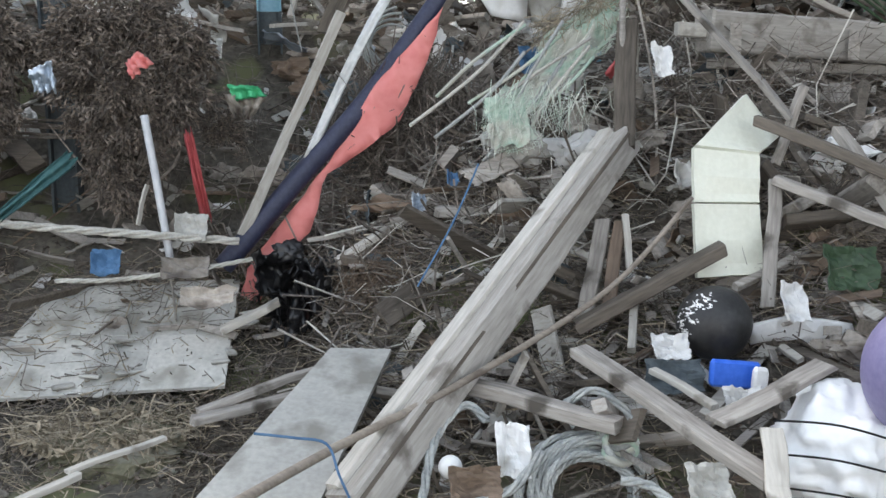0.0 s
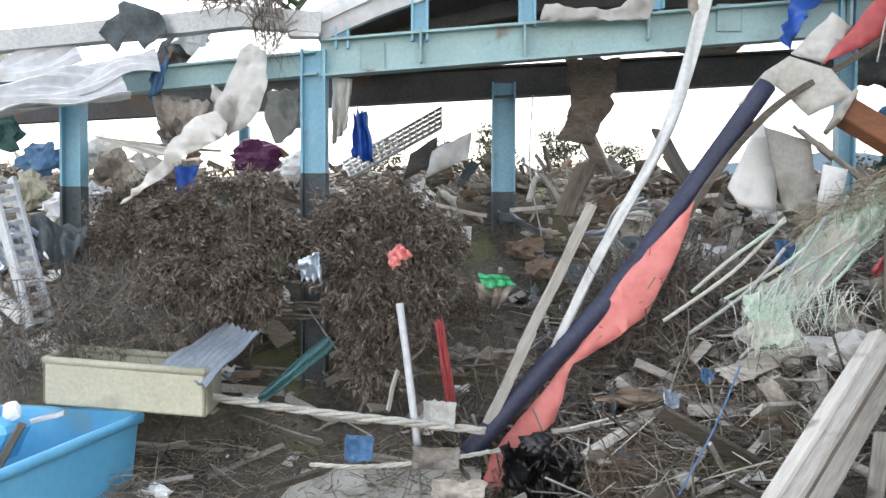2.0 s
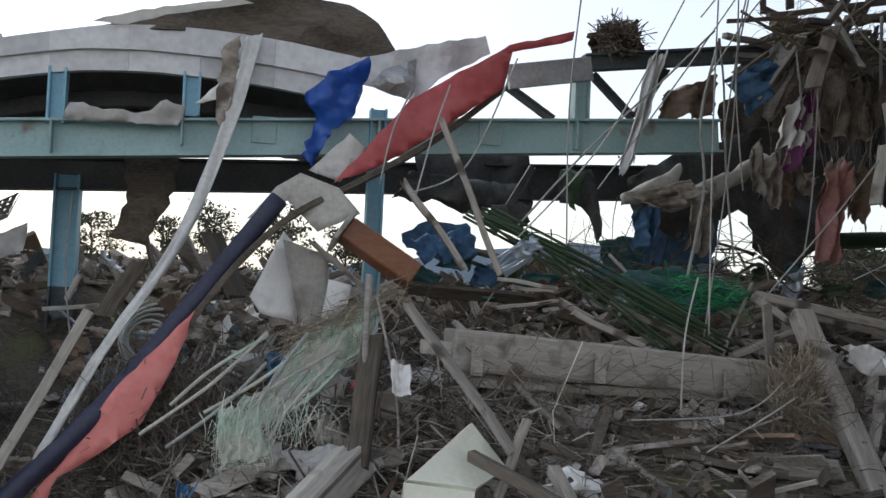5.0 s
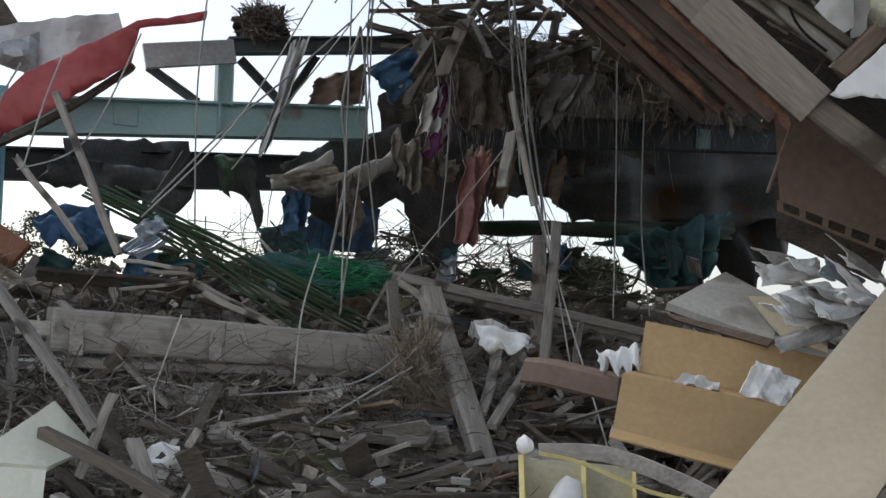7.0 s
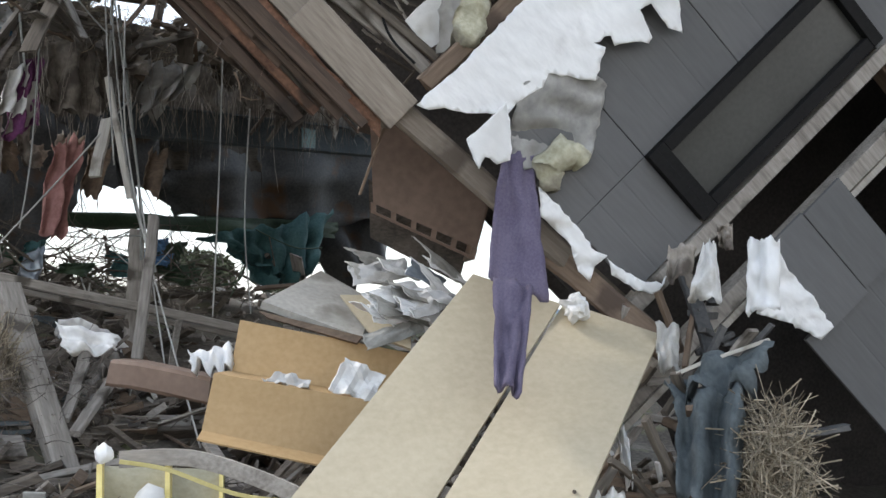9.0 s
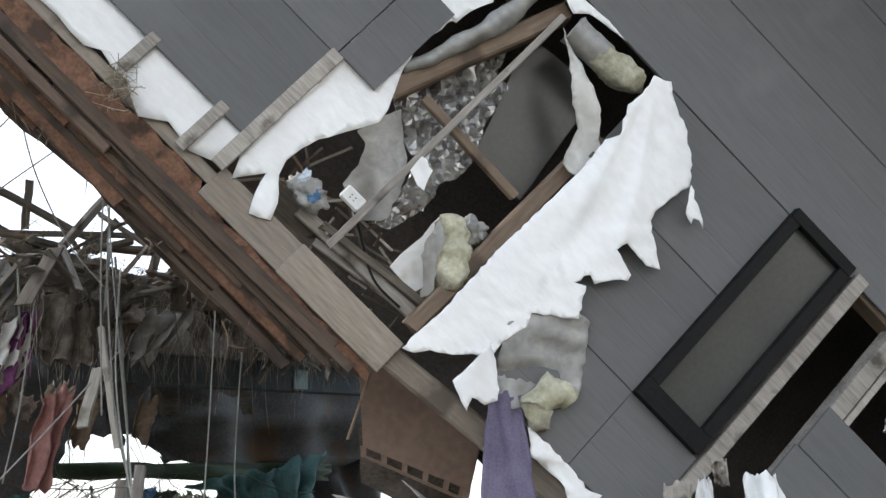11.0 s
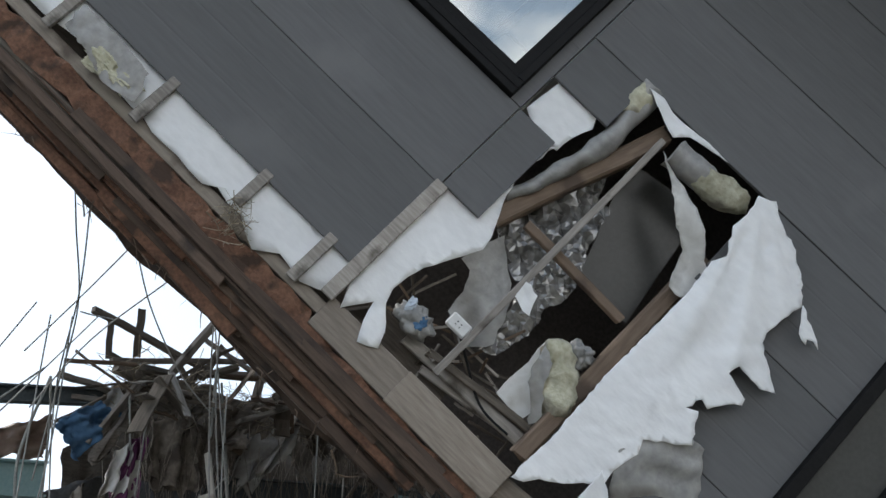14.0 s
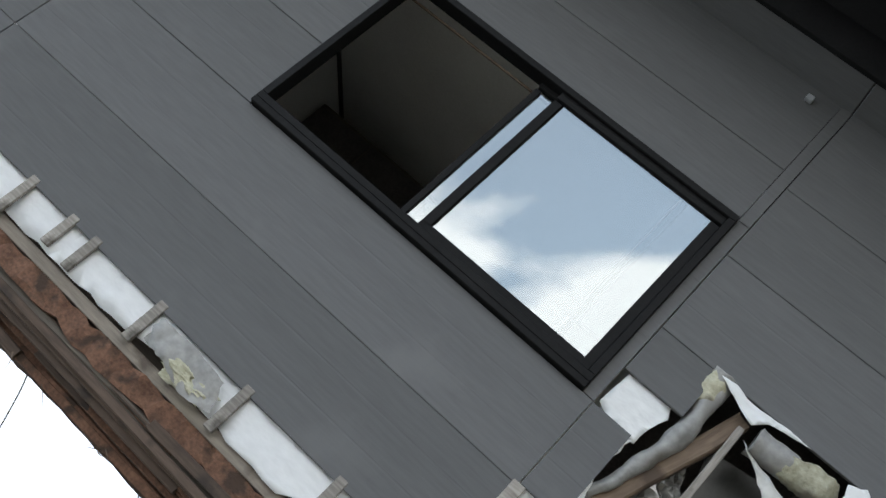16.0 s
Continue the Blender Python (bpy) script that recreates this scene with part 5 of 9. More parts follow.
def tub(a, b, wide, z0, z1):
    """A rounded plastic tub with a rolled rim; a, b: the near rim corners."""
    a, b = Vector(a), Vector(b)
    x = (b - a).normalized()
    y = Vector((-x.y, x.x, 0))
    L = (b - a).length
    c = a + x * (L / 2) + y * (wide / 2)
    e = thing("plastic_tub", "sky blue plastic fish tub with a cracked rim, on the ground", "tub", Vector((c.x, c.y, z0)))

    def loop(z, k, r):
        out = []
        for sx, sy, a0 in ((1, 1, 0), (-1, 1, 90), (-1, -1, 180), (1, -1, 270)):
            for i in range(6):
                an = math.radians(a0 + 18 * i)
                out.append(Vector((c.x, c.y, z)) + x * (sx * (L / 2 * k - r) + r * math.cos(an)) + y * (sy * (wide / 2 * k - r) + r * math.sin(an)))
        return out
    def skin(loops, close=True):
        vs = [v for l in loops for v in l]
        n = len(loops[0])
        fs = [[i * n + j, i * n + (j + 1) % n, (i + 1) * n + (j + 1) % n, (i + 1) * n + j] for i in range(len(loops) - 1) for j in range(n)]
        return vs, fs + ([list(range((len(loops) - 1) * n, len(loops) * n))] if close else [])
    h = z1 - z0
    part("shell", skin([loop(z1 - 0.02, 0.985, 0.06), loop(z0 + h * 0.5, 0.94, 0.06), loop(z0 + 0.03, 0.885, 0.06), loop(z0, 0.86, 0.05)]), "blue_tub", e, smooth=True)
    part("inside", skin([loop(z1, 0.955, 0.055), loop(z0 + h * 0.5, 0.92, 0.055), loop(z0 + 0.05, 0.865, 0.05), loop(z0 + 0.02, 0.83, 0.05)]), "blue_tub", e, smooth=True)
    part("rim", skin([loop(z1 - 0.035, 0.99, 0.06), loop(z1 - 0.035, 1.03, 0.07), loop(z1 - 0.01, 1.035, 0.07), loop(z1 + 0.006, 1.015, 0.065), loop(z1 + 0.006, 0.975, 0.06), loop(z1 - 0.005, 0.955, 0.055)], False), "blue_tub", e, "rolled rim", True)
    part("crack", sweep([(-0.002, -0.002), (0.002, -0.002), (0.002, 0.002), (-0.002, 0.002)], bend([a + Vector((0, 0, -0.01)) - y * 0.012, a + x * 0.012 - y * 0.002 + Vector((0, 0, -0.08)), a + x * 0.0 + y * 0.012 + Vector((0, 0, -0.16))], 4)), "dark_wood", e, "dark crack in the wall")
    return c, x, y


tc_, tx_, ty_ = tub((-3.471, 2.367, 0.870), (-3.616, 3.428, 0.870), 0.7, 0.36, 0.87)
lone("foam_block", "broken blue and white foam block inside the tub", "foam block", box_geo(tc_ + tx_ * 0.18 + ty_ * 0.1 + Vector((0, 0, -0.06)), 0.2, 0.1, 0.17, (tx_, (ty_ + Vector((0, 0, 0.5))).normalized(), Vector((0, 0, 1)) - ty_ * 0.5), 0.02), "blue_tub")
lone("foam_block", "white foam chip on the blue block", "foam block", crumpled(tc_ + tx_ * 0.17 + ty_ * 0.05 + Vector((0, 0, 0.06)), 0.05, 0.03, 0.04, 3.0, 0.4, 2), "white")
plank(tc_ - tx_ * 0.32 + ty_ * 0.0 + Vector((0, 0, -0.42)), tc_ - tx_ * 0.2 - ty_ * 0.25 + Vector((0, 0, 0.10)), 0.03, 0.03, "dark_wood", "stick", "dark stick leaning in the tub")
plank((-4.058, 3.208, 0.836), (-3.896, 3.257, 0.879), 0.05, 0.02, "white")


def ladder(a0, a1, b0, b1, n):
    a0, a1, b0, b1 = map(Vector, (a0, a1, b0, b1))
    e = thing("ladder", "aluminium ladder leaning on the debris", "ladder", a1)
    for p, q in ((a0, a1), (b0, b1)):
        part("rail", sweep(oblong(0.022, 0.05), [p, p.lerp(q, 0.5), q]), "grey_metal", e)
    for i in range(n):
        t = (i + 0.6) / n
        part("rung", sweep(oblong(0.03, 0.022), [a0.lerp(a1, t), b0.lerp(b1, t)]), "grey_metal", e)


ladder((-4.426, 3.410, 1.876), (-4.150, 3.337, 1.231), (-4.395, 3.503, 1.897), (-4.109, 3.422, 1.236), 12)
plank((-4.515, 3.331, 1.479), (-4.218, 3.368, 1.259), 0.055, 0.055, "white", "post", "white painted post end", "post")
rag("grey_tarp", "grey metal-coated tarpaulin crumpled over debris", ((-4.361, 3.586, 1.721), (-4.124, 3.710, 1.666), (-4.056, 3.574, 1.537), (-4.238, 3.467, 1.501)), "mud_steel", 0.05, 7, 3, 14)
for i, t in enumerate((((-4.571, 3.470, 1.669), (-4.426, 3.567, 1.708), (-4.265, 3.563, 1.629), (-4.423, 3.411, 1.593)), ((-4.600, 3.462, 1.590), (-4.342, 3.540, 1.616), (-4.209, 3.528, 1.512), (-4.477, 3.394, 1.502)))):
    lone("corrugated_sheet", "bent bluish corrugated sheet under the ladder", "roofing sheet", corrugated(*t, 6, 0.012, 5, 0.04, i + 9), "zinc", "roofing sheets", solid=0.003)


def trough(p, q, r, h, material):
    """A shallow cream plastic tray seen from its side."""
    p, q, r = map(Vector, (p, q, r))
    x, y = (q - p), (r - q)
    e = thing("plastic_tray", "dirty cream plastic bathtub half sunk in brush", "bathtub", p)
    down = Vector((0, 0, -h))
    for a, b in ((p, q), (q, q + y), (q + y, p + y), (p + y, p)):
        part("side", box_geo((a + b) / 2 + down / 2, (b - a).length, 0.02, h, ((b - a).normalized(), Vector((0, 0, 1)).cross((b - a).normalized()).normalized(), Vector((0, 0, 1))), 0.008), material, e)
        part("rim", sweep(ring(0.018, 8), [a, b]), material, e, smooth=True)


trough((-3.983, 3.231, 1.108), (-3.295, 3.387, 1.067), (-3.422, 3.714, 1.069), 0.19, "yellow_tub")
lone("corrugated_sheet", "small bluish corrugated sheet lying on the tray", "roofing sheet", corrugated((-3.547, 3.415, 1.061), (-3.256, 3.346, 1.020), (-3.192, 3.679, 1.217), (-3.470, 3.804, 1.215), 7, 0.009, 6, 0.02, 3), "zinc", "roofing sheets", solid=0.003)

# hanging film on the left wing
def film_sd(name, label, outline, d, material, category="plastic film", amp=0.04, along=2.5, across=9.0, lean=0.0, seed=1.0, gap=0.03, rag_=0.012):
    """A film whose creases run down it, leaning by the slope lean."""
    def shape(a, z):
        q = a + lean * z
        k = noise.fractal(Vector((q * across, z * along, seed)), 1.0, 2.0, 3)
        return at(a, d + amp * (1 - 2.2 * abs(k)) + amp * noise.noise(Vector((a * 4, z * 4, seed))), z)
    return lone(name, label, category, torn(outline, gap, shape, rag_, seed), material, smooth=True, solid=0.002)


film_sd("film_sheet", "torn white plastic film bag caught on the beam", [(-0.382, 2.522), (-0.341, 2.563), (-0.259, 2.514), (-0.240, 2.373), (-0.284, 2.238), (-0.354, 2.151), (-0.450, 2.108), (-0.507, 2.184), (-0.523, 2.360), (-0.469, 2.319), (-0.425, 2.428)], 0.20, "plastic_film", amp=0.06, lean=-0.4, seed=3.0)
film_sd("film_sheet", "torn white plastic film pulled down to the brush", [(-0.434, 2.101), (-0.527, 2.056), (-0.626, 2.003), (-0.728, 1.905), (-0.794, 1.870), (-0.936, 1.777), (-0.834, 1.889), (-0.733, 1.990), (-0.679, 2.091), (-0.599, 2.170), (-0.474, 2.223), (-0.420, 2.162)], 0.30, "plastic_film", amp=0.03, across=5.0, along=12.0, seed=4.0, rag_=0.03)
film_sd("metal_scrap", "crumpled grey metal flashing on the eave", [(-1.085, 2.613), (-0.960, 2.769), (-0.781, 2.708), (-0.740, 2.612), (-0.864, 2.530), (-0.919, 2.640), (-0.996, 2.517)], 0.15, "mud_steel", "metal sheet", amp=0.05, along=5.0, seed=5.0)
film_sd("film_sheet", "grey tattered film under the shed beam", [(-0.900, 2.323), (-0.726, 2.338), (-0.645, 2.251), (-0.726, 2.179), (-0.769, 2.092), (-0.828, 2.049), (-0.871, 2.179)], -0.1, "grey_film", amp=0.05, seed=6.0, rag_=0.03)
film_sd("film_sheet", "dull grey film behind the column", [(-0.343, 2.368), (-0.179, 2.398), (-0.164, 2.190), (-0.298, 2.101), (-0.358, 2.220)], -0.25, "grey_film", amp=0.05, seed=7.0, rag_=0.03)
rag("film_sheet", "torn pinkish white film strip under the beam", ((-4.188, 3.795, 2.116), (-4.070, 3.831, 2.097), (-3.570, 3.983, 2.045), (-3.887, 3.887, 2.006)), "plastic_film", 0.02, 10, 3, 14, 0.1)
rag("film_sheet", "tattered grey film under the beam", ((-3.967, 4.019, 2.322), (-3.697, 4.101, 2.278), (-3.728, 4.039, 2.094), (-3.916, 3.982, 2.109)), "rag", 0.04, 11, 4, 12, 0.15)
rag("film_sheet", "film caught behind the column", ((-3.185, 4.413, 2.433), (-3.086, 4.443, 2.427), (-3.110, 4.435, 2.176), (-3.181, 4.414, 2.091)), "plastic_film", 0.03, 12, 2, 10, 0.1)
rag("blue_film", "deep blue plastic film hanging behind the column", ((-3.159, 4.629, 2.283), (-3.096, 4.649, 2.289), (-3.047, 4.664, 2.000), (-3.167, 4.627, 2.045)), "blue_film", 0.04, 13, 2, 10, 0.15)
rag("blue_film", "blue plastic scrap under the film", ((-3.824, 3.958, 1.962), (-3.709, 3.993, 1.972), (-3.701, 3.943, 1.814), (-3.772, 3.921, 1.834)), "blue_film", 0.02, 14, 2, 10, 0.1)
rag("blue_film", "blue rag tied at the eave", ((-3.899, 3.883, 2.411), (-3.810, 3.910, 2.491), (-3.854, 3.897, 2.317), (-3.907, 3.881, 2.290)), "blue_cloth", 0.02, 15, 2, 8, 0.1)
CL = (((-4.894, 4.000, 2.475), "rag"), ((-4.677, 4.065, 2.547), "white_metal"), ((-4.847, 3.909, 2.144), "teal"), ((-4.625, 3.977, 2.013), "blue_cloth"), ((-4.260, 4.087, 1.967), "rag"), ((-4.603, 3.879, 1.850), "yellow_tub"), ((-4.134, 4.125, 1.952), "plastic_film"), ((-3.993, 4.273, 1.941), "rag"), ((-3.702, 4.570, 2.054), "plum"), ((-4.406, 4.147, 2.046), "plastic_film"), ((-4.839, 4.121, 2.385), "rag"), ((-4.014, 4.266, 2.565), "dark_steel"), ((-3.872, 4.205, 2.668), "white_metal"))
for k, (c, m) in enumerate(CL):
    lone("crumpled_scrap", "crumpled cloth or film scrap caught in the debris", "scrap", crumpled(c, 0.12 + 0.03 * math.sin(k), 0.07, 0.09, k * 1.7, 0.6, 3), m, "crumpled scraps")


def clutter(n, seed, area, up, mats, size, wide=1.0):
    """Crumpled scraps of cloth, film and board thrown over the debris."""
    r = random.Random(seed)
    for k in range(n):
        s, d = r.uniform(area[0], area[1]), r.uniform(area[2], area[3])
        c = at(s, d, ground_z(s, d) + r.uniform(*up))
        w, h = size * r.uniform(0.5, 1.7) * wide, size * r.uniform(0.3, 1.0)
        a = Vector((r.gauss(0, 1), r.gauss(0, 0.6), r.gauss(0, 0.5))).normalized()
        b = a.cross(Vector((r.gauss(0, 0.4), r.gauss(-0.8, 0.5), r.gauss(0.5, 0.5)))).normalized()
        j = lambda: Vector((r.gauss(0, 0.2), r.gauss(0, 0.2), r.gauss(0, 0.2))) * h
        m = r.choice(mats)
        if r.random() < 0.3:
            lone("crumpled_scrap", "crumpled dirty scrap caught in the debris", "scrap", crumpled(c, w * 0.6, h * 0.5, h * 0.6, k * 1.3 + seed, 0.75, 3), m, "crumpled scraps")
        else:
            rag("loose_scrap", "torn dirty scrap of cloth, film or board in the debris", (c - a * w / 2 - b * h / 2 + j(), c + a * w / 2 - b * h / 2 + j(), c + a * w / 2 + b * h / 2 + j(), c - a * w / 2 + b * h / 2 + j()), m, 0.10 * h, k * 1.9 + seed, r.uniform(0.6, 2.0), 9, 0.10, "scrap", "torn scraps")


PALE = ("plastic_film", "rag", "rag", "paper", "white_metal", "plaster", "zinc", "mud_steel", "raw_wood", "membrane")
DULL = ("rag", "rag", "rag", "plastic_film", "grey_wood", "brown_wood", "mud_steel", "plaster", "paper", "dark_wood")
clutter(45, 41, (-2.2, 2.0, -1.7, -0.25), (0.0, 0.22), PALE, 0.17)
clutter(34, 42, (-2.0, -0.7, -0.7, 0.1), (0.1, 0.5), PALE, 0.16)
clutter(70, 43, (1.3, 3.3, 0.15, 1.6), (-0.01, 0.10), DULL, 0.14)
clutter(36, 44, (3.2, 5.8, -0.4, 1.8), (-0.02, 0.10), DULL, 0.15)
clutter(22, 45, (0.3, 1.6, -0.2, 0.5), (-0.02, 0.08), DULL, 0.14)
clutter(30, 46, (-0.9, 2.2, -1.5, -0.2), (0.0, 0.16), PALE + ("dark_steel", "dark_wood"), 0.13)
clutter(20, 47, (-1.4, 1.2, 0.35, 1.1), (-0.02, 0.04), DULL, 0.11)
clutter(36, 48, (1.2, 3.3, 0.1, 2.2), (0.0, 0.09), DULL + ("paper", "plastic_film"), 0.10, 1.4)
clutter(26, 49, (-1.8, 0.2, -0.4, 0.3), (0.0, 0.35), PALE, 0.13)


clutter(70, 71, (1.2, 3.2, -0.3, 0.9), (0.03, 0.24), DULL + ("plaster", "paper", "grey_wood"), 0.17)
clutter(40, 72, (1.0, 2.6, -0.9, -0.1), (0.04, 0.25), DULL + ("dark_wood", "zinc"), 0.16)
lone("root_tangle", "curled grey roots, cords and stalks tangled on the slope", "roots", merged(
    twigs(900, lambda r: on_ground(r.uniform(1.1, 3.3), r.uniform(-0.3, 1.0), r.uniform(0.02, 0.24)), 0.42, 0.0055, 0.7, 651, 0.7),
    twigs(500, lambda r: on_ground(r.uniform(0.4, 2.4), r.uniform(-0.5, 0.6), r.uniform(0.02, 0.22)), 0.36, 0.0045, 0.6, 652, 0.8)), "twig", kind="stuff")
lone("root_tangle", "pale cords and stripped stalks tangled on the slope", "roots", twigs(340, lambda r: on_ground(r.uniform(1.1, 3.3), r.uniform(-0.2, 1.2), r.uniform(0.03, 0.22)), 0.5, 0.0045, 0.8, 653, 0.6), "rope", kind="stuff")


# ---- middle: slab, strap, hose, pink cloth ----
slab_thing = thing("broken_slab", "broken grey plaster wall slab lying cracked on the ground", "wall slab", (-2.774, 3.685, 0.300))
SQ = [Vector(p) for p in ((-3.104, 3.155, 0.270), (-2.132, 3.456, 0.270), (-2.276, 4.061, 0.589), (-3.053, 3.826, 0.563))]


def sq(u, v):
    return SQ[0].lerp(SQ[1], u).lerp(SQ[3].lerp(SQ[2], u), v)


rs = random.Random(8)
cuts_u = [0.0, 0.38, 0.71, 1.0]
cuts_v = [0.0, 0.52, 1.0]
jit = {(i, j): (rs.uniform(-0.07, 0.07) * (0 < i < 3), rs.uniform(-0.09, 0.09) * (0 < j < 2)) for i in range(4) for j in range(3)}
for i in range(3):
    for j in range(2):
        cs_ = [(cuts_u[a] + jit[a, b][0], cuts_v[b] + jit[a, b][1]) for a, b in ((i, j), (i + 1, j), (i + 1, j + 1), (i, j + 1))]
        lift = rs.uniform(0, 0.006)
        tl = rs.uniform(-0.006, 0.006)
        part("slab_piece", torn(cs_, 0.09, lambda u, v: sq(u, v) + Vector((0, 0, lift + tl * (u - cs_[0][0]) * 3 + 0.006 * noise.noise(Vector((u * 9, v * 9, i)))), ), 0.008, 2.0), "plaster", slab_thing, solid=0.016)
for k in range(14):
    q = sq(rs.uniform(0.3, 1.1), rs.uniform(-0.05, 1.1)) + Vector((0, 0, 0.02))
    a = rs.uniform(0, 6)
    lone("plaster_shard", "flat plaster shard lying on the slab", "shard", box_geo(q, rs.uniform(0.04, 0.13), rs.uniform(0.03, 0.08), 0.012, (Vector((math.cos(a), math.sin(a), rs.uniform(-0.06, 0.06))).normalized(), Vector((-math.sin(a), math.cos(a), 0)), Vector((0, 0, 1))), 0.004), "plaster", "plaster shards")

lone("grey_board", "flat grey cement board lying on the slope", "board", torn([(0, 0), (1, 0), (1, 1), (0, 1)], 0.09, lambda u, v: Vector((-1.813, 2.327, 0.291)).lerp(Vector((-1.450, 2.399, 0.281)), u).lerp(Vector((-1.648, 3.310, 0.492)).lerp(Vector((-1.426, 3.360, 0.481)), u), v), 0.008, 2), "plaster", solid=0.02)


def big_post(p0, p1, w, h):
    """A heavy squared post with a rebated, paler top edge."""
    p0, p1 = Vector(p0), Vector(p1)
    e = thing("heavy_post", "heavy weathered grey squared post with a rebated edge", "timber post", p0)
    m = axes(p0, p1, (0, 0, 1), -18)
    m.translation = m.translation - e.location
    part("post", plank_geo((p1 - p0).length, w, h, 0.008, 0.12), "beam_wood", e, matrix=m)
    part("edge_strip", plank_geo((p1 - p0).length * 0.98, w * 0.5, h * 0.2, 0.004), "pale_wood", e, "pale worn edge strip", matrix=m @ Matrix.Translation((0.02, w * 0.25, h * 0.56)))
    for y, z, tall in ((-w * 0.5, h * 0.26, 0.014),):
        flat = abs(z) > h * 0.4
        part("groove", plank_geo((p1 - p0).length * 0.985, tall if flat else 0.006, 0.006 if flat else tall, 0.004), "dark_wood", e, "dark groove along the post", matrix=m @ Matrix.Translation((0.01, y, z)))
    for i in (0.28, 0.62):
        part("bolt_hole", sweep(ring(0.014, 8), [m @ Vector(((p1 - p0).length * i, -w * 0.505, 0)), m @ Vector(((p1 - p0).length * i, -w * 0.45, 0))]), "dark_wood", e)


big_post((-1.345, 2.379, 0.298), (-0.568, 4.074, 1.228), 0.125, 0.13)
lone("bamboo_pole", "long thin dry bamboo pole lying over the debris", "pole", sweep(ring(0.014, 8), bend([(-1.574, 2.031, 0.452), (-1.393, 2.390, 0.477), (-1.043, 2.817, 0.573), (-0.616, 3.253, 0.773), (-0.321, 3.539, 1.059)], 6), size=lambda t: 1.1 - 0.5 * t), "raw_wood", smooth=True)
lone("blue_twine", "thin blue cord tied round the post", "cord", sweep(ring(0.004, 6), bend([(-1.616, 2.368, 0.519), (-1.498, 2.362, 0.515), (-1.394, 2.327, 0.516), (-1.341, 2.252, 0.462), (-1.298, 2.213, 0.402)], 5)), "blue_cloth")
lone("blue_twine", "thin blue cord hanging from the net", "cord", sweep(ring(0.004, 6), bend([(-1.145, 3.804, 1.152), (-1.233, 3.663, 0.926), (-1.347, 3.502, 0.703)], 5)), "blue_cloth")

lone("navy_hose", "dark navy padded hose leaning against the frame", "hose", sweep(ring(0.046, 14), bend([(-2.302, 3.928, 0.673), (-1.984, 4.097, 1.063), (-1.633, 4.277, 1.493), (-1.070, 4.531, 2.332)], 8)), "navy", smooth=True)
lone("dark_strip", "dark brown weathered trim strip bent along the hose", "trim strip", sweep(oblong(0.03, 0.075), bend([(-1.445, 4.313, 1.668), (-1.224, 4.422, 2.012), (-1.008, 4.529, 2.250), (-0.734, 4.674, 2.432), (-0.399, 4.839, 2.668), (-0.067, 4.981, 2.966)], 6), up=MD), "dark_wood")


def sheet_sd(name, label, outline, d, material, category="cloth", fold=0.03, f=5.0, seed=1.0, gap=0.05, rag_=0.01, slope=0.0, solid=0.003):
    s0 = outline[0][0]
    return lone(name, label, category, torn(outline, gap, lambda s, z: at(s, d + slope * (s - s0) + fold * noise.fractal(Vector((s * f, z * f, seed)), 1.0, 2.0, 3), z), rag_, seed), material, smooth=True, solid=solid)


sheet_sd("pink_cloth", "long salmon pink plastic cloth hanging along the hose", [(1.725, 1.805), (1.653, 1.570), (1.524, 1.301), (1.357, 1.172), (1.192, 1.069), (1.108, 0.808), (0.923, 0.636), (0.832, 0.379), (0.762, 0.437), (0.819, 0.644), (0.987, 0.860), (1.179, 1.095), (1.418, 1.468)], 0.54, "pink", "plastic cloth", 0.03, 6)
lone("white_strap", "wide white webbing strap hanging from the roof", "strap", ribbon([(-1.295, 4.755, 3.157), (-1.339, 4.700, 2.856), (-1.412, 4.584, 2.483), (-1.511, 4.450, 2.114), (-1.675, 4.295, 1.762), (-1.780, 4.212, 1.538), (-1.866, 4.164, 1.341), (-1.960, 4.105, 1.115)], lambda v: 0.085 - 0.03 * v, SD + Vector((0, 0, 0.35)), 8, 0.03, 3.0, 6), "strap", solid=0.004, smooth=True)
plank((-1.803, 4.204, 1.782), (-2.094, 4.064, 1.128), 0.03, 0.045, "pale_wood")
plank((-2.039, 4.049, 1.221), (-2.215, 3.954, 0.811), 0.03, 0.045, "pale_wood")
bag = thing("black_bag", "torn black plastic bag hanging in a heap", "plastic bag", (-1.972, 3.861, 0.655))
for k, (c, w, h) in enumerate((((-2.02, 3.82, 0.66), 0.20, 0.24), ((-1.93, 3.83, 0.56), 0.20, 0.30), ((-1.86, 3.84, 0.62), 0.16, 0.22), ((-1.98, 3.79, 0.50), 0.16, 0.22))):
    c = Vector(c)
    x = (SD + MD * 0.3 * (k - 1.5)).normalized()
    z = (Vector((0, 0, 1)) + MD * 0.25).normalized()
    part("fold", drape(c - x * w / 2 + z * h / 2, c + x * w / 2 + z * h * 0.4, c + x * w * 0.4 - z * h / 2, c - x * w * 0.45 - z * h * 0.4, 22, 22, 0.04, 1.2, 0.16, 0.07, 4.0 + k), "black_bag", bag, smooth=True, solid=0.003)
part("knot", crumpled((-1.98, 3.85, 0.76), 0.08, 0.06, 0.05, 3.0, 0.4, 4), "black_bag", bag, smooth=True)
plank((-2.199, 3.614, 0.465), (-1.985, 3.731, 0.565), 0.055, 0.03, "pale_wood", label="pale sawn plank end sticking out of the debris")
plank((-1.784, 3.949, 0.705), (-1.280, 4.311, 1.004), 0.05, 0.03, "pale_wood")
plank((-1.597, 4.141, 0.833), (-1.514, 4.167, 0.845), 0.05, 0.04, "pale_wood")
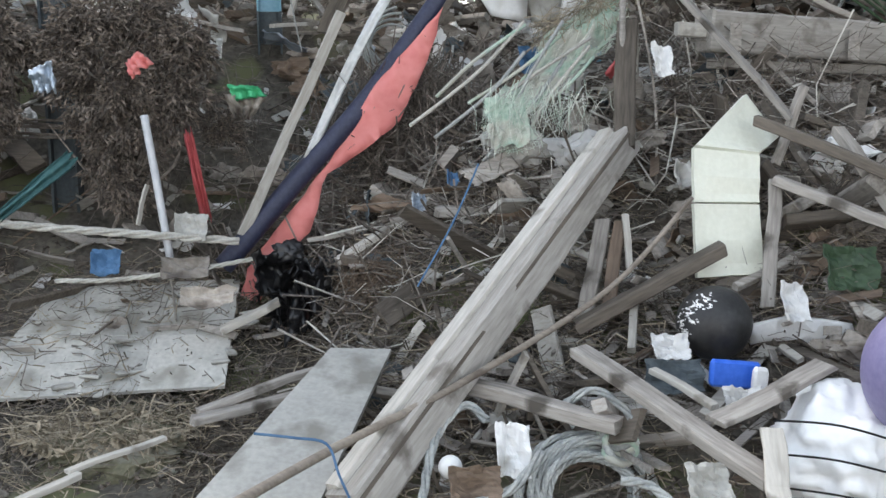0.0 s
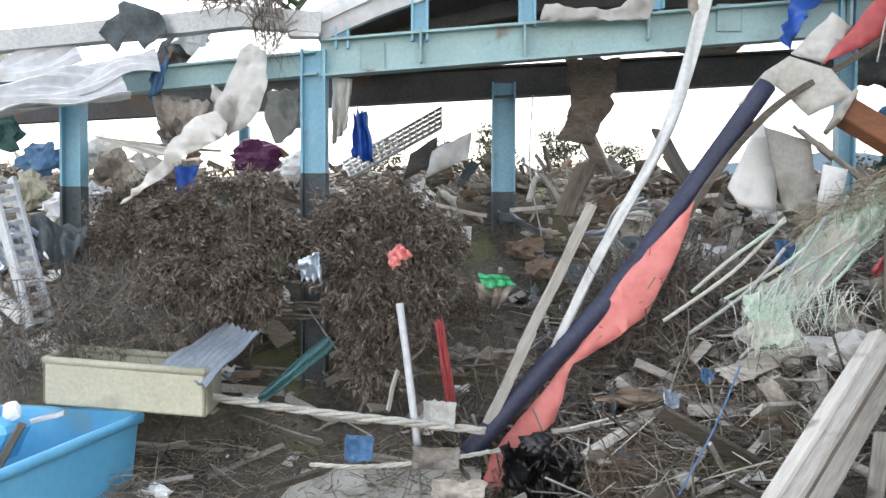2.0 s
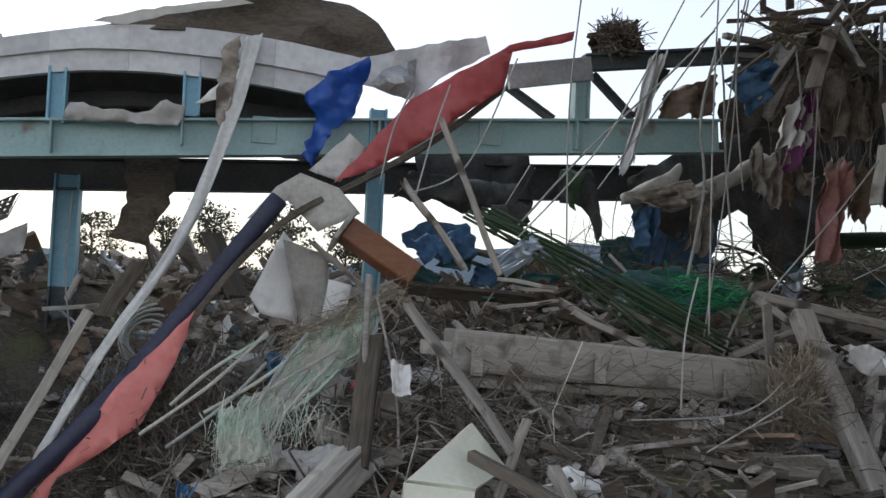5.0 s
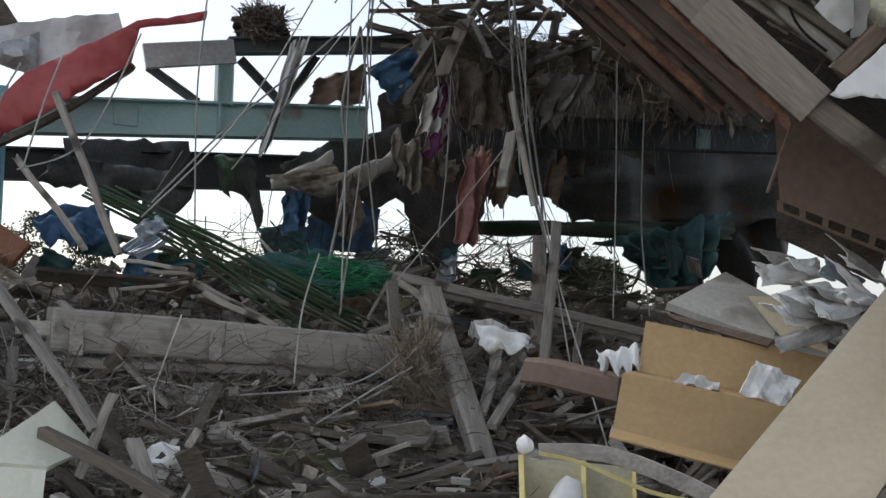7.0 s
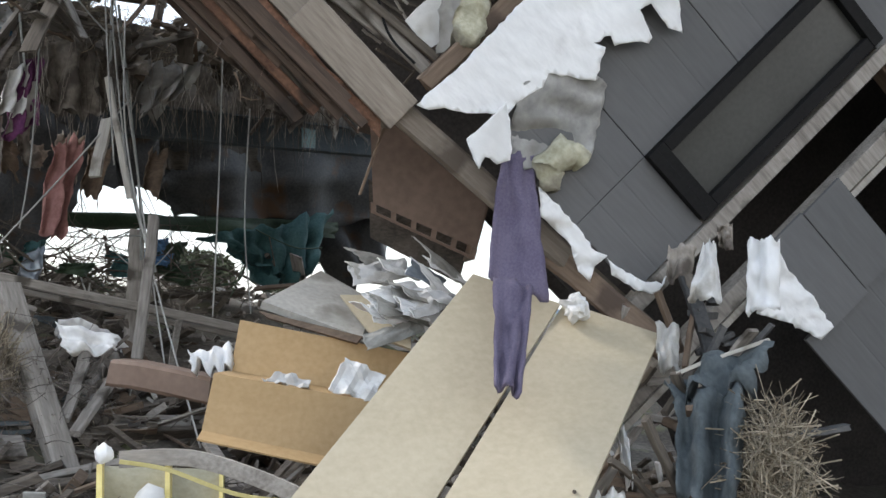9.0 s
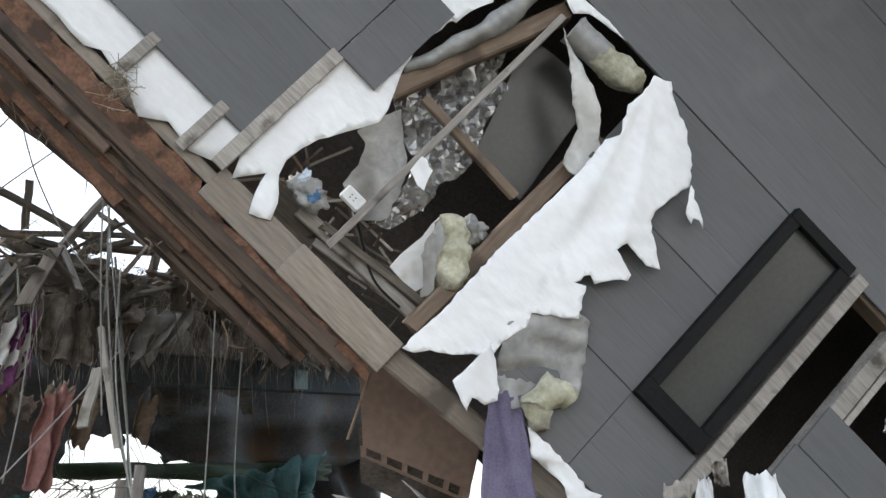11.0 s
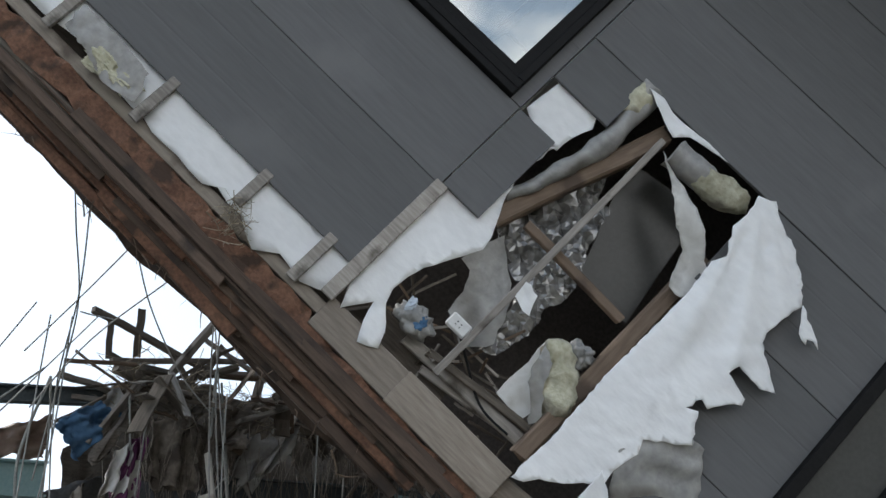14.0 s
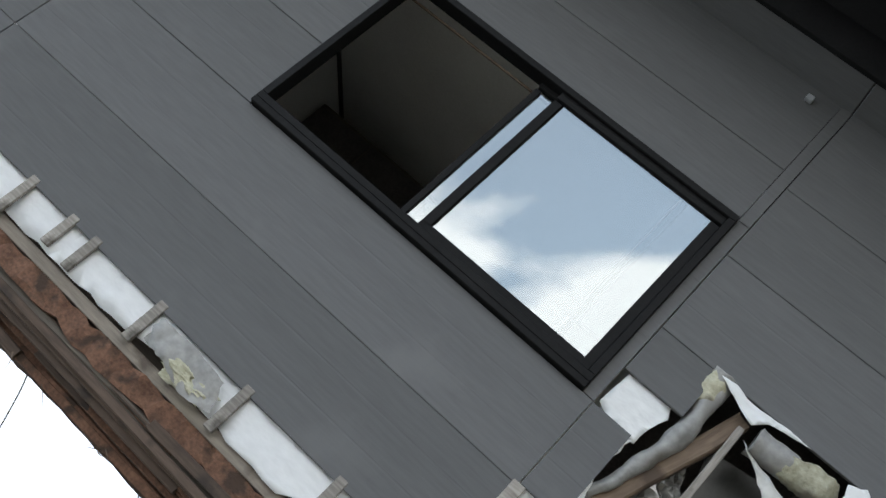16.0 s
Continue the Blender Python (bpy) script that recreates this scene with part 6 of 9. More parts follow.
plank((-1.443, 4.366, 0.851), (-1.133, 4.407, 0.861), 0.06, 0.04, "grey_wood")
plank((-1.949, 4.056, 0.777), (-1.593, 4.216, 0.831), 0.02, 0.02, "pale_wood")
for k in range(5):
    rr = 0.10 + 0.03 * k
    c = Vector((-1.644, 4.514, 1.651)) + SD * 0.02 * k
    lone("grey_hose", "loose loops of pale grey hose", "hose", sweep(ring(0.007, 7), [c + SD * (rr * math.cos(a * 0.25)) + Vector((0, 0, rr * 0.9 * math.sin(a * 0.25))) + MD * 0.03 * math.sin(a * 0.5 + k) for a in range(4 + k, 22 + k)]), "grey_rope", "hose loops", smooth=True)

# net
def net_cloth(label, a, b, c, d, cells_u, cells_v, seed, amp=0.05):
    """A knotted net between four corners: thin threads both ways over a sparse backing, gathered in folds."""
    a, b, c, d = map(Vector, (a, b, c, d))
    nn = (b - a).cross(d - a).normalized()

    def surf(u, v, up=0.0):
        e = 0.05 * noise.noise(Vector((u * 4, v * 4, seed)))
        k = noise.fractal(Vector((u * 5.5, v * 1.6, seed)), 1.0, 2.0, 3)
        return a.lerp(b, u + e).lerp(d.lerp(c, u + e), v) + nn * (up + amp * (1 - 2.2 * abs(k)))

    e = thing("fishing_net", label, "net", (a + b + c + d) / 4, "net folds")
    part("net_backing", torn([(0.02, 0.0), (0.97, 0.02), (0.9, 0.45), (0.98, 0.8), (0.7, 0.93), (0.45, 0.85), (0.2, 0.95), (0.05, 0.6)], 0.06, surf, 0.06, seed), "net", e, "matted pale green mesh", smooth=True)
    r = random.Random(int(seed * 7))
    for name, n, flip in (("warp_thread", cells_u, False), ("weft_thread", cells_v, True)):
        geos = []
        for i in range(n + 1):
            t0, t1 = r.uniform(0, 0.12), r.uniform(0.85, 1.08)
            w = r.uniform(-0.012, 0.012)
            pts = []
            for m in range(19):
                q = t0 + (t1 - t0) * m / 18
                x = i / n + w + 0.01 * noise.noise(Vector((i, q * 6, seed)))
                pts.append(surf(q, x, 0.006) if flip else surf(x, q, 0.006))
            geos.append(sweep(ring(r.uniform(0.0008, 0.0018), 4), pts, cap=False))
        tagged(part(name, merged(*geos), "net_thread", e), "pale green net threads", kind="stuff")


net_cloth("pale green and white tattered fishing net heap", (-0.910, 4.266, 1.687), (-0.547, 4.481, 1.960), (-0.560, 4.351, 1.694), (-1.032, 4.072, 1.394), 34, 46, 2.0)
net_cloth("bright green fishing net pulled along the heap", (-1.105, 4.102, 1.445), (-0.747, 4.316, 1.642), (-0.584, 4.313, 1.671), (-0.992, 4.011, 1.336), 26, 40, 3.0, 0.04)
net_cloth("white frayed end of the fishing net", (-1.138, 3.988, 1.422), (-0.962, 4.062, 1.422), (-0.887, 3.959, 1.217), (-1.122, 3.888, 1.193), 26, 22, 4.0, 0.05)
lone("net_strands", "frayed white net strands spilling over the debris", "net", twigs(110, lambda r: Vector((-1.130, 3.938, 1.339)).lerp(Vector((-0.717, 4.116, 1.359)), r.random()) + SD * r.gauss(0, 0.05) + MD * r.gauss(0.03, 0.04), 0.22, 0.0018, 0.35, 41, 0.6, (-0.1, -0.1, -1.2)), "net_thread", kind="stuff")
lone("net_strands", "frayed straw and cord at the top of the net", "net", twigs(260, lambda r: Vector((-0.934, 4.280, 1.686)).lerp(Vector((-0.487, 4.478, 1.924)), r.random()) + Vector((0, 0, r.gauss(0, 0.03))) + MD * r.gauss(0, 0.04), 0.22, 0.002, 0.4, 42, 0.6, (0.5, 0.2, 0.4)), "straw", kind="stuff")
ribs = random.Random(77)
for k in range(9):
    a = Vector((-0.922, 4.158, 1.661)) + SD * ribs.uniform(-0.1, 0.3) + Vector((0, 0, ribs.uniform(-0.1, 0.1)))
    b = a - SD * ribs.uniform(0.25, 0.5) - Vector((0, 0, ribs.uniform(0.25, 0.5)))
    lone("net_rope", "rope in the net heap", "rope", sweep(ring(0.008, 6), bend([a, a.lerp(b, 0.5) + MD * 0.06 + SD * ribs.uniform(-0.06, 0.06), b], 6)), ("rope", "net", "grey_rope")[k % 3], "net ropes", smooth=True)
rag("red_scrap", "red plastic scrap in the net", ((-0.644, 4.242, 1.510), (-0.614, 4.251, 1.485), (-0.544, 4.272, 1.594), (-0.562, 4.267, 1.618)), "red", 0.01, 20, 1, 6)
lone("thin_pole", "thin upright wooden pole in the debris", "pole", sweep(ring(0.014, 8), [(-0.579, 4.209, 1.992), (-0.572, 4.159, 1.566), (-0.563, 4.110, 1.112)]), "grey_wood", smooth=True)
lone("thin_pole", "thin upright wire in the debris", "pole", sweep(ring(0.006, 6), bend([(-0.537, 4.170, 1.906), (-0.426, 4.204, 1.389), (-0.418, 4.102, 0.815)], 5)), "grey_wood")


# big beam with brackets
def strapped_beam():
    e = thing("roof_beam", "big weathered squared roof beam with metal angle brackets", "timber beam", (0.440, 4.539, 1.640))
    p0, p1 = Vector((-0.226, 4.285, 1.687)), Vector((1.289, 4.901, 1.583))
    m = axes(p0, p1)
    m.translation = m.translation - e.location
    part("beam", plank_geo((p1 - p0).length, 0.16, 0.175, 0.01, 0.12), "beam_wood", e, matrix=m)
    q0, q1 = Vector((-0.165, 4.356, 1.551)), Vector((1.233, 4.936, 1.486))
    m2 = axes(q0, q1)
    m2.translation = m2.translation - e.location
    part("lower_batten", plank_geo((q1 - q0).length, 0.16, 0.045, 0.01), "beam_wood", e, matrix=m2)
    for c in ((-0.103, 4.207, 1.649), (0.428, 4.431, 1.625), (1.035, 4.677, 1.571)):
        c = Vector(c)
        x = (p1 - p0).normalized()
        br = part("bracket", box_geo(c, 0.055, 0.008, 0.13, (x, MD, Vector((0, 0, 1))), 0.002), "grey_wood", e, "dusty metal bracket")
        for k in (-1, 1):
            b = part("bolt", sweep(ring(0.011, 6), [c + Vector((0, 0, 0.035 * k)) + MD * 0.004, c + Vector((0, 0, 0.035 * k)) + MD * 0.016], up=(0, 0, 1)), "dark_steel", br)
            b.location = b.location - br.location
    part("tenon", box_geo(p0 - (p1 - p0).normalized() * 0.06, 0.14, 0.06, 0.06, ((p1 - p0).normalized(), MD, Vector((0, 0, 1)))), "pale_wood", e)


strapped_beam()

# folded cream panel
cp = thing("cream_panel", "folded cream coloured plastic door panel standing in the debris", "panel", (-0.139, 3.820, 0.730))
for (a, b, c, d) in (((-0.319, 3.609, 1.237), (-0.068, 3.685, 1.203), (-0.070, 3.632, 1.030), (-0.317, 3.558, 1.040)), ((-0.316, 3.558, 1.034), (-0.069, 3.633, 1.023), (-0.051, 3.565, 0.771), (-0.300, 3.489, 0.768)), ((-0.102, 3.884, 1.425), (0.036, 3.926, 1.253), (-0.067, 3.696, 1.206), (-0.314, 3.621, 1.242))):
    part("panel", grid_geo(lambda u, v: Vector(a).lerp(Vector(b), u).lerp(Vector(d).lerp(Vector(c), u), v) + MD * 0.012 * noise.noise(Vector((u * 3, v * 3, 1))), 6, 6), "cream", cp, solid=0.022)

# right foreground: coil, ball, bundle, float
def coil(c, r, n):
    c = Vector(c)
    e = thing("rope_coil", "coiled grey rope tied with a green knot", "rope coil", c)
    vw = Vector((0.35, -0.75, 0.55)).normalized()
    x = Vector((1, 0.4, 0)).normalized()
    y = vw.cross(x).normalized()
    for k in range(n):
        rr = r * (0.62 + 0.42 * k / (n - 1))
        ph = 0.3 * math.sin(k * 2.1)
        pts = [c + x * (rr * math.cos(a)) * 1.05 + y * (rr * 0.95 * math.sin(a)) + vw * (0.012 * math.sin(3 * a + k) + 0.02 * math.sin(k * 1.7)) + x * 0.01 * math.sin(k * 5) for a in [i * 2 * math.pi / 60 + ph for i in range(61)]]
        strands = []
        for s_ in range(3):
            q = []
            for i, p in enumerate(pts):
                an = i * 0.8 + s_ * 2.094
                rad = (p - c).normalized()
                q.append(p + (rad * math.cos(an) + vw * math.sin(an)) * 0.0062)
            strands.append(sweep(ring(0.0068, 5), q, cap=False))
        part("loop", merged(*strands), "grey_rope", e, smooth=True)
    kc = c + x * r * 0.55 + y * r * 0.75 + vw * 0.03
    for k in range(5):
        part("knot", sweep(ring(0.012, 7), [kc + x * (0.05 * math.cos(a)) + y * (0.035 * math.sin(a)) + vw * (0.02 * math.sin(2 * a + k)) + (y * 0.018 * (k - 2)) for a in [i * 0.42 for i in range(16)]], cap=False), "grey_rope" if k % 2 else "net", e, smooth=True)


coil((-0.671, 2.709, 0.234), 0.205, 8)
for pts in (((-1.149, 2.422, 0.299), (-1.143, 2.641, 0.418), (-1.074, 2.783, 0.484), (-0.993, 2.729, 0.457)), ((-1.055, 2.391, 0.319), (-0.904, 2.474, 0.342), (-0.813, 2.571, 0.428)), ((-0.757, 2.859, 0.478), (-0.669, 2.875, 0.523), (-0.581, 2.810, 0.494), (-0.531, 2.739, 0.449)), ((-0.587, 2.500, 0.384), (-0.508, 2.492, 0.376), (-0.436, 2.418, 0.347))):
    rope(list(pts), 0.014, "grey_rope", label="loose end of grey rope on the ground", n=8)


def orb(name, label, category, c, r, material, squash=1.0, cap=None):
    bm = bmesh.new()
    bmesh.ops.create_uvsphere(bm, u_segments=40, v_segments=24, radius=r)
    vs, fs = [Vector(c) + Vector((v.co.x, v.co.y, v.co.z * squash)) for v in bm.verts], [[v.index for v in f.verts] for f in bm.faces]
    bm.free()
    return lone(name, label, category, (vs, fs), material, smooth=True)


orb("black_float", "round black plastic float with scuffed white patch", "float", (-0.264, 3.204, 0.671), 0.128, "black_rubber")
FR = random.Random(12)
flakes = []
for k in range(90):
    a, b = FR.gauss(0, 0.55), FR.gauss(0, 0.28)
    n_ = (Vector((-0.75, -0.62, 0.35)) + Vector((0.5, -0.1, 0.85)) * a + Vector((-0.3, 0.6, 0.2)) * b).normalized()
    x = n_.cross(Vector((0.2, 0.1, 1))).normalized()
    y = n_.cross(x)
    an = FR.uniform(-0.5, 0.5)
    x, y = x * math.cos(an) + y * math.sin(an), y * math.cos(an) - x * math.sin(an)
    c, w, h = Vector((-0.264, 3.204, 0.671)) + n_ * 0.1283, FR.uniform(0.004, 0.016), FR.uniform(0.002, 0.005)
    flakes.append(([c - x * w, c - y * h, c + x * w * FR.uniform(0.3, 1), c + y * h], [[0, 1, 2, 3]]))
float_ = bpy.data.objects["black_float"]
part("scuff", merged(*flakes), "white", float_, "white scuffed flakes")
orb("lilac_float", "smooth lilac plastic float", "float", (0.239, 2.622, 0.697), 0.17, "lilac", 1.15)
orb("white_ball", "small white foam ball", "ball", (-1.086, 2.573, 0.364), 0.036, "white")
sack_c = Vector((0.061, 2.740, 0.409))
sack = thing("white_sack", "white plastic sack tied with thin black cord", "sack", sack_c)
part("bag", crumpled(sack_c, 0.2, 0.21, 0.19, 4.0, 0.24, 5), "membrane", sack, smooth=True)
for k in range(3):
    part("cord", sweep(ring(0.0035, 5), bend([sack_c + Vector((-0.22, -0.12, 0.13 - 0.1 * k)), sack_c + Vector((-0.06, -0.225, 0.16 - 0.1 * k)), sack_c + Vector((0.16, -0.225, 0.1 - 0.09 * k))], 6)), "black_frame", sack, "thin black cord")
sheet_sd("foam_cover", "curved white foam half shell", [(2.592, 0.658), (2.739, 0.682), (2.951, 0.653), (2.977, 0.590), (2.908, 0.511), (2.786, 0.599), (2.600, 0.587)], 1.9, "white", "foam shell", 0.06, 3, 3.0, solid=0.02)
lone("blue_packet", "bright blue printed packet", "packet", box_geo((-0.217, 3.007, 0.553), 0.17, 0.03, 0.09, ((SD - Vector((0, 0, 0.12))).normalized(), MD, Vector((0.05, 0, 1)).normalized()), 0.008), "bright_blue")
lone("white_packet", "white block beside the blue packet", "packet", box_geo((-0.143, 2.973, 0.549), 0.05, 0.03, 0.08, ((SD - Vector((0, 0, 0.12))).normalized(), MD, Vector((0.05, 0, 1)).normalized()), 0.008), "white")
for c, w, h, m, sd_ in (((-0.422, 3.103, 0.623), 0.13, 0.07, "white", 1), ((-0.222, 2.843, 0.536), 0.12, 0.06, "white", 2), ((-0.370, 2.401, 0.448), 0.12, 0.09, "plaster", 3), ((-0.912, 2.663, 0.404), 0.1, 0.16, "paper", 4), ((-0.001, 3.283, 0.744), 0.09, 0.13, "paper", 5), ((-0.412, 3.027, 0.543), 0.2, 0.1, "mud_steel", 6), ((-1.002, 2.476, 0.370), 0.15, 0.09, "brown_wood", 7), ((-0.351, 3.702, 1.136), 0.06, 0.09, "plastic_film", 8), ((-0.417, 4.128, 1.568), 0.08, 0.14, "paper", 9), ((-2.397, 3.836, 0.870), 0.14, 0.12, "plaster", 10), ((-2.453, 4.298, 1.635), 0.1, 0.1, "plastic_film", 11), ((0.221, 3.461, 0.833), 0.2, 0.16, "dark_green", 12), ((-0.969, 4.327, 1.573), 0.12, 0.12, "blue_cloth", 13), ((-2.663, 3.577, 0.763), 0.12, 0.1, "blue_cloth", 14), ((-2.337, 3.617, 0.740), 0.2, 0.08, "rag", 15), ((-2.212, 3.537, 0.642), 0.22, 0.06, "rag", 16), ((-1.437, 4.033, 0.968), 0.06, 0.07, "zinc", 17), ((-1.292, 4.069, 1.073), 0.05, 0.05, "blue_cloth", 18)):
    q = Vector(c)
    lone("scrap_sheet", "crumpled flat scrap lying in the debris", "scrap", drape(q + SD * -w / 2 + Vector((0, 0, h / 2)), q + SD * w / 2 + Vector((0, 0, h * 0.4)), q + SD * w * 0.45 - Vector((0, 0, h / 2)) + MD * 0.06, q - SD * w * 0.5 - Vector((0, 0, h * 0.45)) + MD * 0.06, 12, 12, 0.016, 0.6, 0.045, 0.02, sd_ * 1.3), m, "flat scraps", solid=0.004)

PL = (
    ((-0.727, 3.008, 0.617), (-0.205, 2.330, 0.473), 0.075, 0.035, "grey_wood"), ((-0.482, 2.938, 0.577), (-0.315, 2.700, 0.545), 0.03, 0.02, "pale_wood"),
    ((-1.067, 2.946, 0.492), (-0.591, 2.743, 0.453), 0.06, 0.05, "grey_wood"), ((-0.322, 2.592, 0.540), (0.019, 2.832, 0.648), 0.08, 0.02, "grey_wood"),
    ((-0.085, 3.685, 1.338), (0.389, 3.461, 1.139), 0.05, 0.04, "dark_wood"), ((-0.018, 3.606, 1.122), (0.366, 3.342, 0.987), 0.05, 0.035, "grey_wood"),
    ((-0.393, 4.062, 1.872), (0.069, 3.811, 1.332), 0.06, 0.02, "grey_wood"), ((0.119, 3.856, 1.454), (0.011, 3.809, 1.162), 0.035, 0.03, "grey_wood"),
    ((-0.009, 3.655, 1.113), (-0.060, 3.385, 0.687), 0.05, 0.03, "grey_wood"), ((-0.647, 3.693, 0.946), (-0.703, 3.417, 0.595), 0.06, 0.03, "grey_wood"),
    ((-0.581, 3.690, 0.937), (-0.615, 3.432, 0.658), 0.05, 0.03, "brown_wood"), ((-0.562, 3.645, 0.977), (-0.538, 3.560, 0.784), 0.025, 0.02, "pale_wood"),
    ((-0.733, 3.365, 0.596), (-0.213, 3.450, 0.887), 0.07, 0.05, "dark_wood"), ((-0.519, 3.432, 0.672), (-0.533, 3.246, 0.552), 0.03, 0.03, "pale_wood"),
    ((-0.554, 4.230, 1.724), (-0.558, 4.022, 1.208), 0.09, 0.06, "dark_wood"), ((-0.201, 2.427, 0.582), (-0.204, 2.213, 0.457), 0.06, 0.02, "pale_wood"),
    ((-2.033, 2.900, 0.343), (-1.755, 3.178, 0.353), 0.05, 0.03, "grey_wood"), ((-2.037, 2.959, 0.352), (-1.709, 3.321, 0.408), 0.03, 0.03, "grey_wood"),
    ((-2.267, 2.221, 0.336), (-2.181, 2.407, 0.347), 0.03, 0.02, "pale_wood"), ((-2.210, 2.396, 0.359), (-2.053, 2.718, 0.350), 0.025, 0.015, "pale_wood"),
    ((0.214, 3.727, 1.299), (0.394, 3.439, 0.983), 0.05, 0.04, "grey_wood"), ((-1.577, 4.094, 0.865), (-1.089, 4.283, 0.967), 0.03, 0.025, "grey_wood"),
    ((-1.363, 4.039, 0.919), (-1.045, 4.078, 0.919), 0.06, 0.05, "grey_wood"), ((-1.107, 3.848, 0.796), (-0.876, 4.103, 1.029), 0.04, 0.02, "pale_wood"),
    ((0.323, 3.908, 1.134), (0.678, 4.016, 1.029), 0.05, 0.03, "grey_wood"), ((0.167, 4.122, 1.332), (1.072, 4.344, 1.015), 0.055, 0.03, "dark_wood"),
    ((0.337, 4.435, 1.434), (0.266, 4.100, 1.103), 0.04, 0.03, "grey_wood"), ((-0.215, 4.424, 1.799), (0.261, 4.307, 1.372), 0.05, 0.02, "grey_wood"),
    ((0.461, 4.681, 1.418), (1.097, 4.979, 1.446), 0.04, 0.03, "grey_wood"), ((0.975, 4.523, 1.272), (0.901, 4.292, 1.072), 0.07, 0.02, "grey_wood"),
    ((1.426, 4.974, 1.903), (1.650, 4.206, 0.954), 0.11, 0.08, "grey_wood"), ((2.077, 4.962, 2.267), (1.957, 4.716, 1.581), 0.05, 0.03, "grey_wood"),
    ((1.882, 5.216, 2.995), (2.000, 5.148, 2.374), 0.035, 0.03, "pale_wood"), ((1.886, 5.217, 2.778), (1.830, 5.148, 2.473), 0.06, 0.02, "pale_wood"),
    ((1.288, 5.350, 1.987), (2.768, 5.485, 1.708), 0.05, 0.05, "grey_wood"), ((1.529, 5.527, 1.905), (2.733, 5.579, 1.673), 0.05, 0.03, "grey_wood"),
    ((1.118, 5.194, 1.681), (1.519, 5.211, 1.807), 0.06, 0.02, "dark_wood"), ((1.613, 4.508, 1.328), (1.737, 4.754, 1.562), 0.05, 0.02, "grey_wood"),
    ((1.648, 4.414, 1.287), (1.876, 4.692, 1.540), 0.05, 0.03, "grey_wood"), ((-0.337, 4.649, 2.746), (-0.031, 4.637, 2.023), 0.055, 0.03, "grey_wood"),
    ((-0.521, 4.750, 2.457), (-0.212, 4.791, 2.054), 0.10, 0.03, "grey_wood"), ((0.322, 4.900, 1.860), (0.674, 4.955, 1.704), 0.05, 0.03, "grey_wood"),
    ((0.522, 5.118, 1.913), (1.103, 5.189, 1.681), 0.05, 0.04, "grey_wood"), ((-0.051, 4.892, 2.012), (0.235, 4.926, 1.973), 0.05, 0.02, "pale_wood"),
    ((-0.051, 4.787, 1.861), (0.238, 4.927, 1.913), 0.06, 0.015, "grey_wood"), ((1.296, 5.457, 2.054), (1.103, 5.189, 1.681), 0.015, 0.015, "grey_wood"),
    ((-2.032, 5.285, 2.021), (-2.106, 5.053, 1.728), 0.12, 0.02, "dark_wood"), ((-1.637, 5.300, 2.197), (-1.454, 5.251, 1.860), 0.2, 0.02, "dark_wood"),
    ((-2.813, 4.630, 1.809), (-2.452, 4.739, 1.728), 0.025, 0.02, "grey_wood"), ((-1.270, 4.784, 1.854), (-1.072, 4.844, 1.941), 0.05, 0.05, "dark_wood"),
    ((-2.270, 5.108, 1.937), (-2.295, 4.996, 1.815), 0.03, 0.02, "pale_wood"), ((-2.348, 4.875, 1.756), (-2.179, 5.135, 1.785), 0.05, 0.02, "pale_wood"),
)
for a, b, w, h, m in PL:
    plank(a, b, w, h, m)


# ---- right: tarpaulin, hanging heap, cartons and boards ----
sheet_sd("red_tarpaulin", "faded red tarpaulin hung diagonally over the frame", [(2.318, 2.420), (2.489, 2.627), (2.674, 2.856), (2.955, 3.037), (3.158, 3.167), (3.498, 3.274), (3.490, 3.227), (3.174, 3.131), (3.144, 2.959), (2.781, 2.679), (2.555, 2.531)], 0.36, "red", "tarpaulin", 0.05, 4, 4.0)
sheet_sd("blue_film", "crumpled bright blue plastic film tied to the frame", [(2.179, 2.842), (2.283, 2.983), (2.477, 3.072), (2.491, 3.002), (2.409, 2.765), (2.313, 2.708), (2.232, 2.500), (2.171, 2.567), (2.243, 2.747)], 0.22, "blue_film", "plastic film", 0.08, 9, 5.0, 0.03, 0.03)
sheet_sd("cloth_scrap", "tattered cloth knotted to the strap on the roof", [(1.766, 3.050), (1.861, 3.151), (1.850, 2.941), (1.785, 2.620), (1.755, 2.827)], 0.17, "rag", "rag", 0.06, 11, 6.0, 0.03, 0.03)
sheet_sd("film_scrap", "grey film lying on the beam", [(1.056, 2.670), (1.082, 2.754), (1.386, 2.726), (1.523, 2.799), (1.620, 2.779), (1.580, 2.683)], 0.13, "plastic_film", "plastic film", 0.05, 8, 7.0, 0.03, 0.02)
sheet_sd("film_scrap", "white scrap under the arch", [(1.655, 2.800), (1.774, 2.921), (1.761, 2.831)], 0.1, "white", "scrap", 0.02, 8, 8.0, 0.03)
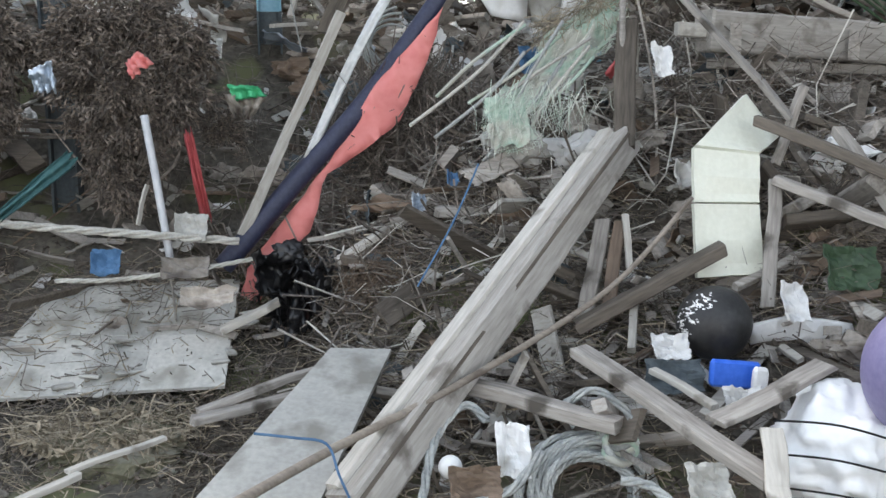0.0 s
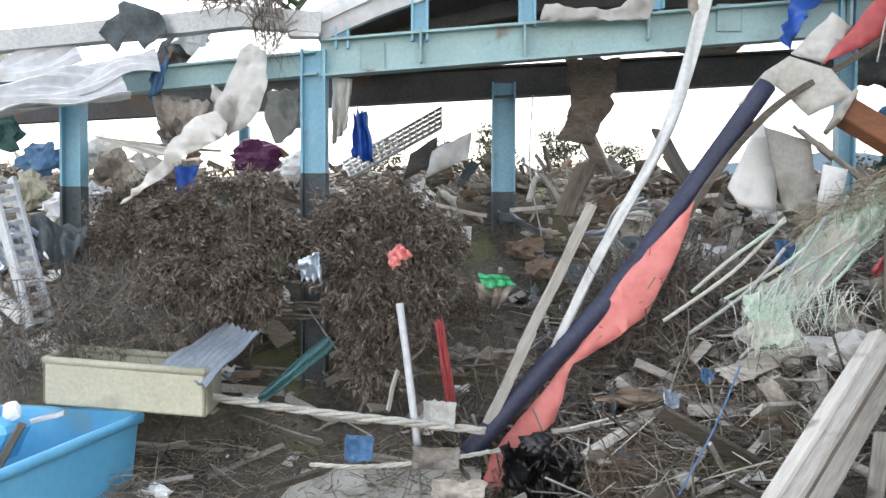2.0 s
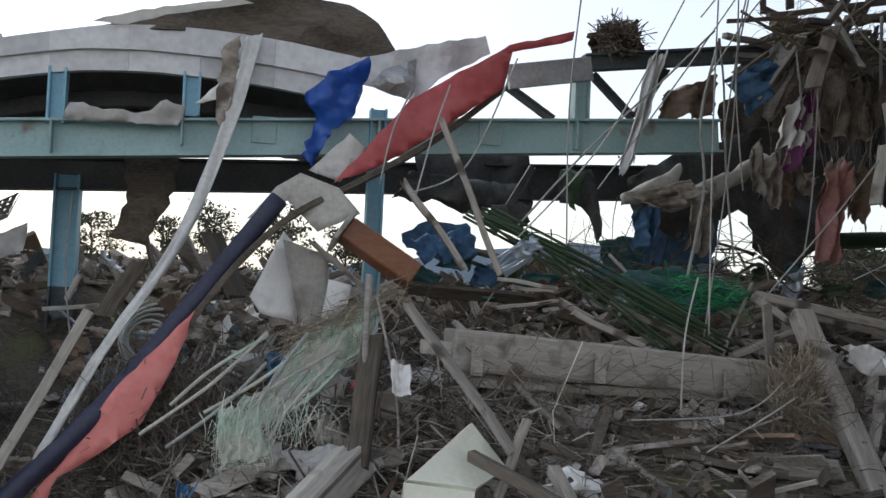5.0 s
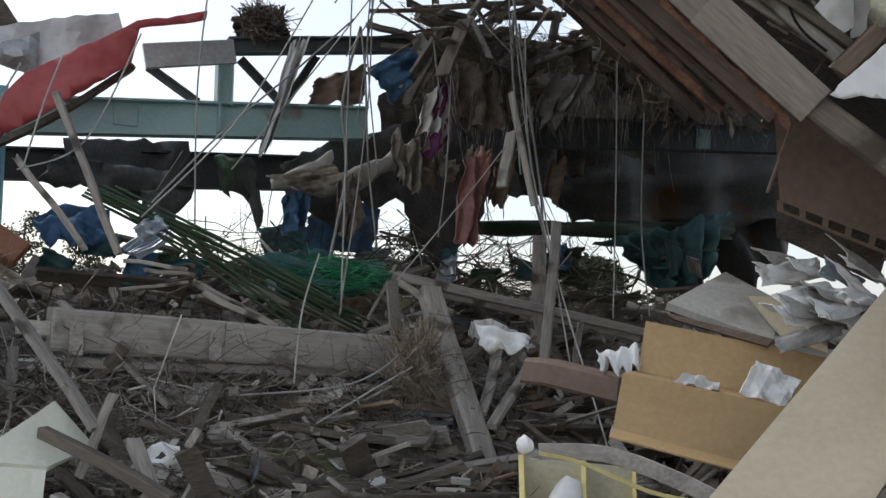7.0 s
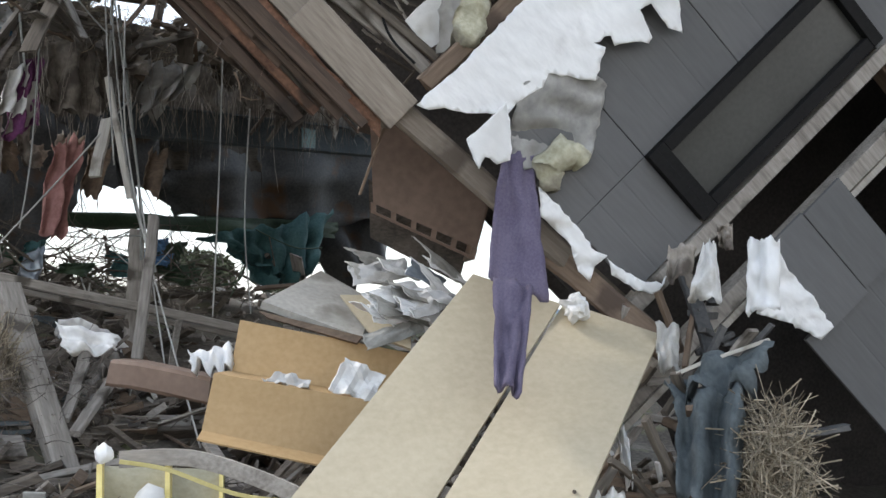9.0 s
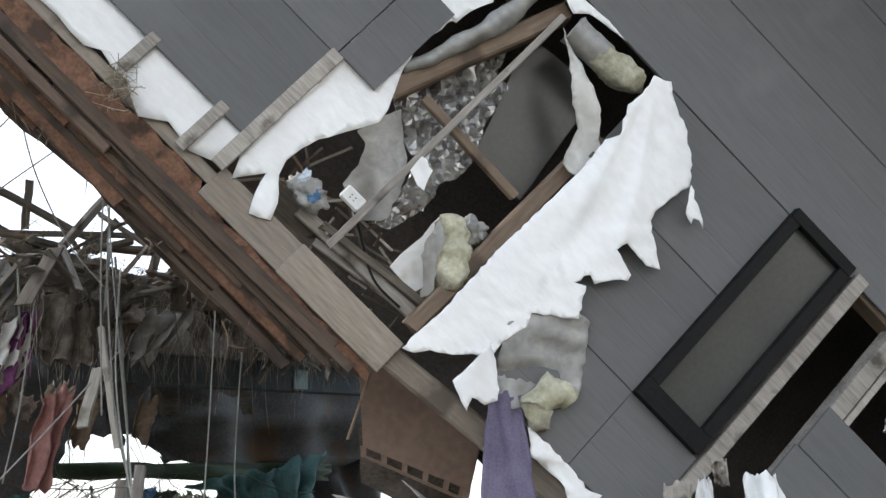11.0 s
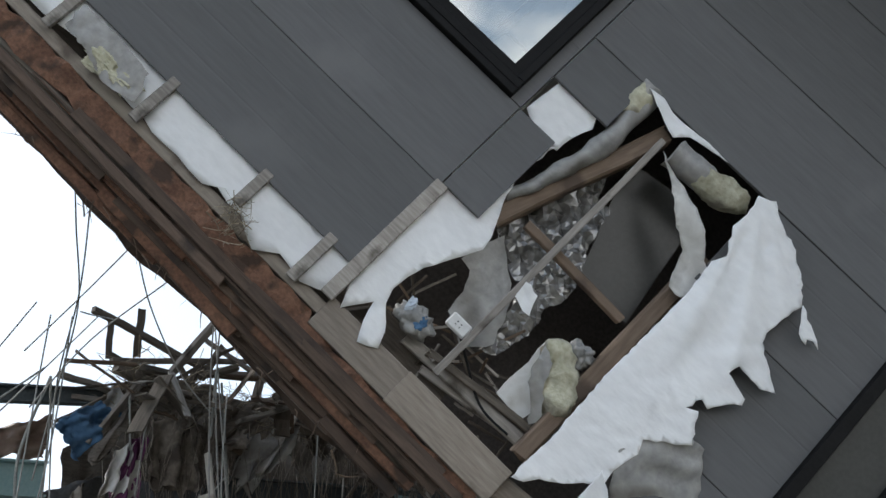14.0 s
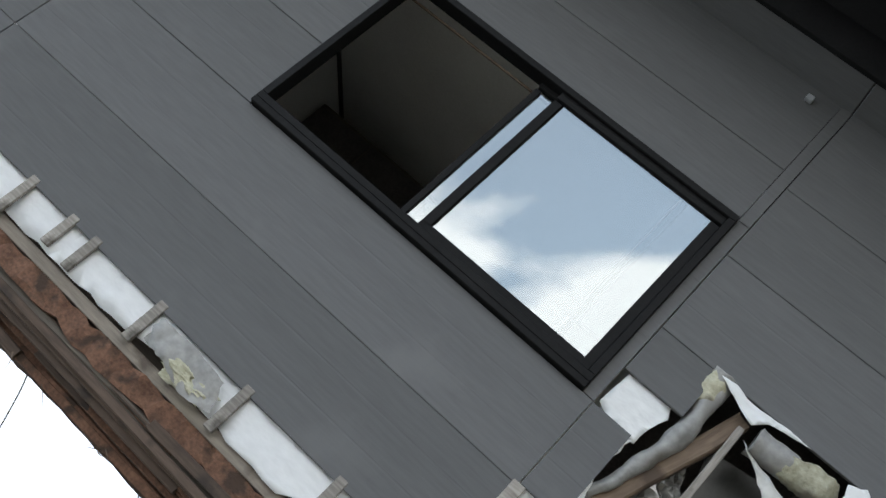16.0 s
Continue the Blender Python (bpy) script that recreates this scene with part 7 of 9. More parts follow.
for k, (o, d, m, s_) in enumerate((
        ((((1.249, 2.604)), ((1.550, 2.611)), ((1.522, 2.356)), ((1.400, 2.116)), ((1.194, 2.159)), ((1.285, 2.351))), -0.6, "dark_wood", 1.0),
        ((((3.713, 2.675)), ((3.860, 2.672)), ((3.819, 2.438)), ((3.770, 2.467))), -0.4, "dark_green", 2.0),
        ((((3.329, 2.462)), ((3.548, 2.462)), ((3.539, 2.282)), ((3.350, 2.319))), -0.5, "dark_steel", 3.0),
        ((((2.879, 2.645)), ((3.560, 2.607)), ((3.533, 2.472)), ((3.096, 2.472)), ((2.771, 2.478))), -0.7, "dark_steel", 4.0),
        ((((4.058, 2.628)), ((4.528, 2.923)), ((4.682, 2.547)), ((4.406, 2.293)), ((4.130, 2.439))), -0.3, "dark_steel", 5.0))):
    sheet_sd("dark_rag", "dark tattered sheeting under the roof, partly backing for unlit gaps", list(o), d, m, "rag", 0.08, 8, s_, 0.04, 0.04)

# orange drawer, white panels
od = thing("drawer_unit", "orange brown wooden drawer with pale edge", "drawer", (-0.631, 4.612, 2.088))
a_, b_, c_ = Vector((-0.718, 4.533, 2.243)), Vector((-0.400, 4.577, 2.039)), Vector((-0.875, 4.433, 2.150))
dx = (b_ - a_).normalized()
dy = (c_ - a_).normalized()
dz = dx.cross(dy).normalized()
dy = dz.cross(dx).normalized()
part("body", box_geo((a_ + b_) / 2 + dy * 0.06 - dz * 0.0, (b_ - a_).length, 0.12, 0.09, (dx, dy, dz), 0.006), "orange_wood", od)
part("edge", box_geo(a_ + dy * 0.07 - dx * 0.012, 0.022, 0.18, 0.16, (dx, dy, dz), 0.004), "pale_wood", od, "pale drawer edge")
sheet_sd("white_board", "white laminated board leaning behind the drawer", [(1.964, 1.870), (2.111, 2.197), (2.207, 2.090), (2.196, 1.752), (2.019, 1.790)], 0.15, "white", "board", 0.02, 2, 1.0, 0.06, 0.005, solid=0.015)
sheet_sd("grey_board", "dull grey board leaning under the drawer", [(2.104, 2.151), (2.319, 2.089), (2.361, 1.772), (2.201, 1.756)], 0.25, "plaster", "board", 0.02, 2, 2.0, 0.06, 0.005, solid=0.015)
sheet_sd("white_board", "pale board end in the debris", [(2.315, 1.968), (2.423, 1.945), (2.386, 1.750), (2.284, 1.748)], 0.45, "paper", "board", 0.01, 2, 3.0, 0.06, 0.005, solid=0.012)
sheet_sd("folded_board", "bent dusty folded panel at the end of the hose", [(1.931, 2.231), (2.058, 2.388), (2.162, 2.455), (2.344, 2.395), (2.449, 2.280), (2.255, 2.186), (2.111, 2.325)], 0.42, "plaster", "panel", 0.04, 4, 4.0, 0.05, 0.006, solid=0.01)
sheet_sd("folded_board", "grey dusty cloth under the tarpaulin", [(2.209, 2.487), (2.396, 2.680), (2.491, 2.601), (2.357, 2.437)], 0.3, "plastic_film", "cloth", 0.04, 6, 5.0, 0.04, 0.01)
for i in range(5):
    a = Vector((-0.953, 4.671, 2.154)) + Vector((0, 0, -0.02 * i)) + SD * 0.03 * i
    b = Vector((-0.630, 4.716, 1.882)) + Vector((0, 0, -0.02 * i)) + SD * 0.03 * i
    plank(a, b, 0.02, 0.015, "grey_wood")
lone("corrugated_sheet", "bluish ribbed metal sheet in the debris", "roofing sheet", corrugated((-0.110, 5.135, 2.082), (-0.013, 5.060, 2.023), (0.146, 5.161, 2.149), (0.069, 5.294, 2.231), 5, 0.012, 5, 0.01, 4), "zinc", "roofing sheets", solid=0.003)
rag("teal_rag", "dark blue cloth in the debris", ((-0.503, 5.016, 2.198), (-0.208, 5.106, 2.274), (-0.166, 5.066, 2.117), (-0.437, 4.984, 2.088)), "blue_cloth", 0.05, 21, 3, 12)
rag("blue_rag", "pale blue rag tied round the rods", ((0.006, 4.752, 2.150), (0.100, 4.781, 2.235), (0.164, 4.800, 2.173), (0.057, 4.768, 2.087)), "zinc", 0.03, 22, 2, 8)
for i in range(16):
    a = Vector((-0.224, 4.735, 2.297)) + Vector((0, 0, 0.012 * (i % 5))) + MD * 0.012 * (i % 4) + SD * 0.01 * i
    b = Vector((1.130, 5.145, 1.697)) + Vector((0, 0, 0.045 * (i % 6) - 0.05)) + MD * 0.015 * (i % 5) - SD * 0.05 * (i % 7)
    lone("green_rod", "dark green plastic plant rod in a bundle", "rod", sweep(ring(0.0075, 6), bend([a, a.lerp(b, 0.5) + Vector((0, 0, 0.01 * (i % 3))), b], 4)), "dark_green", "green rods", smooth=True)
rag("green_net", "green net lying over the rods", ((0.490, 5.108, 2.041), (0.859, 5.324, 2.125), (1.266, 5.448, 1.959), (0.866, 5.170, 1.822)), "teal", 0.05, 23, 4, 14)
lone("net_strands", "green net strands in the debris", "net", twigs(260, lambda r: ball(r, (0.982, 5.309, 1.977), 0.3, 0.1, 0.1), 0.3, 0.0025, 0.4, 51, 0.4, SD), "green", kind="stuff")
lone("tarpaulin", "teal tarpaulin hanging under the dark roof", "tarpaulin", drape((2.70, 6.36, 2.30), (3.563, 6.561, 2.494), (3.420, 6.414, 1.974), (3.015, 6.395, 2.229), 20, 10, 0.05, 4, 0.12, 0.05, 3.0), "teal", smooth=True, solid=0.003)
lone("tarpaulin", "dark green tarpaulin strip across the opening", "tarpaulin", drape((1.833, 6.246, 2.402), (3.914, 6.877, 2.517), (3.864, 6.861, 2.389), (1.835, 6.247, 2.311), 24, 4, 0.04, 3, 0.1, 0, 5.0), "dark_green", smooth=True, solid=0.003)
# these two dark sheets also stand for the shade under the roof
lone("dark_roof_sheet", "sagging dark roof sheet backing the shade behind the dirty beam", "roof sheet", drape((2.290, 6.489, 2.903), (4.621, 7.195, 3.484), (4.438, 7.035, 2.528), (2.627, 6.696, 2.455), 20, 14, 0.06, 3, 0.08, 0.0, 7.0), "dark_steel", smooth=True, solid=0.006)
lone("dark_roof_sheet", "black torn roof lining backing the shade above the dirty beam", "roof sheet", drape((1.478, 6.243, 3.599), (4.626, 7.197, 4.072), (4.553, 7.070, 3.256), (1.346, 6.203, 2.849), 26, 14, 0.07, 4, 0.12, 0.0, 9.0), "dark_wood", smooth=True, solid=0.006)

# hanging heap on the roof at the right
HR = random.Random(21)
HEAP = (
    ((((1.106, 5.347, 3.109)), ((1.326, 5.414, 3.266)), ((1.443, 5.449, 3.202)), ((1.269, 5.396, 2.940))), "blue_cloth", "crumpled blue cloth on the beam"),
    ((((1.505, 5.416, 3.069)), ((1.588, 5.441, 3.111)), ((1.576, 5.416, 2.737)), ((1.414, 5.367, 2.643))), "plum", "plum coloured cloth hanging"),
    ((((1.438, 5.374, 3.008)), ((1.535, 5.404, 3.068)), ((1.489, 5.369, 2.772)), ((1.385, 5.337, 2.777))), "paper", "pale pink cloth hanging"),
    ((((1.320, 5.380, 2.719)), ((1.416, 5.409, 2.776)), ((1.404, 5.385, 2.441)), ((1.291, 5.351, 2.510))), "rag", "grey pink cloth hanging"),
    ((((1.606, 5.467, 3.200)), ((1.864, 5.545, 3.285)), ((1.903, 5.536, 2.855)), ((1.661, 5.463, 2.846))), "rag", "dirty grey rag hanging"),
    ((((1.664, 5.464, 2.669)), ((1.828, 5.513, 2.717)), ((1.735, 5.485, 2.189)), ((1.624, 5.451, 2.189))), "pink_rag", "faded red cloth hanging low"),
    ((((2.448, 5.701, 3.430)), ((2.584, 5.742, 3.433)), ((2.322, 5.611, 3.008)), ((2.204, 5.575, 2.977))), "plastic_film", "torn whitish plastic film hanging"),
    ((((3.011, 5.924, 3.454)), ((3.181, 5.976, 3.496)), ((3.125, 5.927, 3.098)), ((2.970, 5.880, 3.116))), "rag", "brown dirty rag hanging down"),
    ((((1.613, 5.657, 3.486)), ((1.974, 5.766, 3.524)), ((1.929, 5.701, 3.314)), ((1.574, 5.593, 3.281))), "rag", "grey rag on the roof"),
    ((((0.691, 5.273, 3.220)), ((0.789, 5.303, 3.256)), ((0.597, 5.140, 2.614)), ((0.555, 5.128, 2.595))), "strap", "grey dirty strap hanging from the beam"),
    ((((0.833, 5.630, 3.116)), ((1.126, 5.719, 3.238)), ((1.099, 5.710, 3.000)), ((0.790, 5.617, 2.964))), "brown_panel", "brown cloth behind the beam"),
    ((((0.583, 5.241, 2.490)), ((0.936, 5.348, 2.588)), ((1.006, 5.369, 2.508)), ((0.805, 5.308, 2.409))), "rag", "pale grey foam strip across the opening"),
    ((((0.973, 5.463, 2.513)), ((1.098, 5.501, 2.587)), ((1.044, 5.485, 2.205)), ((0.956, 5.458, 2.215))), "rag", "grey torn cloth hanging down"),
    ((((0.666, 5.579, 2.422)), ((0.820, 5.626, 2.498)), ((0.795, 5.618, 2.271)), ((0.673, 5.581, 2.201))), "blue_cloth", "blue rag in the opening"),
    ((((0.367, 5.384, 3.372)), ((0.634, 5.465, 3.479)), ((0.671, 5.476, 3.292)), ((0.401, 5.395, 3.237))), "dark_wood", "dark matted clump on the beam"),
)
for k, (t, m, lb) in enumerate(HEAP):
    rag("hanging_cloth", lb, t, m, 0.04, 30 + k, 1.6, 18, 0.08, "cloth", "hanging cloths")
for k in range(42):
    x = HR.uniform(0, 1)
    a = Vector((1.373, 5.585, 3.399)).lerp(Vector((3.404, 6.095, 3.485)), x) + Vector((0, 0, HR.uniform(-0.1, 0.14))) + MD * HR.uniform(-0.25, 0.2)
    d = Vector((HR.gauss(0, 1), HR.gauss(0, 0.4), HR.gauss(0, 0.5))).normalized() * HR.uniform(0.2, 0.55)
    plank(a, a + d, HR.choice((0.025, 0.04, 0.06)), HR.choice((0.012, 0.02, 0.03)), HR.choice(("grey_wood", "dark_wood", "dark_wood", "grey_wood", "brown_wood")), label="broken dusty stick in the roof debris")
for k in range(22):
    x = HR.uniform(0, 1)
    a = Vector((1.424, 5.443, 3.297)).lerp(Vector((3.485, 6.015, 3.357)), x) + Vector((0, 0, HR.uniform(-0.16, 0.12))) + MD * HR.uniform(-0.12, 0.16)
    w, h = HR.uniform(0.04, 0.17), HR.uniform(0.12, 0.36)
    j = lambda q: Vector((HR.gauss(0, q), HR.gauss(0, q), HR.gauss(0, q)))
    s1 = HR.gauss(0, 0.12)
    t = (a + j(0.03), a + SD * w + j(0.05), a + SD * (w * HR.uniform(0.1, 0.9) + s1) - Vector((0, 0, h)) + j(0.04), a + SD * s1 - Vector((0, 0, h * HR.uniform(0.4, 1.0))) + j(0.04))
    rag("hanging_cloth", "dirty torn rag hanging from the roof debris", t, HR.choice(("rag", "rag", "dark_wood", "lattice_wood", "brown_wood", "dark_wood", "grey_film")), 0.035, 70 + k, HR.uniform(0.5, 1.4), 11, 0.22, "cloth", "hanging cloths")
for k in range(40):
    x = HR.uniform(0, 1)
    a = Vector((1.457, 5.453, 3.334)).lerp(Vector((3.485, 6.015, 3.394)), x) + Vector((0, 0, HR.uniform(-0.12, 0.13))) + MD * HR.uniform(-0.1, 0.25)
    d = Vector((HR.gauss(0.4, 1), HR.gauss(0, 0.5), HR.gauss(0, 0.6))).normalized() * HR.uniform(0.15, 0.5)
    plank(a, a + d, HR.choice((0.02, 0.03, 0.05, 0.09)), HR.choice((0.008, 0.012, 0.02)), HR.choice(("grey_wood", "grey_wood", "raw_wood", "dark_wood", "pale_wood", "brown_wood")), label="broken dusty stick in the roof debris")
lone("roof_straw", "matted straw and shreds on the roof debris", "debris", twigs(600, lambda r: Vector((1.340, 5.574, 3.394)).lerp(Vector((3.449, 6.109, 3.416)), r.random()) + Vector((0, 0, r.gauss(0, 0.09))) + MD * r.gauss(0, 0.15), 0.22, 0.003, 0.35, 61, 0.5), "straw", kind="stuff")
lone("hanging_shreds", "shreds and cords hanging from the roof", "debris", twigs(380, lambda r: Vector((1.472, 5.510, 2.959)).lerp(Vector((3.723, 6.192, 3.183)), r.random()) + Vector((0, 0, r.gauss(0, 0.1))) + MD * r.gauss(0, 0.1), 0.4, 0.0028, 0.12, 62, 0.2, (0, 0, -2.2)), "rag", kind="stuff")
lone("beam_clump", "matted dark roots lying on the beam", "debris", twigs(420, lambda r: ball(r, (0.534, 5.382, 3.357), 0.13, 0.1, 0.1), 0.14, 0.004, 0.5, 63, 0.8), "leaf", kind="stuff")
# lattice of sticks by the toppled house
for a, b, w in (
        ((1.232, 5.542, 3.814), (1.936, 5.839, 3.652), 0.045),
        ((1.505, 5.624, 3.888), (1.513, 5.711, 3.626), 0.045),
        ((1.341, 5.575, 3.775), (1.358, 5.664, 3.581), 0.035),
        ((1.371, 5.584, 3.548), (2.213, 5.923, 3.751), 0.040),
        ((1.405, 5.595, 3.523), (1.853, 5.814, 3.413), 0.075),
        ((1.907, 5.746, 3.635), (1.776, 5.790, 3.399), 0.060),
        ((1.905, 5.746, 3.593), (2.375, 5.972, 3.697), 0.040),
        ((2.030, 5.785, 3.782), (1.916, 5.833, 3.577), 0.050),
        ((1.884, 5.740, 3.449), (2.755, 6.087, 3.456), 0.060),
        ((1.991, 5.772, 3.436), (2.462, 5.999, 3.496), 0.050),
        ((2.305, 5.868, 3.681), (2.258, 5.937, 3.367), 0.050),
        ((2.358, 5.884, 3.509), (2.928, 6.140, 3.431), 0.050),
        ((1.498, 5.623, 3.339), (1.577, 5.730, 3.067), 0.050),
        ((1.455, 5.610, 3.314), (1.561, 5.725, 3.079), 0.030),
        ((2.452, 5.912, 3.564), (2.113, 5.893, 3.134), 0.045),
        ((2.186, 5.832, 3.299), (1.949, 5.843, 2.687), 0.030),
):
    plank(a, b, w, w * 0.75, "lattice_wood", "lattice_stick", "dark broken lattice bar on the roof debris", "stick")
film_sd("hanging_cloth", "pale torn film hanging from the roof debris", [(5.742, 3.359), (5.886, 3.330), (5.836, 3.165), (5.671, 3.022), (5.599, 2.897), (5.543, 2.972), (5.605, 3.130)], 0.22, "plastic_film", "plastic film", 0.04, 2.0, 12.0, 0.5, 51.0, 0.025, 0.015)
film_sd("hanging_cloth", "dull grey cloth hanging from the roof debris", [(4.958, 3.130), (5.105, 3.170), (5.242, 3.031), (5.292, 2.893), (5.092, 2.853), (4.936, 2.924)], 0.2, "rag", "cloth", 0.05, 2.0, 9.0, 0.0, 52.0, 0.03, 0.02)
film_sd("hanging_cloth", "brown curled sheet under the floor edge", [(6.281, 3.271), (6.482, 3.321), (6.533, 3.163), (6.423, 3.057), (6.311, 3.079)], 0.3, "rag", "cloth", 0.05, 3.0, 5.0, 0.0, 53.0, 0.03, 0.02)
film_sd("hanging_cloth", "cream and plum cloth hanging from the beam", [(4.782, 2.965), (4.858, 2.976), (4.860, 2.842), (4.819, 2.734), (4.715, 2.679), (4.739, 2.827)], 0.28, "plaster", "cloth", 0.05, 2.0, 10.0, 0.0, 54.0, 0.03, 0.015)

# hanging wires
for k, pts in enumerate((
        ((0.308, 4.844, 3.454), (0.265, 4.831, 2.861), (0.277, 4.835, 2.180)), ((1.002, 5.054, 3.580), (0.993, 5.052, 2.807), (0.984, 4.944, 1.779)), ((1.106, 5.086, 3.599), (1.096, 5.083, 2.818), (0.979, 5.047, 1.766)),
        ((0.929, 5.137, 3.666), (0.475, 4.947, 2.759), (0.040, 4.763, 2.205)), ((0.865, 4.595, 2.047), (0.796, 4.469, 1.785), (0.770, 4.357, 1.468)), ((1.854, 5.208, 3.697), (1.947, 5.236, 3.144), (2.049, 5.162, 2.423), (2.073, 4.647, 1.545)),
        ((1.961, 5.240, 3.335), (1.962, 5.136, 2.720), (2.047, 4.953, 2.105), (2.131, 4.247, 1.222)), ((2.539, 5.415, 3.290), (2.538, 5.415, 2.537), (2.489, 5.296, 1.783)), ((-0.429, 4.516, 2.373), (-0.365, 4.536, 2.655), (-0.297, 4.556, 2.893)),
        ((1.254, 5.444, 3.740), (0.829, 5.211, 3.074), (0.427, 4.985, 2.480)), ((2.805, 5.705, 3.035), (2.790, 5.700, 2.347), (2.809, 5.602, 1.806)), ((1.553, 5.221, 3.180), (1.534, 5.215, 2.562), (1.495, 5.203, 2.196)), ((2.002, 5.253, 2.899), (1.679, 5.155, 2.468), (1.269, 5.135, 1.947)),
        ((1.771, 5.287, 2.089), (2.004, 5.358, 2.194), (2.178, 5.410, 2.203)), ((0.006, 4.752, 3.072), (-0.212, 4.686, 2.539), (-0.477, 4.606, 2.385)), ((0.538, 4.287, 1.423), (1.010, 4.325, 1.473), (1.282, 4.616, 1.614)), ((0.870, 4.283, 1.308), (1.110, 4.356, 1.448), (1.299, 4.517, 1.541)),
        ((-2.249, 4.905, 2.365), (-2.262, 4.901, 1.980), (-2.177, 4.823, 1.623)), ((-0.608, 4.567, 2.419), (-0.559, 4.581, 2.678), (-0.485, 4.604, 2.862)))):
    lone("hanging_wire", "thin grey wire hanging in the debris", "wire", sweep(ring(0.0045, 5), bend(list(pts), 8)), "wire", "hanging wires", smooth=True)
for k, pts in enumerate((
        (hw(*(-0.446, -0.174), 0.02), (1.649, 4.206, 3.595), (1.729, 4.543, 3.166), (1.796, 4.563, 2.448)), (hw(*(-0.427, -0.161), 0.02), (1.684, 4.216, 3.522), (1.765, 4.554, 3.091), (1.855, 4.581, 2.453)),
        ((0.945, 4.305, 4.212), (1.026, 4.539, 3.874), (1.108, 4.773, 3.545), (1.081, 4.973, 3.147), (1.046, 5.067, 2.758)), ((1.051, 4.338, 4.121), (1.099, 4.666, 3.619), (1.081, 4.973, 3.147), (1.159, 5.102, 2.509)),
        ((0.911, 5.027, 3.368), (1.140, 4.887, 3.665), (1.320, 4.628, 3.868)), ((1.129, 4.884, 3.558), (1.169, 4.896, 3.555), (1.311, 5.148, 3.634)), ((1.316, 4.626, 3.857), (1.441, 4.769, 3.598), (1.667, 5.046, 3.359), (1.855, 5.104, 3.184)),
        ((0.979, 5.047, 3.099), (1.208, 5.012, 3.465), (1.508, 4.685, 3.714)), (hw(*(-1.084, -0.361), -0.2), (0.987, 3.900, 3.805), (1.036, 4.020, 3.666)), (hw(*(-1.813, -0.356), -0.3), (0.409, 4.143, 4.277), (0.347, 4.228, 4.031)))):
    lone("hanging_wire", "thin pale wire hanging from the floor edge", "wire", sweep(ring(0.0042, 5), bend(list(pts), 8)), "wire", "hanging wires", smooth=True)
lone("wire_tuft", "frayed wire tuft at the sill", "wire", twigs(60, lambda r: hw(*(-0.407, -0.182), 0.03) + Vector((r.gauss(0, 0.03), r.gauss(0, 0.02), r.gauss(0, 0.04))), 0.1, 0.0022, 0.5, 91, 0.9), "straw", kind="stuff")


# ---- cabinet, cartons, boards ----
def face(name, label, category, a, b, c, d, thick, material, parent=None, group=""):
    """A flat panel between four corners (round in order), with thickness."""
    a, b, c, d = map(Vector, (a, b, c, d))
    mid, n = (a + b + c + d) / 4, (c - a).cross(d - b).normalized()
    a, b, c, d = (p - n * (p - mid).dot(n) for p in (a, b, c, d))
    n = n * (thick / 2)
    vs = [a + n, b + n, c + n, d + n, a - n, b - n, c - n, d - n]
    fs = [[0, 1, 2, 3], [7, 6, 5, 4], [0, 4, 5, 1], [1, 5, 6, 2], [2, 6, 7, 3], [3, 7, 4, 0]]
    if parent:
        return part(name, (vs, fs), material, parent, label)
    return lone(name, label, category, (vs, fs), material, group)


cab = thing("brown_cabinet", "overturned dark brown cabinet with slotted base", "cabinet", (2.841, 3.632, 2.287))
C0, C1, C2, C3 = (Vector(p) for p in ((2.706, 3.847, 2.688), (3.226, 3.586, 2.540), (3.149, 3.714, 2.043), (2.764, 3.907, 2.235)))
back = Vector((0.35, 1, 0)).normalized() * 0.5
face("back_panel", "", "", C0, C1, C1.lerp(C2, 0.9), C0.lerp(C3, 0.9), 0.02, "brown_panel", cab)
face("side", "", "", C1, C1 + back, C2 + back, C2, 0.02, "brown_panel", cab)
face("top", "", "", C0, C1, C1 + back, C0 + back, 0.02, "brown_panel", cab)
low0, low1 = C0.lerp(C3, 0.9), C1.lerp(C2, 0.9)
face("base_rail", "", "", C3.lerp(low0, 0.25), C2.lerp(low1, 0.25), C2, C3, 0.022, "brown_panel", cab)
for i in range(6):
    t = i / 5
    face("base_post", "", "", low0.lerp(low1, t) - (C1 - C0).normalized() * 0.012, low0.lerp(low1, t) + (C1 - C0).normalized() * 0.012, C3.lerp(C2, t) + (C1 - C0).normalized() * 0.012, C3.lerp(C2, t) - (C1 - C0).normalized() * 0.012, 0.02, "brown_panel", cab)
# added dark board behind the slots, in place of the cabinet's inner shade
face("inner_shadow_board", "", "", low0.lerp(C0, 0.3) + back * 0.3, low1.lerp(C1, 0.3) + back * 0.3, C2.lerp(C1, -0.2) + back * 0.3, C3.lerp(C0, -0.2) + back * 0.3, 0.01, "dark_wood", cab)

def longer(a, b, c, d, k):
    a, b, c, d = map(Vector, (a, b, c, d))
    return a, b, b + (c - b) * k, a + (d - a) * k


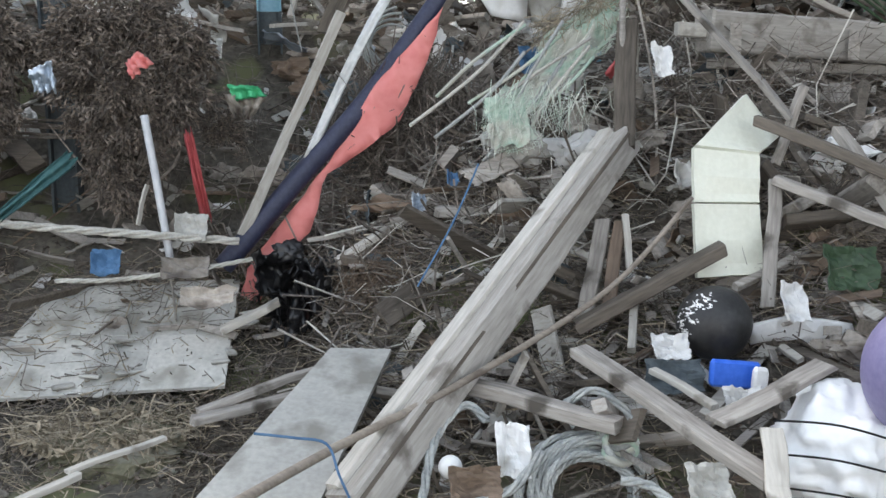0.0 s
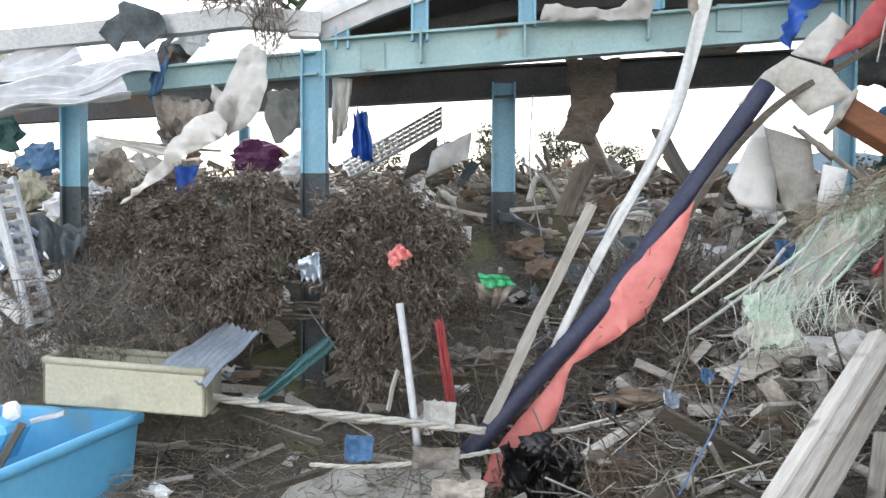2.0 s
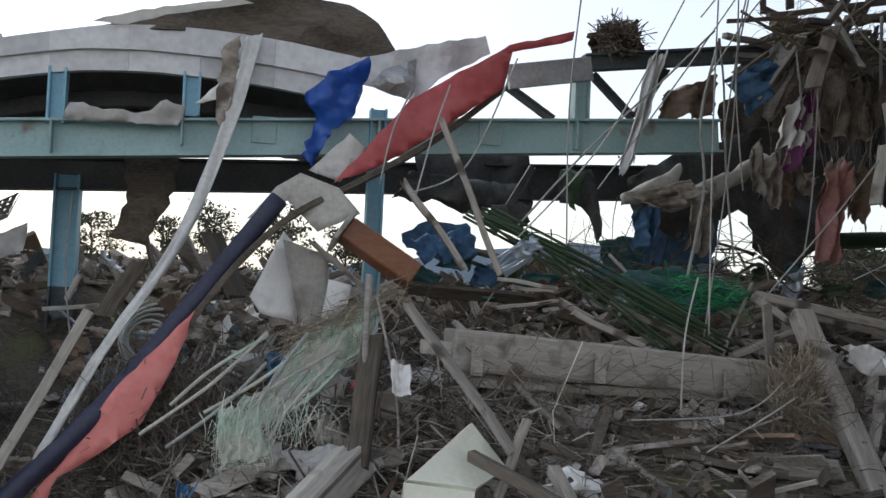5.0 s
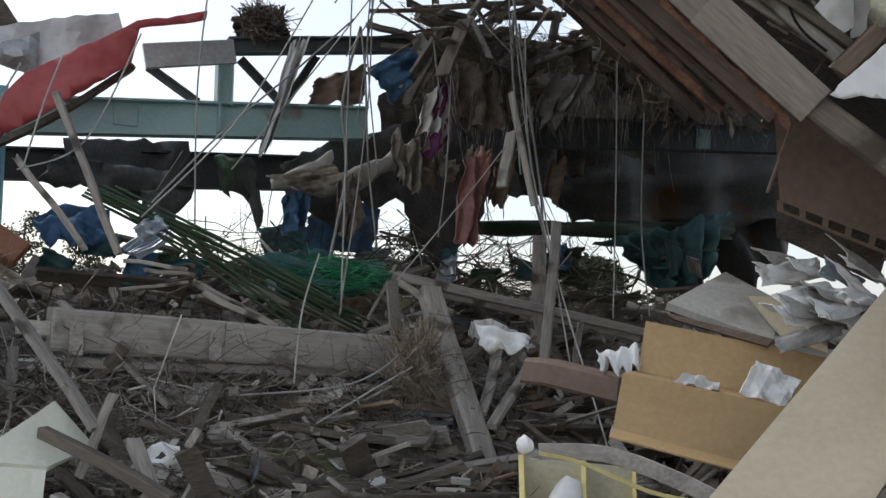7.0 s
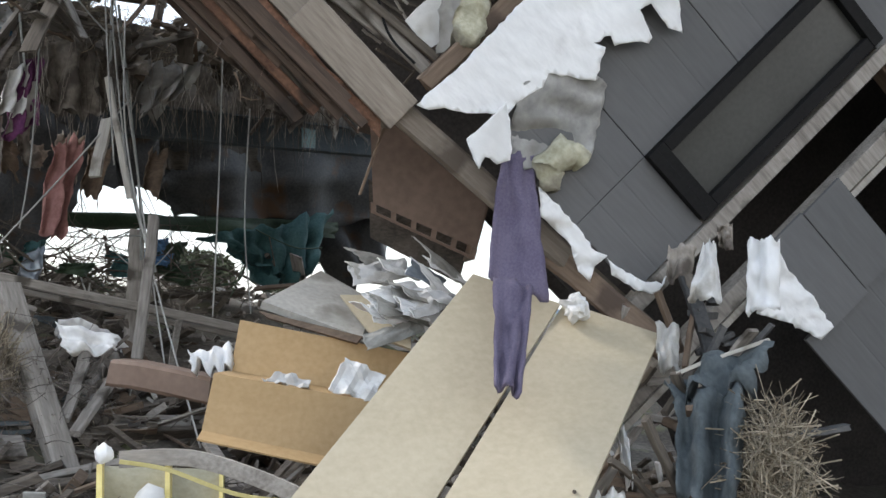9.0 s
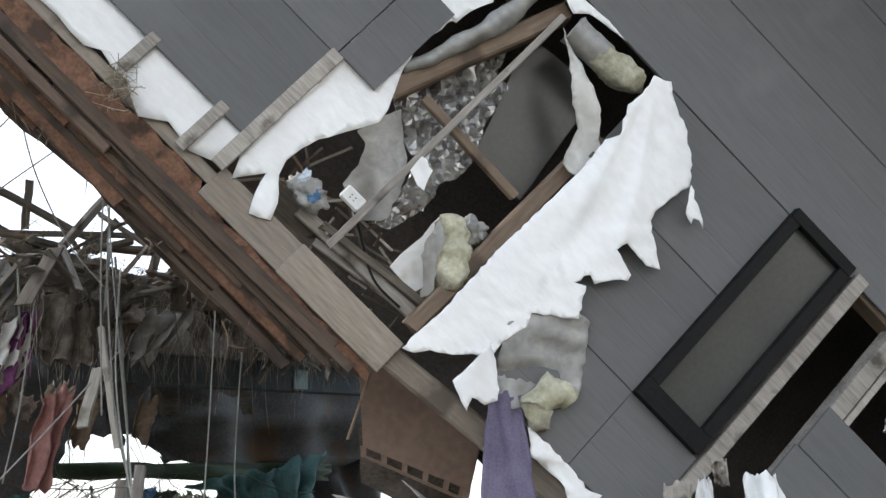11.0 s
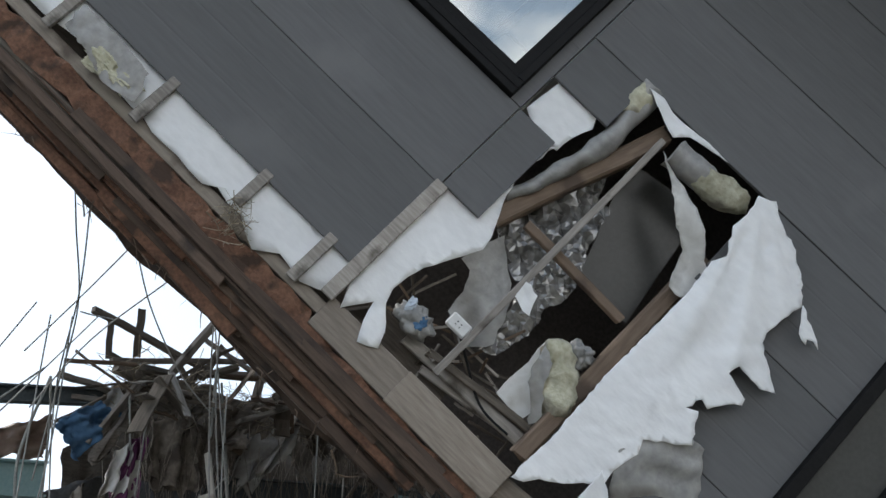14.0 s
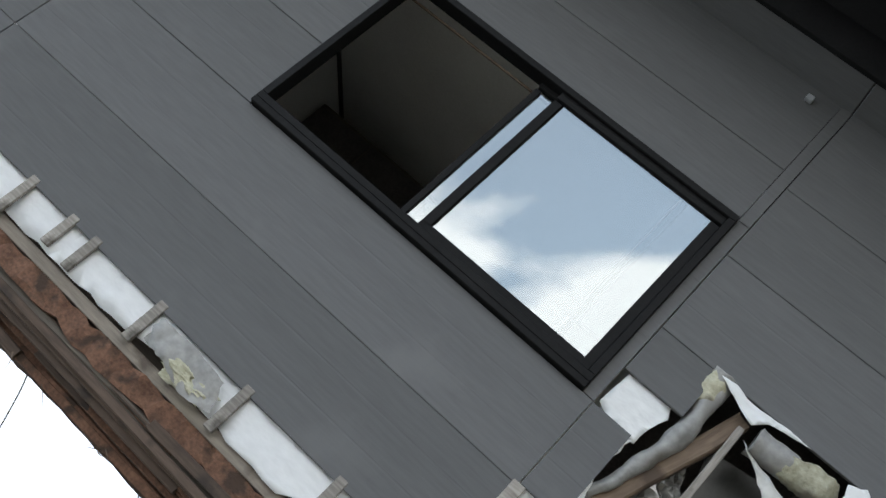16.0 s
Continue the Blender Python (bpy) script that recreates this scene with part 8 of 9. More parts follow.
tb = thing("tan_boards", "two large tan coloured fibreboard wall panels leaning side by side", "board", (2.452, 2.616, 1.458))
face("panel", "", "", *longer((2.788, 3.119, 1.955), (3.045, 2.950, 1.814), (2.138, 2.448, 1.134), (1.763, 2.610, 1.130), 1.28), 0.018, "tan_board", tb)
face("panel", "", "", *longer((3.076, 2.949, 1.860), (3.287, 2.684, 1.704), (2.481, 2.175, 1.164), (2.148, 2.387, 1.146), 1.28), 0.018, "tan_board", tb)
nl = part("nail_hole", sweep(ring(0.006, 8), [Vector((2.619, 2.304, 1.295)), Vector((2.631, 2.320, 1.292))]), "dark_wood", tb)

bx = thing("carton", "open tan cardboard carton with white papers inside", "cardboard box", (2.223, 3.403, 1.434))
face("back_flap", "", "", (2.081, 3.627, 1.766), (2.757, 3.377, 1.630), (2.660, 3.331, 1.462), (2.030, 3.568, 1.581), 0.006, "carton", bx)
face("front_wall", "", "", (1.921, 3.413, 1.578), (2.444, 3.197, 1.482), (2.243, 3.139, 1.303), (1.855, 3.316, 1.396), 0.006, "carton", bx)
face("bottom_flap", "", "", (1.855, 3.315, 1.394), (2.251, 3.136, 1.309), (2.209, 3.063, 1.284), (1.818, 3.241, 1.381), 0.006, "carton", bx)
face("inside", "", "", (2.030, 3.568, 1.581), (2.660, 3.331, 1.462), (2.444, 3.197, 1.482), (1.921, 3.413, 1.578), 0.006, "carton", bx)
for (a, b, c, d), m in ((((2.363, 3.299, 1.636), (2.495, 3.233, 1.573), (2.422, 3.208, 1.485), (2.287, 3.273, 1.523)), "paper"), (((2.149, 3.388, 1.584), (2.252, 3.345, 1.555), (2.223, 3.301, 1.526), (2.075, 3.360, 1.556)), "paper")):
    lone("paper_sheet", "crumpled white paper in the carton", "paper", drape(a, b, c, d, 8, 8, 0.012, 2, 0.06, 0.02, 2.0), m, "paper_sheet", solid=0.004)
lid = thing("grey_lid_board", "grey board with torn papery edge lying on debris", "board", (2.415, 3.659, 1.833))
face("top", "", "", (2.533, 3.927, 1.986), (2.687, 3.754, 1.818), (2.505, 3.455, 1.713), (2.164, 3.651, 1.805), 0.03, "plaster", lid)
face("edge", "", "", (2.160, 3.642, 1.798), (2.501, 3.446, 1.706), (2.477, 3.446, 1.681), (2.188, 3.621, 1.772), 0.02, "brown_wood", lid)
face("tan_offcut", "tan fibreboard offcut under the papers", "board", (2.486, 3.626, 1.867), (2.736, 3.502, 1.860), (2.644, 3.327, 1.663), (2.534, 3.441, 1.713), 0.012, "tan_board")
PR = random.Random(5)


def sodden(c, x, y, w, h, seed, amp=0.016):
    """A sodden sheet with hard creases."""
    def fn(u, v):
        q = Vector((u * w * 6 + seed * 3, v * h * 13, seed))
        k = noise.fractal(q, 1.0, 2.0, 3)
        e = 0.06 * noise.noise(Vector((u * 3, v * 3, seed + 9)))
        return c + x * ((u - 0.5 + e) * w) + y * ((v - 0.5 - e) * h) + x.cross(y) * (amp * (1 - 1.6 * abs(k)) - 0.10 * h * (2 * v - 1) ** 2)
    return grid_geo(fn, 18, 14)


for k in range(20):
    u, v = PR.uniform(0, 1), PR.uniform(0, 1)
    c = Vector((2.553, 3.643, 1.975)).lerp(Vector((2.887, 3.410, 1.953)), u).lerp(Vector((2.527, 3.332, 1.683)).lerp(Vector((2.779, 3.249, 1.793)), u), v) + Vector((0, 0, PR.uniform(0, 0.05)))
    an = PR.uniform(-0.5, 0.25)
    x = SD * math.cos(an) + Vector((0, 0, math.sin(an)))
    y = (Vector((0, 0, 0.55)) - MD * PR.uniform(0.2, 1.0) + SD * PR.gauss(0, 0.3)).normalized()
    lone("paper_sheet", "sodden creased white papers and cloth in a pile", "paper", sodden(c, x, y, PR.uniform(0.14, 0.32), PR.uniform(0.06, 0.15), k * 1.7), PR.choice(("paper", "paper", "plaster", "membrane", "zinc")), "paper_sheet", solid=0.003)

# purple jacket
pj = [Vector(p) for p in ((2.797, 2.959, 2.362), (2.907, 2.915, 2.364), (2.915, 2.837, 1.837), (2.720, 2.909, 1.922))]
jk = thing("purple_towel", "long dusty purple towel hanging over a beam", "towel", pj[0])
part("upper_fold", drape(*pj, 14, 22, 0.016, 1.0, 0.03, 0.03, 2.0), "purple", jk, smooth=True, solid=0.012)
part("lower_fold", drape((2.708, 2.864, 1.919), (2.816, 2.791, 1.892), (2.581, 2.516, 1.564), (2.520, 2.559, 1.575), 12, 18, 0.02, 1.5, 0.05, 0.02, 3.0), "purple", jk, smooth=True, solid=0.012)
plank((3.094, 3.085, 2.039), (3.414, 2.771, 1.669), 0.09, 0.1, "brown_wood", "fallen_joist", "brown fallen joist below the house", "joist")
lone("foam_scrap", "white foam crumb on the board", "scrap", crumpled((3.034, 2.832, 1.822), 0.05, 0.05, 0.05, 3.0, 0.5, 3), "paper")

# shelf box with yellow edges
sh = thing("shelf_box", "low shelf box with yellow edge banding and a white bottle", "shelf", (1.628, 2.924, 1.157))
for a, b, c, d, w in (((1.497, 3.139, 1.332), (1.446, 2.841, 1.062), (1.493, 3.030, 1.016), (1.545, 3.332, 1.307), 0.016), ((1.687, 3.095, 1.334), (1.616, 2.799, 1.056), (1.674, 2.985, 1.010), (1.747, 3.284, 1.309), 0.014), ((1.869, 3.139, 1.282), (1.782, 2.851, 1.031), (1.847, 3.034, 0.984), (1.935, 3.326, 1.254), 0.012)):
    face("divider", "yellow edged divider", "", a, b, c, d, w, "yellow_edge", sh)
face("back", "", "", (1.523, 3.285, 1.314), (1.905, 3.232, 1.268), (1.817, 2.941, 1.007), (1.482, 3.032, 1.016), 0.01, "yellow_tub", sh)
part("front_edge", sweep(oblong(0.012, 0.05), bend([(1.541, 3.081, 1.351), (1.738, 3.030, 1.350), (1.900, 2.864, 1.300), (2.043, 2.685, 1.229), (2.193, 2.485, 1.168)], 6)), "grey_wood", sh, "curved grey shelf front")
part("edge_band", sweep(oblong(0.008, 0.012), bend([(1.531, 3.031, 1.352), (1.660, 2.997, 1.326), (1.835, 2.880, 1.259), (2.013, 2.699, 1.236), (2.101, 2.475, 1.169)], 6)), "yellow_edge", sh, "loose yellow edge banding")
lone("white_bottle", "white plastic bottle in the shelf box", "bottle", sweep(ring(0.06, 16), [(1.585, 2.908, 1.035), (1.601, 2.991, 1.197), (1.618, 2.996, 1.253), (1.630, 2.998, 1.281)], size=lambda t: 1.0 if t < 0.4 else 1.25 - 0.85 * t), "white", smooth=True)
part("knob", crumpled((1.499, 3.092, 1.369), 0.028, 0.03, 0.03, 1.0, 0.25, 3), "white", sh, "white plastic knob", True)
rag("white_bag", "dirty white cloth caught on a post", ((1.509, 4.127, 1.752), (1.738, 4.084, 1.698), (1.719, 4.036, 1.631), (1.547, 4.069, 1.629)), "paper", 0.03, 33, 2, 12)
rag("white_cloth", "white cloth bundle before the carton", ((1.894, 3.632, 1.641), (2.043, 3.587, 1.675), (2.028, 3.537, 1.582), (1.891, 3.580, 1.602)), "membrane", 0.03, 34, 3, 12)
plank((1.699, 3.885, 1.569), (2.000, 3.647, 1.504), 0.14, 0.10, "brown_panel", "dark_beam", "dark brown beam behind the carton", "timber beam")
lone("grass_tuft", "bundle of dry straw hanging on the post", "straw", twigs(420, lambda r: ball(r, (1.325, 4.630, 1.509), 0.12, 0.06, 0.16), 0.3, 0.0028, 0.35, 71, 0.6, (0, 0, -0.8)), "straw", kind="stuff")
for i in range(9):
    plank(Vector((1.208, 4.594, 1.330)) + Vector((0, 0, -0.032 * i)), Vector((1.493, 4.576, 1.320)) + Vector((0, 0, -0.033 * i)), 0.05, 0.018, "mud_steel", "slat", "grey dusty shutter slat", "shutter slat", group="shutter slats")

# clutter under the lower window
BK = random.Random(17)
rag("black_sheet", "black rubber sheet hanging below the window", ((3.145, 2.473, 1.613), (3.367, 2.244, 1.717), (3.247, 2.222, 1.557), (3.068, 2.404, 1.548)), "mud_steel", 0.04, 41, 2, 14)
rag("black_sheet", "dark grey vinyl sheet hanging in folds", ((3.085, 2.387, 1.548), (3.232, 2.240, 1.581), (3.114, 2.166, 1.226), (2.993, 2.292, 1.245)), "mud_steel", 0.05, 42, 2, 16)
plank((3.122, 2.425, 1.607), (3.357, 2.256, 1.725), 0.012, 0.012, "pale_wood", "batten", "thin pale batten on the black sheet", "batten")
for x, (t, m) in enumerate(((((3.316, 2.497, 2.046), (3.343, 2.469, 2.045), (3.330, 2.429, 1.850), (3.251, 2.508, 1.849)), "paper"), (((3.379, 2.358, 2.047), (3.443, 2.284, 2.053), (3.415, 2.263, 1.822), (3.345, 2.341, 1.812)), "membrane"), (((3.378, 2.497, 2.105), (3.413, 2.459, 2.113), (3.419, 2.465, 2.021), (3.389, 2.496, 2.031)), "rag"), (((3.244, 2.656, 1.776), (3.303, 2.600, 1.758), (3.232, 2.527, 1.592), (3.182, 2.575, 1.627)), "plastic_film"), (((2.759, 2.370, 1.278), (2.818, 2.319, 1.267), (2.730, 2.240, 1.176), (2.655, 2.304, 1.185)), "plastic_film"), (((2.944, 2.503, 1.438), (2.965, 2.484, 1.431), (2.904, 2.381, 1.285), (2.889, 2.394, 1.287)), "white"), (((3.693, 1.985, 2.303), (3.739, 1.915, 2.336), (3.740, 1.926, 2.177), (3.665, 2.034, 2.161)), "foil"), (((3.337, 2.687, 2.042), (3.403, 2.623, 2.051), (3.326, 2.571, 1.910), (3.267, 2.626, 1.929)), "rag"))):
    rag("clutter_cloth", "torn cloth and film scrap below the house", t, m, 0.025, 50 + x, 1.2, 14, 0.07, "scrap", "scraps below the house")
for k in range(46):
    a = Vector((3.314, 2.861, 1.778)).lerp(Vector((3.622, 2.395, 1.969)), BK.random()).lerp(Vector((2.820, 2.420, 1.135)).lerp(Vector((3.279, 2.116, 1.160)), BK.random()), BK.random())
    d = Vector((BK.gauss(0, 1), BK.gauss(0, 0.5), BK.gauss(0, 0.8))).normalized() * BK.uniform(0.12, 0.4)
    plank(a + Vector((0, 0.12, 0)), a + d + Vector((0, 0.12, 0)), BK.uniform(0.015, 0.06), BK.uniform(0.01, 0.03), BK.choice(("grey_wood", "dark_wood", "brown_wood", "dark_steel")), label="splintered stick below the house")
lone("straw_heap", "matted straw below the window", "straw", twigs(700, lambda r: ball(r, (3.269, 2.164, 1.314), 0.16, 0.1, 0.25), 0.2, 0.0025, 0.4, 81, 0.8), "straw", kind="stuff")

lone("root_mat", "matted roots and stalks hanging below the beam", "roots", twigs(1200, lambda r: Vector((-0.226, 4.264, 1.417)).lerp(Vector((1.800, 4.773, 1.345)), r.random()) + Vector((0, 0, r.gauss(0, 0.14))) + MD * r.gauss(0, 0.15), 0.26, 0.0026, 0.4, 603, 0.7), "twig", kind="stuff")

# added dark sheet stands for the black depth under the roof
lone("dark_roof_sheet", "black backing sheet for the unlit depth behind the teal tarpaulin", "roof sheet", drape((2.410, 6.735, 2.861), (4.554, 7.280, 3.314), (4.450, 7.144, 2.041), (3.194, 6.972, 2.291), 22, 14, 0.06, 4, 0.12, 0.0, 11.0), "dark_steel", smooth=True, solid=0.004)
lone("tarpaulin", "teal tarpaulin bunched behind the grey board", "tarpaulin", drape((2.947, 6.479, 2.266), (3.816, 6.742, 2.600), (3.519, 6.444, 2.072), (3.186, 6.447, 1.983), 18, 12, 0.06, 3, 0.12, 0.05, 13.0), "teal", smooth=True, solid=0.003)
TG = random.Random(58)
for k in range(64):
    a = Vector((0.125, 5.833, 2.139)).lerp(Vector((3.230, 6.774, 2.341)), TG.random()) + Vector((0, 0, TG.uniform(-0.2, 0.08))) + MD * TG.uniform(-0.5, 0.4)
    b = a + SD * TG.gauss(0, 0.35) + Vector((0, 0, TG.gauss(-0.1, 0.15)))
    lone("hanging_wire", "tangled branch or wire in the opening", "wire", sweep(ring(TG.choice((0.004, 0.006, 0.010)), 5), bend([a, a.lerp(b, 0.5) + Vector((0, 0, TG.gauss(-0.04, 0.05))) + MD * 0.05, b], 6)), TG.choice(("dark_wood", "dark_wood", "wire", "dark_green")), "hanging wires", smooth=True)
for k in range(30):
    a = Vector((-0.625, 5.502, 2.122)).lerp(Vector((2.961, 6.588, 2.240)), TG.random()) + Vector((0, 0, TG.uniform(-0.16, 0.05))) + MD * TG.uniform(-0.4, 0.3)
    w, h = TG.uniform(0.1, 0.25), TG.uniform(0.06, 0.18)
    rag("loose_scrap", "blue or green sheeting scrap caught in the opening", (a, a + SD * w + Vector((0, 0, TG.gauss(0, 0.05))), a + SD * w * 0.8 - Vector((0, 0, h)), a - SD * 0.04 - Vector((0, 0, h * 0.7))), TG.choice(("teal", "blue_cloth", "zinc", "dark_green", "teal")), 0.03, 120 + k, 1.2, 10, 0.12, "scrap", "torn scraps")

for a, b in (((-0.059, 5.381, 3.073), (0.198, 5.458, 2.908)), ((0.410, 5.523, 3.178), (0.648, 5.595, 2.952)), ((0.830, 5.650, 3.253), (0.663, 5.599, 2.970)), ((0.104, 5.827, 2.694), (-0.121, 5.759, 2.286))):
    steel("brace", a, b, 0.035, 0.045, "dark_steel", steel_frame, label="dark rusty diagonal brace", n=2)

for k in range(9):
    a = Vector((1.126, 5.405, 2.729)).lerp(Vector((2.233, 5.740, 2.789)), (k + TG.random()) / 9) + Vector((0, 0, TG.uniform(-0.08, 0.05))) + MD * TG.uniform(-0.15, 0.15)
    w, h = TG.uniform(0.06, 0.16), TG.uniform(0.15, 0.34)
    s1 = TG.gauss(0, 0.06)
    rag("hanging_cloth", "dark torn rag hanging below the roof debris", (a, a + SD * w + Vector((0, 0, TG.gauss(0, 0.03))), a + SD * (w * 0.7 + s1) - Vector((0, 0, h)), a + SD * s1 - Vector((0, 0, h * 0.7))), TG.choice(("rag", "dark_wood", "brown_wood", "dark_steel", "rag")), 0.03, 150 + k, 1.0, 11, 0.2, "cloth", "hanging cloths")


# dark backing sheets for unlit gaps, foam and sheeting close most of the opening
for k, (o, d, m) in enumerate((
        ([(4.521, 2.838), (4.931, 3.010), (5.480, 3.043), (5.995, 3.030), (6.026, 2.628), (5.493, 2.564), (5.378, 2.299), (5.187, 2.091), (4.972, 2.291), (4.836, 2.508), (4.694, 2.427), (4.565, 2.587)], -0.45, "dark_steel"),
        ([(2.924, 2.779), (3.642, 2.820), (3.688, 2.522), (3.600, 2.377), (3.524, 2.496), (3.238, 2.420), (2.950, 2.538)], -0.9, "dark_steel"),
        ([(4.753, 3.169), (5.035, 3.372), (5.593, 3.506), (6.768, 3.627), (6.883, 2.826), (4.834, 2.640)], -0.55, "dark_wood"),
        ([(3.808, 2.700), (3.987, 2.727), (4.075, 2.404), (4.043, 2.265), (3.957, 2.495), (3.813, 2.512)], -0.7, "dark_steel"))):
    film_sd("dark_rag", "dark tattered sheeting under the roof, partly backing for unlit gaps", o, d, m, "rag", 0.06, 2.0, 7.0, 0.0, 20.0 + k, 0.05, 0.035)
for k, (o, d, m) in enumerate((
        ([(4.297, 2.291), (4.392, 2.486), (4.565, 2.542), (4.804, 2.450), (4.758, 2.182), (4.302, 2.157)], -0.6, "blue_cloth"),
        ([(4.030, 2.287), (4.310, 2.340), (4.360, 2.095), (4.087, 2.081)], -0.65, "teal"),
        ([(2.761, 2.242), (2.916, 2.326), (3.141, 2.306), (3.162, 2.150), (3.019, 2.098), (2.795, 2.166)], -0.3, "blue_cloth"),
        ([(4.366, 2.432), (4.476, 2.537), (4.516, 2.348), (4.438, 2.215), (4.347, 2.225)], -0.1, "rag"))):
    film_sd("loose_sheeting", "crumpled sheeting caught in the opening", o, d, m, "sheeting", 0.06, 3.0, 8.0, 0.3, 30.0 + k, 0.035, 0.025)
for k, (pts, rad) in enumerate((([(0.605, 5.613, 2.491), (0.764, 5.662, 2.550), (0.942, 5.715, 2.684)], 0.045), ([(0.797, 5.619, 2.462), (0.977, 5.674, 2.520), (1.195, 5.740, 2.629), (1.456, 5.819, 2.790)], 0.055))):
    vs, fs = tube([Vector(q) for q in pts], lambda t: rad * (0.6 + 0.4 * math.sin(math.pi * t)), k + 5.0, 0.03, 9.0)
    lone("foam_roll", "pale grey foam roll wedged across the opening", "foam roll", (vs, fs), "plaster", smooth=True)
for pts, rad in (([(0.925, 5.292, 2.045), (1.003, 5.316, 2.537), (0.976, 5.308, 2.922), (1.063, 5.334, 3.346)], 0.008), ([(1.933, 5.441, 3.514), (1.952, 5.447, 2.998), (2.080, 5.486, 2.465), (2.233, 5.532, 2.023)], 0.009), ([(1.969, 5.452, 3.456), (2.060, 5.480, 2.884), (2.127, 5.500, 2.437), (2.148, 5.506, 2.084)], 0.007), ([(1.185, 5.371, 2.134), (1.125, 5.353, 2.610), (1.095, 5.344, 3.092), (1.063, 5.334, 3.346)], 0.006), ([(1.465, 5.351, 3.313), (1.508, 5.365, 3.008)], 0.006), ([(0.027, 4.968, 2.269), (0.370, 5.072, 2.683), (0.723, 5.179, 3.047), (1.024, 5.270, 3.368)], 0.006)):
    lone("hanging_rope", "grey dusty rope hanging from the roof", "rope", sweep(ring(rad, 6), bend(pts, 8)), "grey_rope", "hanging ropes", smooth=True)
lone("branch_tangle", "dark tangle of branches and wire in the opening", "brush", merged(
    twigs(520, lambda r: at(r.uniform(3.6, 6.6), r.uniform(-1.1, -0.2), r.gauss(2.02, 0.10)), 0.5, 0.0045, 0.3, 641, 0.35),
    twigs(160, lambda r: at(r.uniform(3.8, 6.4), r.uniform(-0.8, -0.2), r.gauss(2.28, 0.10)), 0.5, 0.004, 0.25, 642, 1.2)), "dark_wood", kind="stuff")
TW = random.Random(63)
for k in range(46):
    c = at(TW.uniform(3.0, 7.0), TW.uniform(-1.4, 0.0), TW.gauss(1.93, 0.10))
    d = SD * TW.gauss(0, 1) + MD * TW.gauss(0, 0.4) + Vector((0, 0, TW.gauss(0, 0.35)))
    d = d.normalized() * TW.uniform(0.25, 0.8)
    plank(c - d / 2, c + d / 2, TW.choice((0.03, 0.05, 0.09)), TW.choice((0.015, 0.025)), TW.choice(("dark_wood", "grey_wood", "brown_wood")), label="broken plank heaped behind the roof beam", roll=TW.uniform(-50, 50))

# ---- behind the frame ----
lad = thing("steel_scaffold", "bent galvanised lattice frame lying behind the shed", "lattice frame", (-3.343, 5.723, 2.220))
L0, L1, L2, L3 = (Vector(p) for p in ((-3.716, 5.715, 2.065), (-3.126, 5.998, 2.438), (-3.035, 5.712, 2.281), (-3.585, 5.545, 1.965)))
for i in range(5):
    part("bar", sweep(ring(0.013, 6), [L0.lerp(L3, i / 4), L1.lerp(L2, i / 4)]), "grey_metal", lad)
for i in range(16):
    part("rung", sweep(ring(0.008, 6), [L0.lerp(L1, i / 15), L3.lerp(L2, i / 15)]), "grey_metal", lad)
for k, (p, q, m) in enumerate((((0.456, 2.047), (0.707, 2.145), "white_metal"), ((0.322, 2.031), (0.507, 2.113), "dark_steel"))):
    sheet_sd("bent_sheet", "bent sheet metal scrap behind the shed", [(p[0], p[1] - 0.1), (q[0], q[1] - 0.08), (q[0] + 0.02, q[1] + 0.08), (p[0] + 0.04, p[1] + 0.06)], -0.9, m, "metal sheet", 0.06, 5, k + 1.0, 0.04, 0.01)


def tree(label, foot, h, r, seed, bare=True):
    """A thin pine: a tapered trunk, limbs and a loose crown of small clumps."""
    rng = random.Random(seed)
    foot = Vector(foot)
    e = thing("tree", label, "tree", foot, "far trees")
    top = foot + Vector((rng.uniform(-0.05, 0.05) * h, 0, h))
    part("trunk", sweep(ring(h * 0.018, 7), bend([foot, foot.lerp(top, 0.5) + Vector((h * 0.02, 0, 0)), top], 5), size=lambda t: 1.2 - t), "dark_wood", e)
    tips, limbs = [], []
    for i in range(26):
        t = rng.uniform(0.35, 1.0)
        a = foot.lerp(top, t)
        an = rng.uniform(0, 6.28)
        L = r * (1.25 - 0.7 * t) * rng.uniform(0.6, 1.1)
        b = a + Vector((math.cos(an) * L, math.sin(an) * L, L * rng.uniform(0.0, 0.5)))
        limbs.append(sweep(ring(h * 0.006, 4), [a, a.lerp(b, 0.5) + Vector((0, 0, 0.04 * L)), b], size=lambda q: 1.1 - 0.8 * q))
        tips += [b, a.lerp(b, 0.7)]
    part("limb_tangle", merged(*limbs), "dark_wood", e)
    part("crown", leaves(2600, lambda r2: tips[r2.randrange(len(tips))] + Vector((r2.gauss(0, r * 0.16), r2.gauss(0, r * 0.16), r2.gauss(0, r * 0.10))), r * 0.09, seed), "far_leaf", e)


